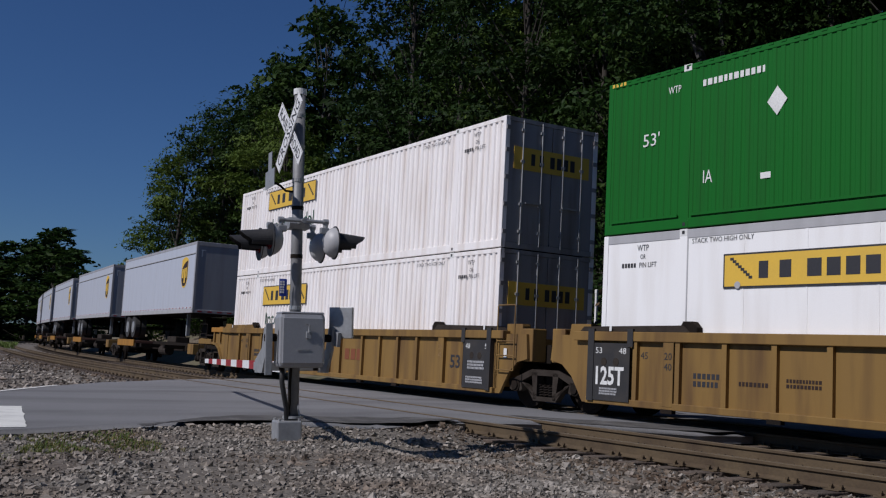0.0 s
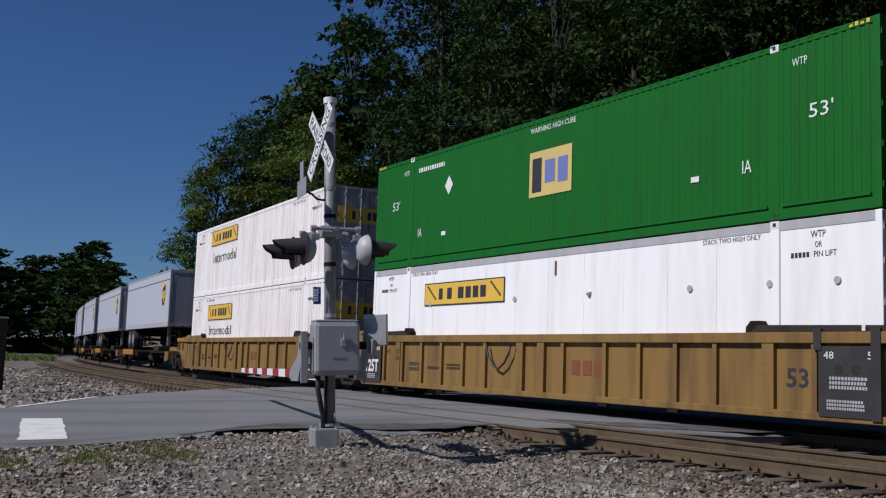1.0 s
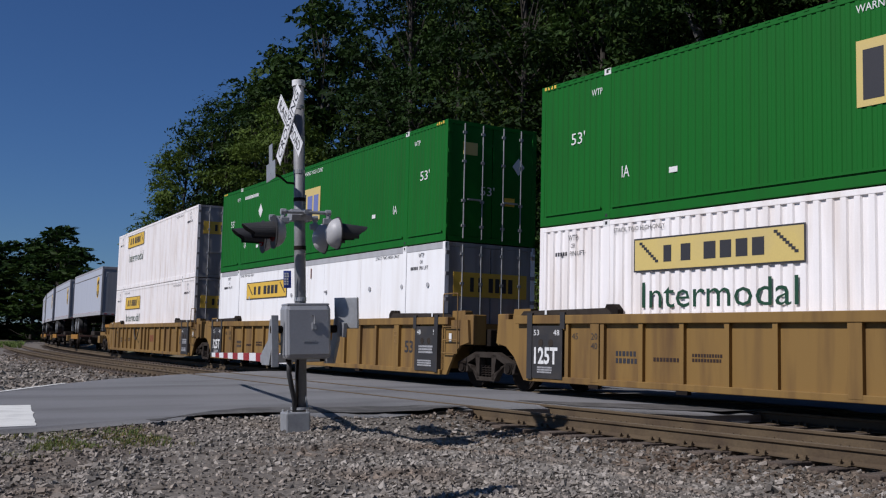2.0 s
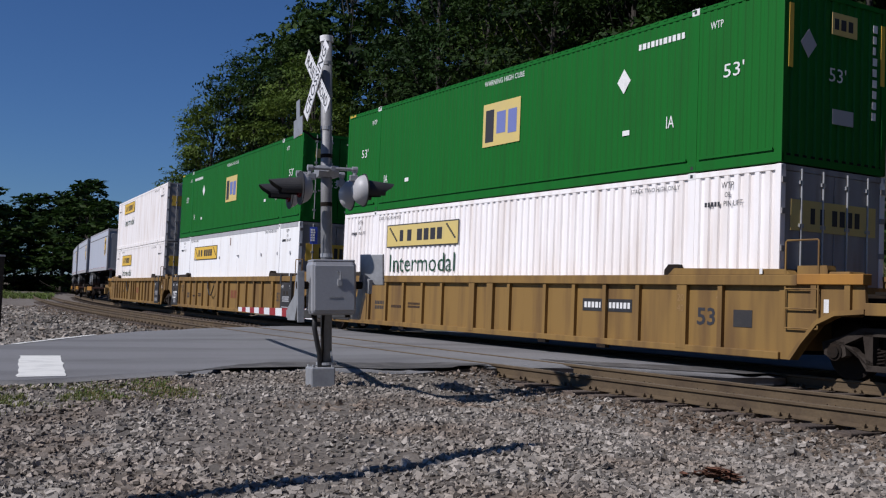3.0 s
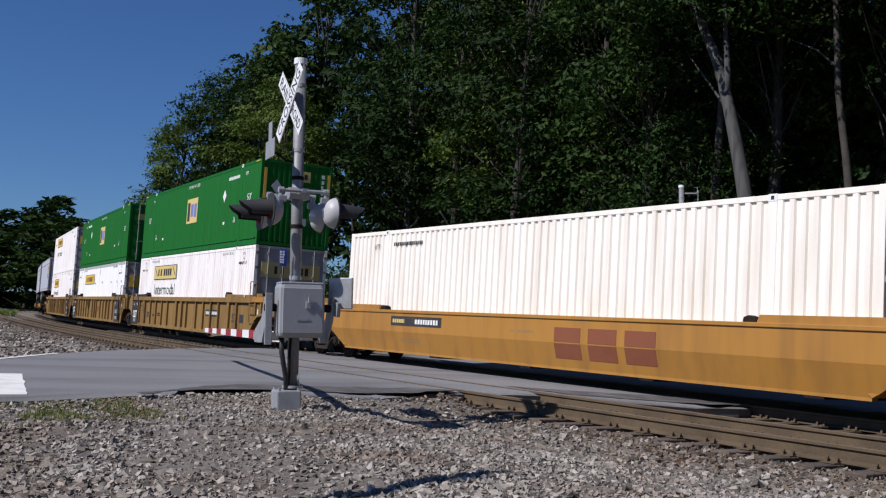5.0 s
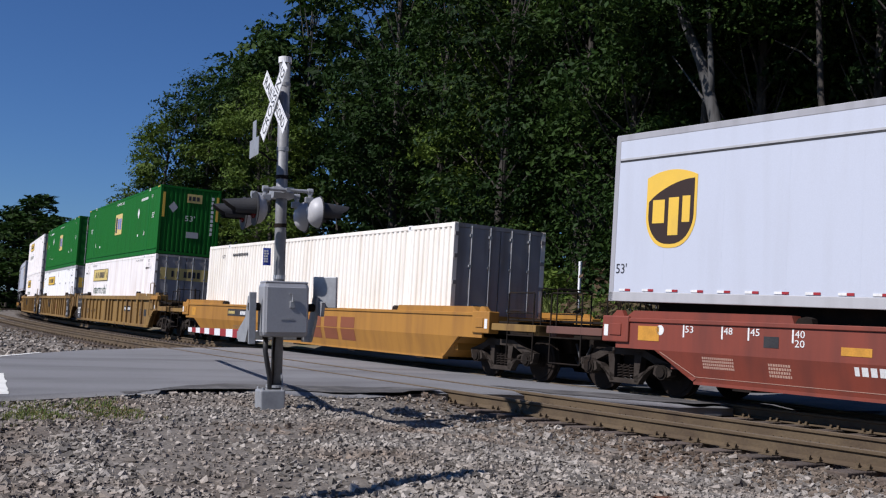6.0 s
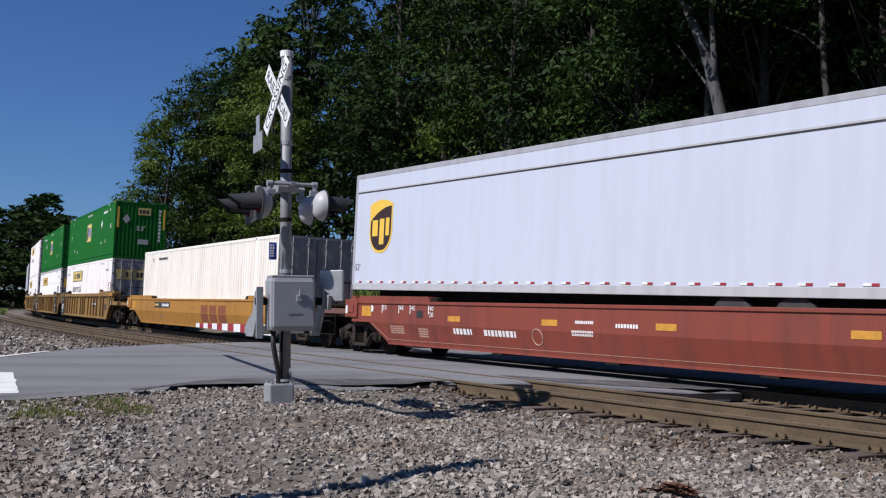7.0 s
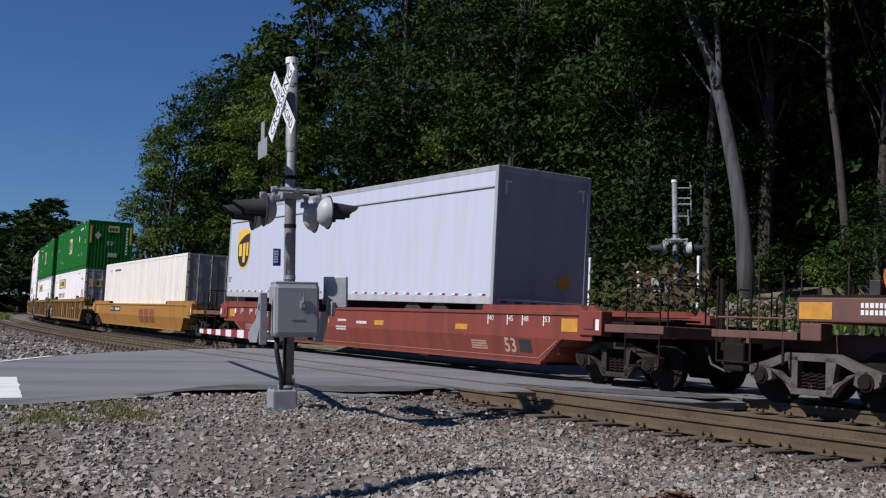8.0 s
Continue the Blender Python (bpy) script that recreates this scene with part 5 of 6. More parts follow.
    for x in (-9.0,):
        decal(d, AMBER, x, x + 0.42, 0.9, 1.18, -1.472, "paint_patch")
    lean_marks(d)
    white = container("intermodal_container", "cream-white corrugated 53-foot container with small black numbers", CREAM, "corrugated", end_paint=SHADED_DOOR_GREY)
    bars(white, BLACK_MARK, -5.75, -4.35, 2.47, 2.60, -1.294, 1, "number_bar", 12)
    lettering("WTP", 0.14, BLACK_MARK, white, (-6.75, -1.2925, 2.42), 0.3)
    rides(white, -62.46, z=0.46)

    # red well car with a parcel trailer
    e = rides(smooth_well("well_car", "brick-red smooth-sided well car carrying a parcel trailer", RED_CAR, BROWN_CAR), -85.69)
    for x, n in ((-8.07, "53"), (-7.28, "48"), (-6.77, "45"), (-5.97, "40"), (6.3, "40"), (7.0, "45"), (7.52, "48"), (8.22, "53")):
        part("tick", box(B(), x - 0.05, x - 0.02, -1.475, -1.471, 1.04, 1.24), WHITE_MARK, e)
        lettering(n, 0.11, WHITE_MARK, e, (x, -1.476, 1.12), 0.17)
    lettering("20", 0.11, WHITE_MARK, e, (-5.97, -1.476, 0.98), 0.17)
    bm = B()
    tube(bm, [(-8.62, -1.476, 1.14), (-8.62, -1.471, 1.14)], 0.085, 16)
    part("white_disc", bm, WHITE_MARK, e)
    # chalky line that follows the edge of the lower plate
    for q in (-1, 1):
        edge = [(q * 8.62, 0.77), (q * 7.92, 0.40), (q * 0.02, 0.40), (q * 0.02, 0.409), (q * 7.915, 0.409), (q * 8.61, 0.778)]
        part("stencil_bar", prism(B(), edge[::q], -1.404, -1.400), PINK_MARK, e)
    bars(e, WHITE_MARK, -5.0, -4.3, 0.60, 0.78, -1.402, 1, "number_bar", 14)
    bars(e, WHITE_MARK, -3.85, -2.75, 0.60, 0.78, -1.402, 1, "number_bar", 15)
    bm = B()
    ring = [(-2.05 + 0.16 * math.cos(a), -1.405, 0.66 + 0.16 * math.sin(a)) for a in (2 * math.pi * i / 24 for i in range(25))]
    tube(bm, ring, 0.012, 5)
    part("stencil_ring", bm, PINK_MARK, e)
    for i, (x, w, z, h, r) in enumerate(((-0.9, 0.5, 0.95, 0.08, 1), (-1.0, 0.6, 0.72, 0.12, 2), (0.2, 0.6, 0.9, 0.1, 1), (-7.72, 0.62, 0.55, 0.2, 4), (-6.45, 0.4, 0.5, 0.22, 4), (5.6, 0.6, 0.5, 0.2, 4))):
        bars(e, PINK_MARK if i > 2 else WHITE_MARK, x, x + w, z, z + h, -1.402 if z < 0.8 else -1.473, r, seed=30 + i)
    for x in (-9.12, -5.2, -1.9, 1.2, 5.0, 8.75):
        decal(e, AMBER, x, x + 0.48, 0.9 if abs(x) < 8 else 0.95, 1.02 if abs(x) < 8 else 1.2, -1.472, "amber_patch", "amber reflective patch")
    lettering("53", 0.30, PINK_MARK, e, (6.84, -1.404, 0.48), 0.40, bold=0.02)
    decal(e, CHARCOAL, 7.36, 7.76, 0.50, 0.76, -1.402, "data_plate", "dark framed data plate")
    decal(e, BLACK, -6.52, -6.25, 0.95, 1.12, -1.472, "vent_slot")
    lean_marks(e)
    tr = trailer("pale grey parcel van trailer with a gold and brown shield emblem", 16.2, 3.03, -6.72, 1.13, 1.36, 1.62, 5.2, -5.3, False)
    lettering("53'", 0.18, BLACK_MARK, tr, (-7.95, -1.302, 0.50), 0.26)
    rides(tr, -85.69, x=-1.95, z=1.545, tilt=0.6)
    f = rear_spine_car()
    brake_wheel(f, -12.35, -0.9, 1.88)
    bm = B()
    tube(bm, [(-12.3, -0.9, 0.9), (-12.3, -0.9, 1.95)], 0.05, 8)
    part("brake_stand", bm, DARK_STEEL, f)
    rides(f, -85.69 - 24.5)

# ---- crossing signals ----


def blade(parent, words, angle, y, z, label, turn=5):
    """One crossbuck blade, facing -y, turned about its middle."""
    holder = part("crossbuck_blade", box(B(), -0.52, 0.52, -0.006, 0.0, -0.1, 0.1, 0.002), WHITE_SIGN, parent, label)
    bm = B()
    for x0, x1, z0, z1 in ((-0.51, 0.51, 0.087, 0.093), (-0.51, 0.51, -0.093, -0.087)):
        box(bm, x0, x1, -0.0085, -0.006, z0, z1)
    part("blade_border", bm, GALVANISED, holder)
    for text, x0, w in words:
        lettering(text, 0.125, BLACK_MARK, holder, (x0, -0.009, -0.0625), w)
    holder.matrix_basis = pose(0, y, z, 0, angle, turn)
    return holder


def signal_lamp(parent, x, facing, z):
    """A flasher on a large round background with a shallow housing and a long hood; facing -1 towards -y."""
    f = facing
    bm = B()
    tube(bm, [(x, f * 0.372, z), (x, f * 0.382, z)], 0.195, 36)
    lamp = part("lamp_background", bm, BLACK, parent, "large black round background")
    bm = B()
    rings = []
    for y, r in ((0.245, 0.02), (0.25, 0.08), (0.27, 0.12), (0.30, 0.15), (0.335, 0.17), (0.371, 0.18)):
        rings.append([bm.verts.new((x + r * math.cos(a), f * y, z + r * math.sin(a))) for a in (2 * math.pi * i / 28 for i in range(28))])
    for p, q in zip(rings, rings[1:]):
        for i in range(28):
            bm.faces.new((p[i], p[(i + 1) % 28], q[(i + 1) % 28], q[i]))
    bm.faces.new(rings[0])
    bmesh.ops.recalc_face_normals(bm, faces=bm.faces[:])
    smooth(part("lamp_housing", bm, GREY_RAIL, lamp, "silver-painted lamp housing"))
    bm = B()
    box(bm, x - 0.03, x + 0.03, min(f * 0.2, f * 0.30), max(f * 0.2, f * 0.30), z + 0.10, z + 0.17, 0.01)
    part("housing_latch", bm, GALVANISED, lamp)
    bm = B()
    tube(bm, [(x, f * 0.383, z), (x, f * 0.40, z)], 0.11, 22)
    part("lens", bm, LENS_RED, lamp, "unlit dark red lens")
    verts, faces, n = [], [], 20
    for i in range(n + 1):
        a = radians(-35) + radians(250) * i / n
        for r in (0.118, 0.125):
            reach = 0.40 + 0.34 * (0.62 + 0.38 * max(0.0, math.sin(a)) ** 0.5)
            k = 1 - 0.28 * (reach - 0.40) / 0.36
            verts += [(x + r * math.cos(a), f * 0.383, z + r * math.sin(a)), (x + k * r * math.cos(a), f * reach, z + k * r * math.sin(a) - 0.005)]
    for i in range(n):
        k = 4 * i
        for q in ((k, k + 4, k + 5, k + 1), (k + 2, k + 3, k + 7, k + 6), (k + 1, k + 5, k + 7, k + 3)):
            faces.append(q if f < 0 else q[::-1])
    raw("hood", verts, faces, BLACK, lamp, "black sheet hood")
    bm = B()
    tube(bm, [(x, 0, z + 0.235), (x, f * 0.27, z + 0.235)], 0.021, 8)
    tube(bm, [(x, f * 0.265, z + 0.25), (x, f * 0.265, z + 0.08)], 0.028, 8)
    tube(bm, [(x, f * 0.235, z + 0.235), (x, f * 0.295, z + 0.235)], 0.036, 10)
    part("lamp_elbow", bm, GALVANISED, lamp)


def crossing_signal(gate=True, stand=0.0):
    """Mast, crossbuck, flashers, gate mechanism and lowered arm; origin at the foot, traffic side at -y."""
    s = thing("crossing_signal", "grey railroad crossing mast with crossbuck, flashing lamps and lowered gate", "crossing signal", "crossing signals")
    base = part("base", box(B(), -0.14, 0.14, -0.215, 0.075, -0.2, 0.18, 0.02), GALVANISED, s, "galvanised junction base")
    for x, y in ((-0.11, -0.18), (0.11, -0.18), (0.11, 0.045), (-0.11, 0.045)):
        bm = B()
        tube(bm, [(x, y, 0.175), (x, y, 0.205)], 0.018, 6)
        part("bolt", bm, GALVANISED, base)
    bm = B()
    tube(bm, [(0, 0, 0.18), (0, 0, 4.02)], 0.066, 22)
    smooth(part("mast", bm, MAST_GREY, s, "galvanised tubular mast"))
    bm = B()
    tube(bm, [(0, 0, 4.0), (0, 0, 4.07)], 0.078, 22)
    part("mast_cap", bm, WHITE_SIGN, s)
    bm = B()
    tube(bm, [(0, 0, 0.2), (0, 0, 0.23)], 0.12, 20)
    for a in range(4):
        q = a * math.pi / 2 + 0.6
        tube(bm, [(0.1 * math.cos(q), 0.1 * math.sin(q), 0.22), (0.068 * math.cos(q), 0.068 * math.sin(q), 0.36)], 0.012, 5)
    part("mast_flange", bm, GALVANISED, s)
    for z in (0.9, 1.45, 2.05, 2.62, 2.95, 3.35, 3.72):
        bm = B()
        tube(bm, [(0, 0, z), (0, 0, z + 0.045)], 0.071, 20)
        part("mast_band", bm, DARK_STEEL if z in (2.05, 2.62) else GALVANISED, s)
    blade(s, [("CROSSING", -0.46, 0.92)], -45, -0.125 - stand, 3.53, "white crossbuck blade with black letters", -8 if stand else 5)
    blade(s, [("RAIL", -0.46, 0.35), ("ROAD", 0.11, 0.36)], 45, -0.110 - stand, 3.53, "white crossbuck blade with black letters", -8 if stand else 5)
    for z in ((3.42, 3.58) if not stand else (3.1, 3.42, 3.58, 3.85)):
        part("crossbuck_bracket", tube(B(), [(0, -0.105 - stand, z), (0, 0, z)], 0.02, 6), GALVANISED, s)
    # tracks-count sign on an outrigger
    sign = part("track_count_sign", box(B(), -0.21, 0.21, -0.343, -0.337, 2.86, 3.07, 0.002), GALVANISED, s, "bare metal back of a small sign")
    part("sign_stem", box(B(), -0.08, 0.08, -0.343, -0.337, 3.07, 3.28), GALVANISED, sign)
    bm = B()
    tube(bm, [(0, -0.34, 2.95), (0.0, -0.22, 2.9), (0, -0.15, 2.84), (0, 0, 2.83)], 0.014, 6)
    part("sign_rod", bm, DARK_STEEL, sign)
    # flashers
    bm = B()
    tube(bm, [(-0.31, 0, 2.46), (0.31, 0, 2.46)], 0.03, 10)
    prism(bm, [(-0.09, 2.39), (0.09, 2.39), (0.12, 2.45), (0.09, 2.52), (-0.09, 2.52), (-0.12, 2.45)], -0.12, 0.12)
    part("lamp_crossarm", bm, GALVANISED, s)
    for x in (-0.27, 0.27):
        for f in (-1, 1):
            signal_lamp(s, x, f, 2.225)
    # blue notice
    notice = part("notice_plate", box(B(), 0.066, 0.07, -0.215, -0.125, 1.60, 1.80, 0.004), BLUE_SIGN, s, "small blue notice plate")
    bars(notice, WHITE_MARK, -0.205, -0.135, 1.63, 1.78, 0.071, 5, "notice_bar", 4, True)
    # gate mechanism
    box_ob = part("gate_box", box(B(), 0.075, 0.36, -0.27, 0.27, 0.78, 1.40, 0.055), CABINET_GREY, s, "grey gate mechanism cabinet")
    part("box_lid", box(B(), 0.09, 0.345, -0.25, 0.25, 1.385, 1.412, 0.012), CABINET_GREY, box_ob)
    part("box_door", box(B(), 0.355, 0.372, -0.235, 0.235, 0.83, 1.345, 0.008), CABINET_GREY, box_ob)
    bm = B()
    tube(bm, [(0.372, 0.06, 1.18), (0.395, 0.06, 1.18), (0.395, 0.06, 1.27), (0.395, 0.02, 1.27)], 0.011, 6)
    box(bm, 0.368, 0.385, 0.03, 0.09, 1.11, 1.19, 0.005)
    part("latch", bm, GALVANISED, box_ob, "bright latch with padlock")
    bars(box_ob, GALVANISED, -0.07, 0.10, 0.97, 1.0, 0.373, 1, "maker_bar", 4, True)
    bm = B()
    for y in (-0.2, 0.2):
        tube(bm, [(0.2, y, 0.75), (0.2, y, 0.79)], 0.03, 8)
    box(bm, -0.1, 0.1, -0.12, 0.12, 0.86, 1.3, 0.01)
    part("box_bracket", bm, DARK_STEEL, box_ob)
    bm = B()
    tube(bm, [(0.2, -0.40, 1.12), (0.2, 0.42, 1.12)], 0.045, 12)
    part("pivot_shaft", bm, DARK_STEEL, s)
    for y in (-0.39, 0.37):
        part("arm_channel", prism(B(), [(0.28, 1.24), (0.12, 1.24), (0.02, 1.0), (-0.30, 0.86), (-0.30, 0.72), (0.05, 0.72), (0.24, 0.98)], y, y + 0.03), GALVANISED, s)
    plate = part("counterweight", box(B(), -0.03, 0.03, -0.14, 0.14, 1.12, 1.48, 0.008), GALVANISED, s, "flat grey counterweight plate")
    plate.matrix_basis = pose(0.26, 0.48, 0, 0, 0, -35)
    part("counterweight_arm", prism(B(), [(0.1, 1.05), (0.36, 1.02), (0.40, 1.18), (0.1, 1.22)], 0.40, 0.44), GALVANISED, s)
    part("guard_plate", box(B(), 0.30, 0.325, -0.42, -0.34, 0.70, 1.28, 0.006), GALVANISED, s)
    # cable conduit
    bm = B()
    tube(bm, [(0.16, -0.18, 0.80), (0.16, -0.18, 0.62), (0.13, -0.14, 0.45), (0.08, -0.10, 0.32), (0.06, -0.09, 0.18)], 0.03, 10)
    smooth(part("conduit", bm, BLACK, s, "black flexible cable conduit"))
    bm = B()
    tube(bm, [(0.1, -0.06, 0.79), (0.1, -0.07, 0.6), (0.06, -0.06, 0.4), (0.04, -0.07, 0.18)], 0.016, 8)
    part("conduit", bm, DARK_STEEL, s)
    if not gate:
        return s
    arm = part("gate_arm", box(B(), -0.5, -0.2, -0.36, 0.38, 0.74, 0.84, 0.008), GALVANISED, s)
    n = 13
    a, b = Vector((-0.45, 0.0, 0.78)), Vector((-9.354, 0.729, 0.80))
    side = Vector((b - a)).cross(Vector((0, 0, 1))).normalized() * 0.025
    for i in range(n):
        p, q = a + (b - a) * (i / n), a + (b - a) * ((i + 1) / n)
        hgt = 0.065 - 0.025 * i / n
        bm = B()
        vs = []
        for e in (p, q):
            for k, z in ((-1, -hgt), (1, -hgt), (1, hgt), (-1, hgt)):
                vs.append(bm.verts.new(e + side * k + Vector((0, 0, z))))
        for f in ((0, 1, 2, 3), (7, 6, 5, 4), (0, 4, 5, 1), (1, 5, 6, 2), (2, 6, 7, 3), (3, 7, 4, 0)):
            bm.faces.new([vs[k] for k in f])
        bmesh.ops.recalc_face_normals(bm, faces=bm.faces[:])
        part("arm_stripe", bm, RED_TAPE if i % 2 else WHITE_SIGN, arm)
    return s


# ---- plants ----


def leaf_cloud(rng, centres, count, size, shell=0.55, spray=14, reach=0.36):
    """Leaves in flat drooping sprays that lie over many lobes, most of them near each lobe's outside."""
    c = np.array([b[0] for b in centres])
    r = np.array([b[1] for b in centres])
    m = count // spray
    pick = rng.choice(len(centres), m, p=r ** 2 / (r ** 2).sum())
    way = rng.normal(size=(m, 3))
    way /= np.linalg.norm(way, axis=1)[:, None]
    rad = r[pick] * (shell + (1.08 - shell) * rng.random(m) ** 0.6) * (1 + 0.16 * rng.normal(size=m))
    hub = c[pick] + way * rad[:, None] * np.array([1, 1, 0.72])
    count = m * spray
    own = np.repeat(np.arange(m), spray)
    step = rng.normal(size=(count, 3)) * np.array([reach, reach, reach * 0.28]) * (0.6 + 0.8 * rng.random(m))[own][:, None]
    step[:, 2] -= 0.45 * (step[:, :2] * way[own][:, :2]).sum(axis=1)
    at = hub[own] + step
    up = way[own] * 0.45 + (rng.normal(size=(m, 3)) * 0.35)[own] + rng.normal(size=(count, 3)) * 0.35 + np.array([0, 0, 0.6])
    up /= np.linalg.norm(up, axis=1)[:, None]
    a = np.cross(up, rng.normal(size=(count, 3)))
    a /= np.linalg.norm(a, axis=1)[:, None]
    b = np.cross(up, a)
    s = size * (0.55 + 0.9 * rng.random(count))[:, None]
    quad = np.stack([at - a * s, at + b * s * 0.5 + up * s * 0.12, at + a * s, at - b * s * 0.5 + up * s * 0.12], axis=1)
    return quad.reshape(-1, 3), np.arange(count * 4).reshape(-1, 4)


def make_tree(seed, height, low, spread, leaves, bark, count=13500, size=0.14):
    rng = np.random.default_rng(seed)
    t = thing("tree", "tall broadleaf tree in full summer leaf at the wood's edge", "tree", "woodland trees")
    bm = B()
    lean = rng.normal(size=2) * 0.5
    trunk = [(lean[0] * f * f + 0.15 * math.sin(5 * f + seed), lean[1] * f * f, height * 0.85 * f - 0.5 * (f == 0)) for f in (0, 0.12, 0.3, 0.5, 0.7, 0.85, 1)]
    tube(bm, trunk, 0.28, 10, 0.05)
    lobes = []
    for i in range(34):
        f = low + (1 - low) * ((i + 0.5) / 34)
        z = height * f
        out = spread * (0.55 + 0.45 * math.sin(math.pi * min(1.0, (f - low) / (1 - low) * 0.85 + 0.1))) * (0.35 + 0.65 * rng.random())
        if f > 0.86:
            out *= 0.45
        a = i * 2.4 + rng.random()
        p = (lean[0] * f * f + out * math.cos(a), lean[1] * f * f + out * math.sin(a), z + rng.normal() * 0.4)
        lobes.append((p, 0.7 + 1.0 * rng.random() * (0.7 if f > 0.86 else 1.0)))
        g = max(0.08, f - 0.14)
        start = (lean[0] * g * g, lean[1] * g * g, height * g * 0.9)
        tube(bm, [start, ((start[0] + p[0]) / 2, (start[1] + p[1]) / 2, (start[2] + p[2]) / 2 - 0.2), p], 0.05, 5, 0.015)
    part("trunk", bm, bark, t)
    v, f = leaf_cloud(rng, lobes, count, size, shell=0.5)
    raw("crown", v.tolist(), f.tolist(), leaves, t)
    return t


def make_shrub(seed, height, leaves, count=1500):
    rng = np.random.default_rng(seed)
    t = thing("shrub", "leafy green shrub on the bank below the trees", "shrub", "shrubs")
    lobes = [((rng.normal() * 0.9, rng.normal() * 0.9, height * (0.25 + 0.6 * rng.random())), 0.6 + 0.5 * rng.random()) for _ in range(10)]
    bm = B()
    for p, _ in lobes:
        tube(bm, [(0, 0, -0.3), (p[0] * 0.4, p[1] * 0.4, p[2] * 0.6), p], 0.03, 5, 0.01)
    part("stem", bm, BARK, t)
    v, f = leaf_cloud(rng, lobes, count, 0.12, shell=0.3)
    raw("foliage", v.tolist(), f.tolist(), leaves, t)
    return t


def build_wood():
    rng = random.Random(11)
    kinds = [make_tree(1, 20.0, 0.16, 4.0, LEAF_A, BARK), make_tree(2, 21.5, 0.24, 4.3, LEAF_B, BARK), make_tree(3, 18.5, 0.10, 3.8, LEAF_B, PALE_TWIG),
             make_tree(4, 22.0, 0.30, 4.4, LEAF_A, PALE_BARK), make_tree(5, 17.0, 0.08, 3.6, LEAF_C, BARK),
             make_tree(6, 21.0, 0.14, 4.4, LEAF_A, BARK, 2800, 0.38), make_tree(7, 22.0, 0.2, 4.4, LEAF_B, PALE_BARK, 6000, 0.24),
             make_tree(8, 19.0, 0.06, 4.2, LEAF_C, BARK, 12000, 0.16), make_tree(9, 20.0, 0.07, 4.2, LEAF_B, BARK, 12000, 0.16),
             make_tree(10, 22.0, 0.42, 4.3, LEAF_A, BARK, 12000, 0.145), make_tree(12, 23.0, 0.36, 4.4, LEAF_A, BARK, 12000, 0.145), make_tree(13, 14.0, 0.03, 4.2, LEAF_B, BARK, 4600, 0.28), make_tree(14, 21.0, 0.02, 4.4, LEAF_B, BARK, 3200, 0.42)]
    used = set()

    def plant(kind, x, off, k):
        y = track_y(x) + off
        if x < -30 and y < -0.47 * x:
            return  # the wood ends here
        stand(kind, x, y, k)

    def stand(kind, x, y, k):
        m = pose(x, y, ground_z(x, y) - 0.1, 0, 0, rng.uniform(0, 360)) @ Matrix.Diagonal((k, k, k, 1))
        if kind in used:
            copy_thing(kinds[kind], m)
        else:
            used.add(kind)
            kinds[kind].matrix_basis = m

    # the end of the wood, growing lower towards the open land
    for kind, az, r, k in ((7, 69.6, 79, 0.80), (8, 68.0, 86, 0.94), (8, 67.2, 78, 0.88), (7, 66.3, 84, 1.06), (8, 65.6, 77, 0.95), (8, 64.6, 80, 1.04), (6, 64.4, 88, 1.05), (8, 70.4, 88, 0.62), (7, 68.9, 92, 0.80)):
        stand(kind, -r * math.sin(radians(az)), r * math.cos(radians(az)), k)
    x = -93.0
    while x < 30:
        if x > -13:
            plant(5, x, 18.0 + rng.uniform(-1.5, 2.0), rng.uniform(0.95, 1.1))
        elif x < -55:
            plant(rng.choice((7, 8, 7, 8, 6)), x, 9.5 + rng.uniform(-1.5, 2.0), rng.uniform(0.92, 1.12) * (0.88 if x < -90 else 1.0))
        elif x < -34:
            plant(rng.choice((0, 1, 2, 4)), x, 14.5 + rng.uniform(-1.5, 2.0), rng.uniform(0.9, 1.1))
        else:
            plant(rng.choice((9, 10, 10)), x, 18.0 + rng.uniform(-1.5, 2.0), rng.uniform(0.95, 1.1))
        x += rng.uniform(3.6, 5.2)
    x = -90.0
    while x < 35:
        plant(rng.choice((6, 6, 5, 6)), x, (16.0 if x < -60 else 22.0 if x < -36 else 31.0) + rng.uniform(-2, 2), rng.uniform(1.0, 1.15))
        x += rng.uniform(4.5, 6.5)
    x = -82.0
    while x < 40:
        plant(5, x, (31.0 if x < -36 else 38.0) + rng.uniform(-3, 3), rng.uniform(1.05, 1.25))
        x += rng.uniform(3.6, 5.0) if x < -14 else rng.uniform(7.0, 9.0)
    for x, off in ((-33, 22.5), (-29.5, 24), (-26.5, 22), (-23.5, 24.5), (-20.5, 22.5), (-17.5, 24)):
        plant(11, x, off, rng.uniform(0.8, 1.0))
    plant(4, -27.5, 20.5, 0.95)
    x = -46.0
    while x < 34:
        plant(11, x, 27.0 + rng.uniform(-2, 2), rng.uniform(0.9, 1.1))
        x += rng.uniform(3.2, 4.6)
    # unseen trees added on both sides of the line, to keep skylight off car ends
    for x, off in [(x, 16.0 + 3 * (x % 2)) for x in range(42, 110, 11)] + [(x, -16.0 - 2 * (x % 3)) for x in range(26, 100, 11)] + [(24 + k, -22 - 5 * k) for k in range(6)]:
        plant(5, float(x), float(off), rng.uniform(1.0, 1.2))
    for k in range(len(kinds)):
        if k not in used:
            plant(k, -52.0 + 4 * k, 24.0, 1.0)
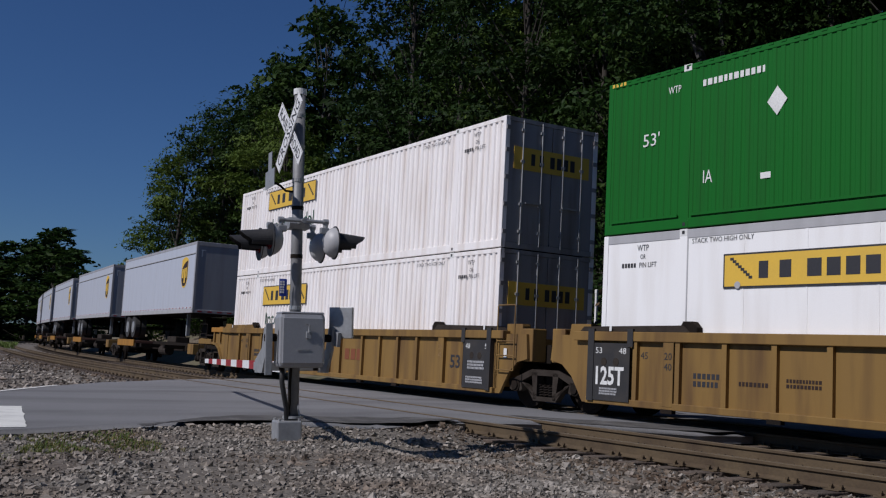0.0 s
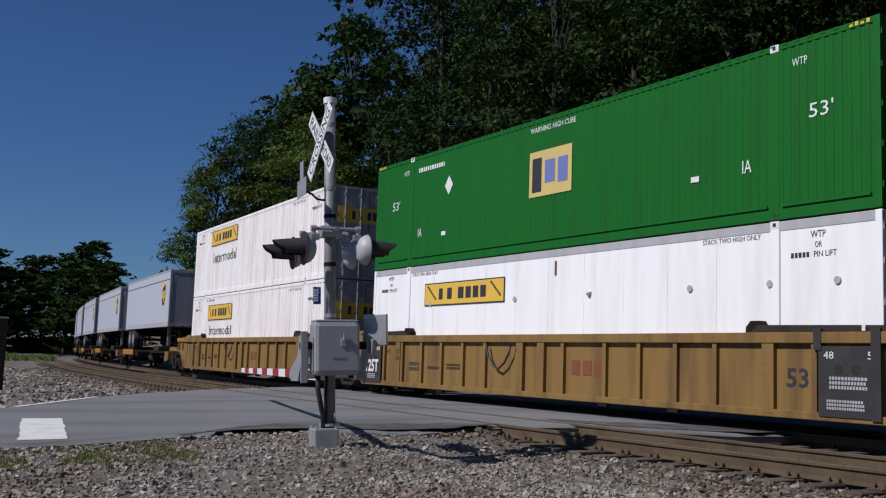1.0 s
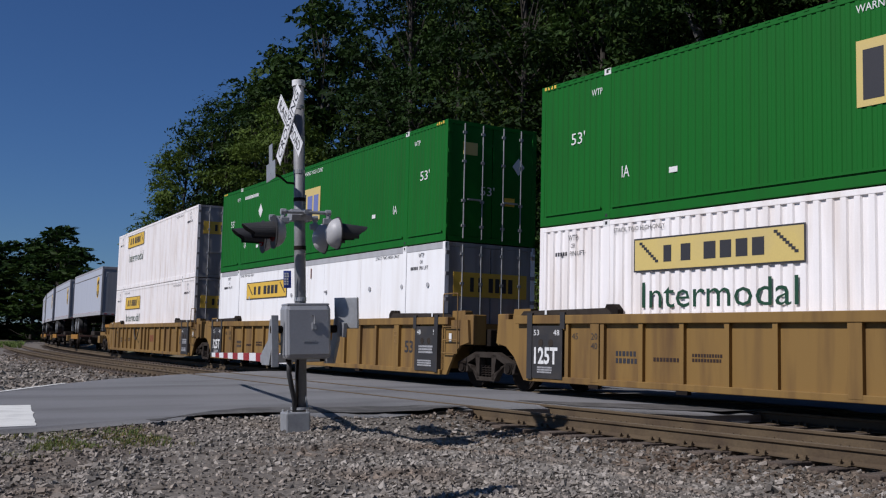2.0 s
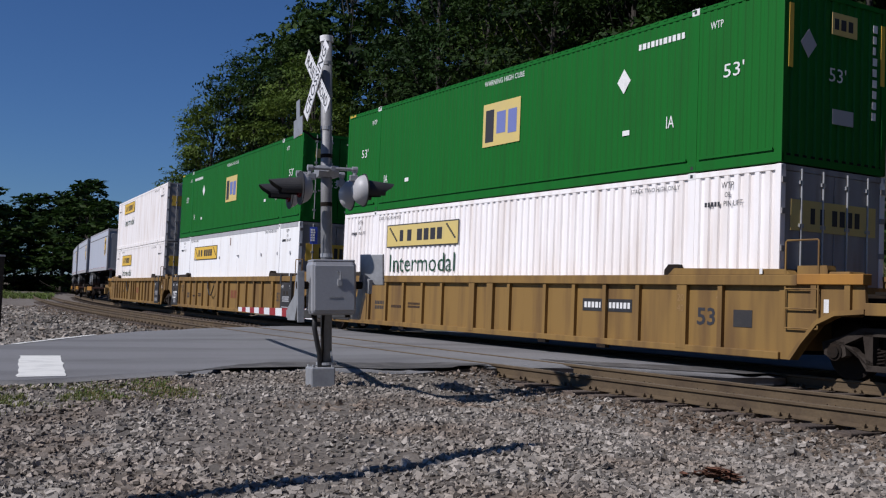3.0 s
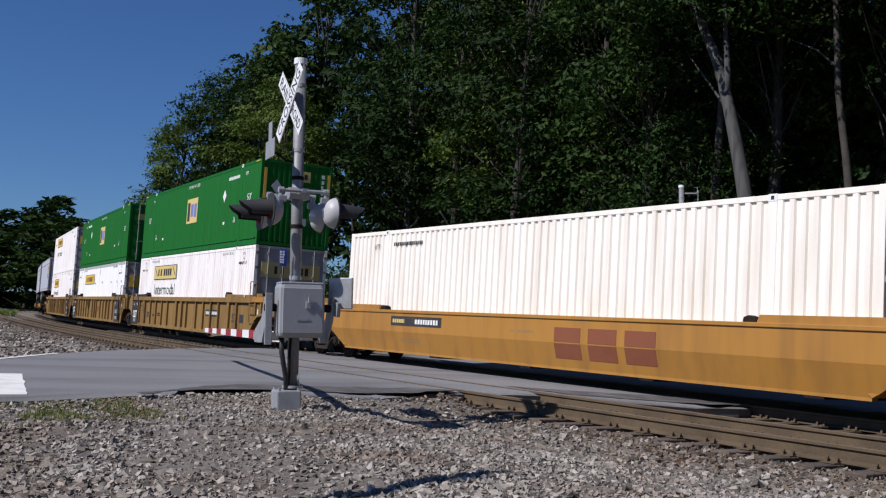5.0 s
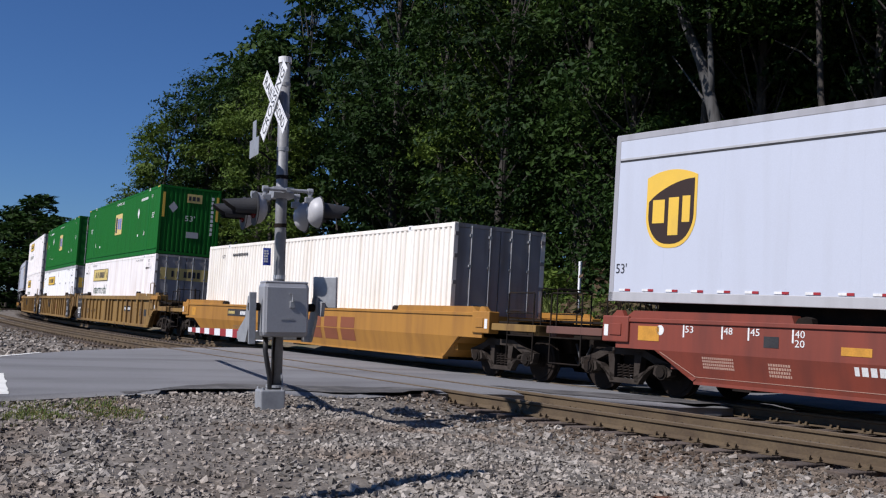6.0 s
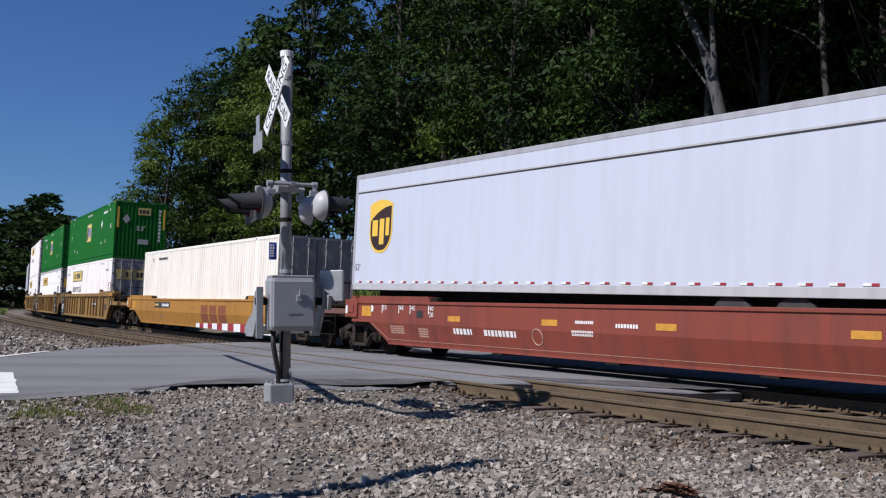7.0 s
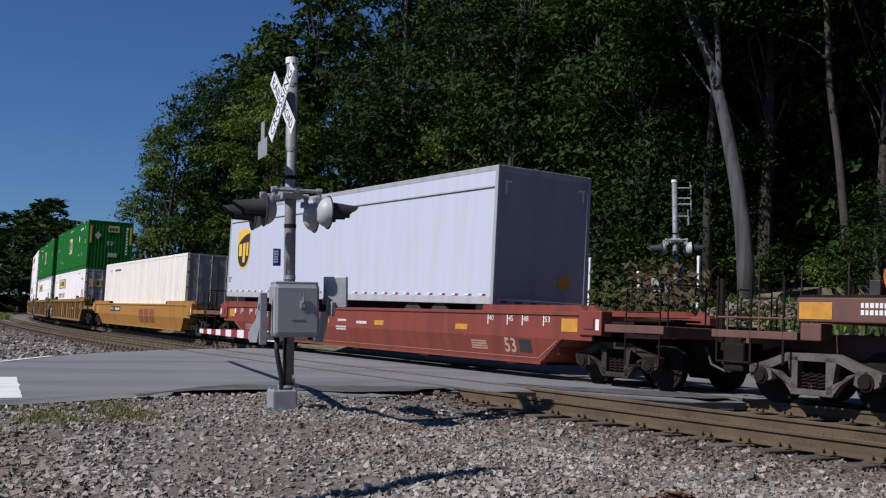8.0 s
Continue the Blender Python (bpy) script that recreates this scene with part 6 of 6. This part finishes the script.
    for az in [73.4, 74.2, 74.9] + list(np.arange(75.5, 97, 1.15)):
        r = rng.uniform(185, 225)
        k = rng.uniform(0.9, 1.1) * min(1.0, 0.55 + 0.2 * max(0.0, az - 73.4))
        for far in (0.0, 1.0):
            turn = radians(az + 0.55 * far)
            x, y = -(r + 30 * far) * math.sin(turn), (r + 30 * far) * math.cos(turn)
            copy_thing(kinds[12], pose(x, y, -2.5, 0, 0, rng.uniform(0, 360)) @ Matrix.Diagonal((k * 1.7, k * 1.7, k * (1.0 + 0.1 * far), 1)))
    bushes = [make_shrub(21, 2.2, LEAF_C), make_shrub(22, 3.0, LEAF_B)]
    for i, x in enumerate(np.arange(-100, 28, 2.3)):
        y = track_y(x) + (8.0 if x < -60 else 12.2 if x < -30 else 16.5) + rng.uniform(-1.0, 1.6)
        m = pose(x, y, ground_z(x, y), 0, 0, rng.uniform(0, 360))
        if i < 2:
            bushes[i].matrix_basis = m
        else:
            k = rng.uniform(0.6, 1.2) * (0.7 if x > -30 else 1.0)
            copy_thing(bushes[i % 2], m @ Matrix.Diagonal((k, k, k, 1)))
    weeds = make_shrub(24, 1.9, LEAF_C, 1000)
    weeds["label"] = "low bright green weeds on the bank"
    for i in range(30):
        x, off = -25.0 + 0.62 * i + rng.uniform(-0.3, 0.3), 8.0 + rng.uniform(-0.6, 3.5)
        y = track_y(x) + off
        m = pose(x, y, ground_z(x, y) - 0.05, 0, 0, rng.uniform(0, 360)) @ Matrix.Diagonal((0.8, 0.8, rng.uniform(0.32, 0.5), 1))
        if i:
            copy_thing(weeds, m)
        else:
            weeds.matrix_basis = m
    # young growth fills the wood's edge below the tall crowns
    young = make_tree(15, 8.0, 0.04, 2.5, LEAF_B, BARK, 8000, 0.10)
    young["label"] = "young leafy tree growing below the tall crowns"
    for i, (x, off, k) in enumerate(((-33.0, 15.8, 1.15), (-30.2, 16.2, 1.2), (-28.0, 15.6, 0.85), (-26.6, 17.5, 0.7), (-20.5, 19.5, 0.5))):
        y = track_y(x) + off
        m = pose(x, y, ground_z(x, y), 0, 0, rng.uniform(0, 360)) @ Matrix.Diagonal((k, k, k, 1))
        if i:
            copy_thing(young, m)
        else:
            young.matrix_basis = m
    y = track_y(-19.8) + 6.4
    dry = make_shrub(23, 1.5, BROWN_LEAF, 900)
    dry["label"] = "brown half-dead shrub on the bank beyond the train"
    dry.matrix_basis = pose(-19.8, y, ground_z(-19.8, y))


def grey_trunk(x, off, pts, r, r2, limbs=(), bark=None):
    """A bare pale trunk that stands out before the dark wood."""
    y = track_y(x) + off
    t = thing("tree", "tall pale-barked tree with a bare leaning trunk", "tree", "woodland trees", pose(x, y, ground_z(x, y) - 0.2))
    bm = B()
    tube(bm, pts, r, 14, r2)
    for limb, a, b in limbs:
        tube(bm, limb, a, 8, b)
    smooth(part("trunk", bm, bark or PALE_BARK, t))
    rng = np.random.default_rng(int(abs(x) * 10))
    top = pts[-1]
    lobes = [((top[0] + rng.normal() * 2.2, top[1] + rng.normal() * 2.0, top[2] + rng.uniform(-3, 3)), 1.0 + rng.random()) for _ in range(14)]
    v, f = leaf_cloud(rng, lobes, 9000, 0.13)
    raw("crown", v.tolist(), f.tolist(), LEAF_B, t)
    return t


def blades(name, rng, spots, height, width, mat, label, kind="stuff"):
    v, f = [], []
    for x, y, z, k in spots:
        a, lean = rng.uniform(0, 6.28), rng.uniform(0.2, 1.3)
        h, w = height * k * rng.uniform(0.5, 1.2), width * rng.uniform(0.6, 1.3)
        dx, dy, n = math.cos(a), math.sin(a), len(v)
        v += [(x - dy * w, y + dx * w, z - 0.02), (x + dy * w, y - dx * w, z - 0.02), (x + dx * h * lean * 0.4 + dy * w * 0.6, y + dy * h * lean * 0.4 - dx * w * 0.6, z + h * 0.6),
              (x + dx * h * lean, y + dy * h * lean, z + h), (x + dx * h * lean * 0.4 - dy * w * 0.6, y + dy * h * lean * 0.4 + dx * w * 0.6, z + h * 0.6)]
        f += [(n, n + 1, n + 2, n + 4), (n + 4, n + 2, n + 3)]
    return tagged(raw(name, v, f, mat), label, "grass", kind=kind)


def build_grass():
    rng = random.Random(5)
    spots = []
    for _ in range(19000):
        x = rng.uniform(-60, 12)
        off = 4.6 + 9.0 * rng.random()
        y = track_y(x) + off
        if on_road(x, y, 0.3) or noise.noise(Vector((x * 0.35, y * 0.35, 4))) < -0.25 + 0.5 * smoothstep(7, 4.6, off):
            continue
        spots.append((x, y, ground_z(x, y), 1.0))
    for _ in range(9000):
        x, off = rng.uniform(-26, -9), rng.uniform(6.0, 11.5)
        y = track_y(x) + off
        spots.append((x, y, ground_z(x, y), 0.9))
    blades("bank_grass", rng, spots, 0.55, 0.045, GRASS, "tall green grass and weeds on the bank")
    spots = []
    for _ in range(9000):
        y = rng.uniform(0.6, 4.3)
        x = float(np.interp(y, (-1, 2.7, 4.5), (-10.9, -11.2, -11.9))) + rng.gauss(0.35, 0.35)
        if on_road(x, y, -0.25) or noise.noise(Vector((x * 2.2, y * 2.2, 6.0))) < -0.12:
            continue
        spots.append((x, y, ground_top(x, y), 1.0))
    blades("roadside_grass", rng, spots[:2200], 0.055, 0.006, GRASS, "short green grass at the road's edge")
    blades("roadside_straw", rng, spots[2200:], 0.035, 0.006, DRY_GRASS, "dry straw-coloured grass at the road's edge")
    spots = []
    for _ in range(3500):
        a, r = radians(rng.uniform(77, 84)), rng.uniform(95, 135)
        x, y = -r * math.sin(a), r * math.cos(a)
        spots.append((x, y, ground_z(x, y), 1.0))
    blades("verge_grass", rng, spots, 0.45, 0.06, GRASS, "bright green grass verge by the far track")
    spots = []
    for x0, y0 in ((-5.45, 5.72), (-5.75, 6.05), (-7.6, 6.1), (-6.6, 5.2)):
        for _ in range(2):
            x, y = x0 + rng.gauss(0, 0.05), y0 + rng.gauss(0, 0.05)
            spots.append((x, y, ground_z(x, y), 1.2))
    blades("dry_weed", rng, spots, 0.34, 0.002, DARK_STEM, "thin dry weeds standing between the tracks")


def build_stones():
    """Crushed stone: faceted lumps, many thousands, over the ballast and the lot."""
    rng = np.random.default_rng(9)
    slab = np.array([(x, y, z) for z in (-1, 1) for y in (-1, 1) for x in (-1, 1)]) * 0.72
    tri = np.array([(0, 3, 1), (0, 2, 3), (4, 5, 7), (4, 7, 6), (0, 1, 5), (0, 5, 4), (2, 7, 3), (2, 6, 7), (0, 4, 6), (0, 6, 2), (1, 3, 7), (1, 7, 5)])
    spots = []
    us = np.arange(-16, 75, 0.53)
    ties = np.array([line(u, -NEAR_GAP) for u in us])
    ahead = np.array([line(u + 0.1, -NEAR_GAP) for u in us]) - ties
    ahead /= np.linalg.norm(ahead, axis=1)[:, None]
    while len(spots) < 41000:
        az, r = radians(rng.uniform(26, 84)), 4.3 + 17.5 * rng.random() ** 1.25
        x, y = -r * math.sin(az), r * math.cos(az)
        off = y - track_y(x)
        if on_road(x, y, -0.1) or off > -NEAR_GAP + 0.6 or abs(off + NEAR_GAP + 0.752) < 0.13 or abs(off + NEAR_GAP - 0.752) < 0.13:
            continue
        dusty = noise.noise(Vector((x * 0.45, y * 0.45, 8.0)))
        bare = math.hypot((x + 7.0) / 1.5, (y - 3.3) / 0.8) < 1 or math.hypot((x + 8.9) / 0.8, (y - 4.3) / 1.0) < 1
        if (dusty > 0.28 and rng.random() < 0.4 or bare and rng.random() < 0.6) and off < -6.5:
            continue
        if -5.6 < off and rng.random() < 0.8:
            d = np.array((x, y)) - ties
            if (np.abs((d * ahead).sum(axis=1)) + 9 * ((d * d).sum(axis=1) > 2)).min() < 0.12:
                continue
        spots.append((x, y, ground_top(x, y)))
    for _ in range(5500):
        x, off = rng.uniform(-24, 4), rng.uniform(-3.3, -0.95)
        y = track_y(x) + off
        if not on_road(x, y, -0.1):
            spots.append((x, y, ground_top(x, y)))
    near = len(spots)
    while len(spots) < near + 6000:
        x = -19 - 45 * rng.random() ** 1.4
        y = rng.uniform(3.0, 16.0)
        if not on_road(x, y, -0.1) and y - track_y(x) < -NEAR_GAP - 0.9:
            spots.append((x, y, ground_top(x, y)))
    n = len(spots)
    at = np.array(spots)
    size = 0.011 + 0.022 * rng.random(n) ** 1.7
    size[near:] *= 1.9
    size[np.array([y - track_y(x) < -6.8 for x, y, _ in spots]) & (np.arange(n) < near)] *= 0.82
    big = rng.random(n) < 0.04
    size[big] *= 1.5
    q = np.stack([np.cos(spin := rng.random(n) * np.pi), 0.22 * rng.normal(size=n), 0.22 * rng.normal(size=n), np.sin(spin)], -1)
    q /= np.linalg.norm(q, axis=1)[:, None]
    w, a, b, c = q.T
    rot = np.stack([np.stack([1 - 2 * (b * b + c * c), 2 * (a * b - c * w), 2 * (a * c + b * w)], -1), np.stack([2 * (a * b + c * w), 1 - 2 * (a * a + c * c), 2 * (b * c - a * w)], -1),
                    np.stack([2 * (a * c - b * w), 2 * (b * c + a * w), 1 - 2 * (a * a + b * b)], -1)], 1)
    stretch = np.stack([0.9 + 0.7 * rng.random(n), 0.8 + 0.3 * rng.random(n), 0.42 + 0.4 * rng.random(n)], -1)
    shapes = slab[None] * (1 + 0.3 * rng.uniform(-1, 1, (90, 8, 1))) + 0.26 * rng.uniform(-1, 1, (90, 8, 3))
    v = shapes[rng.integers(0, 90, n)] * (size[:, None] * stretch)[:, None, :]
    v = np.einsum("nij,nkj->nki", rot, v) + at[:, None, :] + np.array([0, 0, 0.35])[None, None] * size[:, None, None]
    f = tri[None] + 8 * np.arange(n)[:, None, None]
    me = bpy.data.meshes.new("ballast_stones")
    me.vertices.add(n * 8)
    me.vertices.foreach_set("co", v.reshape(-1).astype(np.float32))
    me.loops.add(n * 36)
    me.loops.foreach_set("vertex_index", f.reshape(-1).astype(np.int32))
    me.polygons.add(n * 12)
    me.polygons.foreach_set("loop_start", np.arange(0, n * 36, 3, dtype=np.int32))
    me.polygons.foreach_set("use_smooth", np.zeros(n * 12, dtype=bool))
    me.update(calc_edges=True)
    me.materials.append(STONE)
    me.materials.append(RUSTY_STONE)
    rusty = np.array([smoothstep(-7.2, -5.6, y - track_y(x)) for x, y, _ in spots]) * 0.85 > rng.random(n)
    me.polygons.foreach_set("material_index", np.repeat(rusty.astype(np.int32), 12))
    return tagged(new("ballast_stones", me), "loose crushed grey ballast stones", "gravel", kind="stuff")


def build_rubble():
    """A low heap of broken rock on the bank."""
    rng = random.Random(17)
    bm = B()
    cx, cy = -16.4, 20.6
    for _ in range(520):
        a, r = rng.uniform(0, 6.28), 2.6 * rng.random() ** 0.7
        x, y = cx + r * math.cos(a), cy + 0.7 * r * math.sin(a)
        z = ground_z(x, y) + 0.75 * max(0.0, 1 - (r / 2.7) ** 2) * rng.uniform(0.75, 1.0)
        s = rng.uniform(0.03, 0.075)
        g = bmesh.ops.create_icosphere(bm, subdivisions=1, radius=s)
        k = (rng.uniform(0.8, 1.4), rng.uniform(0.7, 1.2), rng.uniform(0.5, 0.9))
        for v in g["verts"]:
            j = rng.uniform(0.75, 1.2)
            v.co = Vector((x + v.co.x * k[0] * j, y + v.co.y * k[1] * j, z + v.co.z * k[2] * j))
    return tagged(part("rubble_heap", bm, RUBBLE), "heap of broken brown-grey rock on the bank", "rubble", kind="stuff")


def marker_post(x, off, h, w, mat, label, lean=0.0):
    y = track_y(x) + off
    p = thing("marker_post", label, "post", "posts beyond the tracks", pose(x, y, ground_z(x, y) - 0.15, 0, lean, 0))
    part("post", box(B(), -w / 2, w / 2, -w / 2, w / 2, 0, h, 0.01), mat, p)
    part("post_cap", box(B(), -w / 2 - 0.006, w / 2 + 0.006, -w / 2 - 0.006, w / 2 + 0.006, h - 0.12, h + 0.01, 0.01), WHITE_SIGN if mat is WHITE_SIGN else mat, p)
    return p


# ---- build ----
build_ground()
build_road()
patch("stop_line", [(-12.2, 2.48), (-15.8, 3.22), (-15.75, 3.78), (-12.25, 3.02)], 0.006, ROAD_WHITE, "white painted stop line across the lane")
patch("edge_line", [(-18.75, 3.78), (-22.2, 6.05), (-22.28, 5.97), (-18.83, 3.68)], 0.006, ROAD_WHITE, "thin worn white edge line")
rim = [(road_edges(y)[1] - 0.03, y) for y in (4.3, 5.4, 6.5, 7.6, 8.7, 9.6)]
patch("shoulder_patch", rim + [(-13.1, 9.7), (-13.5, 8.8), (-13.75, 7.3), (-14.0, 6.4), (-13.2, 5.2), (-12.2, 4.4)], 0.008, ASPHALT_DARK, "dark crumbling asphalt shoulder")
rim = [(road_edges(y)[1] - 0.05, y) for y in (11.55, 12.0, 12.5, 13.0, 13.5, 13.75)]
patch("shoulder_patch", rim + [(-12.4, 13.75), (-12.6, 13.4), (-12.9, 13.0), (-13.3, 12.5), (-13.9, 12.0), (-14.3, 11.6)], 0.008, ASPHALT_DARK, "dark asphalt rim between the tracks")
build_track("track_near", NEAR_GAP, "empty rusty railway track on wooden ties", -16, 75)
build_track("track_far", 0.0, "railway track carrying the train", -16, 55)
build_train()

signal = crossing_signal()
LEAN = Matrix.Rotation(radians(-2.5), 4, Vector((-0.818, 0.575, 0)))  # both masts stand a little out of plumb
signal.matrix_basis = pose(-11.265, 5.845, -0.087) @ LEAN @ pose(0, 0, 0, 0, 0, -12) @ Matrix.Diagonal((1.047, 1.047, 1.047, 1))
far_signal = crossing_signal(False, 0.3)
far_signal.matrix_basis = pose(-19.32, 21.8, 1.02) @ LEAN @ pose(0, 0, 0, 0, 0, 138) @ Matrix.Diagonal((1.05, 1.05, 1.05, 1))
far_signal["label"] = "second grey crossing mast beyond the train, seen from behind"

grey_trunk(-22.95, 14.2, [(0, 0, 0), (-0.12, 0, 1.5), (-0.3, 0, 3), (-0.62, 0, 4.6), (-1.0, 0, 6.1), (-1.42, 0, 7.6), (-2.0, 0, 9.3), (-2.85, 0, 11), (-4.5, 0, 14.5)], 0.33, 0.15,
           [([(-1.5, 0, 7.8), (-1.52, 0, 8.9), (-1.7, 0, 10.6), (-2.0, 0, 14)], 0.15, 0.06), ([(-1.3, 0, 7.2), (-2.2, 0.1, 8.3), (-3.6, 0.2, 9.9)], 0.07, 0.02)])
grey_trunk(-20.25, 16.3, [(0, 0, 0), (-0.25, 0, 2.5), (-0.55, 0, 5), (-0.95, 0, 7.5), (-1.1, 0, 10), (-1.4, 0, 14)], 0.16, 0.09, [([(-1.0, 0, 8.4), (-1.9, 0.1, 9.2), (-3.0, 0.1, 9.8)], 0.05, 0.02)], BARK)
grey_trunk(-26.0, 15.5, [(0, 0, 0), (-0.1, 0, 4), (0.1, 0, 9), (0.2, 0, 14)], 0.2, 0.1, (), BARK)
build_wood()
build_grass()
build_stones()
build_rubble()
for x, h, w, mat, label, lean in ((-20.4, 1.62, 0.085, WHITE_SIGN, "short white marker post on the bank", -4), (-18.35, 1.98, 0.07, WHITE_SIGN, "white marker post on the bank", 0),
                                  (-22.5, 2.02, 0.07, WHITE_SIGN, "white marker post on the bank", 0), (-16.4, 1.55, 0.035, TRUCK_STEEL, "thin metal fence stake on the bank", 0),
                                  (-15.2, 1.5, 0.035, TRUCK_STEEL, "thin metal fence stake on the bank", 2), (-13.9, 1.5, 0.035, TRUCK_STEEL, "thin metal fence stake on the bank", 0)):
    off = 21.5 - track_y(x)
    marker_post(x, off, h, w, mat, label, lean)
post = thing("roadside_post", "weathered grey square post at the roadside", "post", m=pose(-27.5, 5.0, -0.3))
part("post", box(B(), -0.11, 0.11, -0.11, 0.11, 0, 1.95, 0.015), TRUCK_STEEL, post)
part("post_cap", box(B(), -0.125, 0.125, -0.125, 0.125, 1.93, 1.97, 0.008), GALVANISED, post)


# a slanting pole, added out of view, throws its thin shadow over the gravel
pole = thing("slanting_pole", "unseen leaning pole added to cast a thin shadow on the gravel", "pole", m=pose(-4.70, -2.88, -0.35))
bm = B()
tube(bm, [(0, 0, 0), (-1.78, 1.16, 6.6)], 0.095, 10)
part("shaft", bm, GALVANISED, pole)
bm = B()
tube(bm, [(0, 0, -0.02), (-0.03, 0.025, 0.1)], 0.07, 10)
part("foot", bm, GALVANISED, pole)


def build_litter():
    """Dry leaves in the stones and a fallen branch on the gravel."""
    rng = random.Random(31)
    x0, y0 = LITTER
    heap = thing("dry_leaves", "clump of brown curled dead leaves among the stones", "leaves", m=pose(x0, y0, ground_top(x0, y0)))
    for _ in range(60):
        bm = B()
        a, s = rng.uniform(0, 6.28), rng.uniform(0.035, 0.065)
        cx, cy = rng.gauss(0, 0.085), rng.gauss(0, 0.06)
        cz = 0.015 + 0.07 * rng.random() * max(0.0, 1 - (cx * cx + cy * cy) / 0.02)
        rows = []
        for k, w in ((-1.0, 0.05), (-0.4, 0.42), (0.25, 0.5), (1.0, 0.04)):
            rows.append([bm.verts.new((cx + s * (k * math.cos(a) - q * w * math.sin(a)), cy + s * (k * math.sin(a) + q * w * math.cos(a)), cz + s * (0.5 * abs(q) * w + 0.35 * k * k))) for q in (-1, 0, 1)])
        for p, q in zip(rows, rows[1:]):
            for i in (0, 1):
                bm.faces.new((p[i], p[i + 1], q[i + 1], q[i]))
        part("leaf", bm, DEAD_LEAF, heap)
    x0, y0 = BRANCH
    fallen = thing("fallen_branch", "dark fallen branch with bare twigs on the gravel", "branch", m=pose(x0, y0, ground_top(x0, y0) + 0.03))
    bm = B()
    tube(bm, [(-0.9, 0, 0), (-0.3, 0.1, 0.05), (0.3, 0.05, 0.03), (1.0, 0.2, 0.12)], 0.045, 8, 0.015)
    part("limb", bm, BARK, fallen)
    for i in range(7):
        bm = B()
        x, a = -0.6 + 0.22 * i, rng.uniform(-1, 1)
        tube(bm, [(x, 0.05, 0.03), (x + 0.2, 0.05 + 0.2 * a, 0.15), (x + 0.45, 0.05 + 0.5 * a, rng.uniform(0.1, 0.4))], 0.012, 5, 0.004)
        part("twig", bm, BARK, fallen)


LITTER, BRANCH = (-4.73, 5.4), (-31.5, 7.2)
build_litter()


def motions():
    """Key everything that moves: cars, their loads, their wheels."""
    times = [0.25 * i for i in range(33)]
    for ob, place, own, half in RIDERS:
        walk(ob, [(t, car_pose(t, place, half) @ own) for t in times])
    for wheelset, x, r in SPINNERS:
        walk(wheelset, [(i / 30, pose(x, 0, r, 0, -math.degrees((travelled(i / 30) - travelled(0)) / r), 0)) for i in range(241)])


motions()
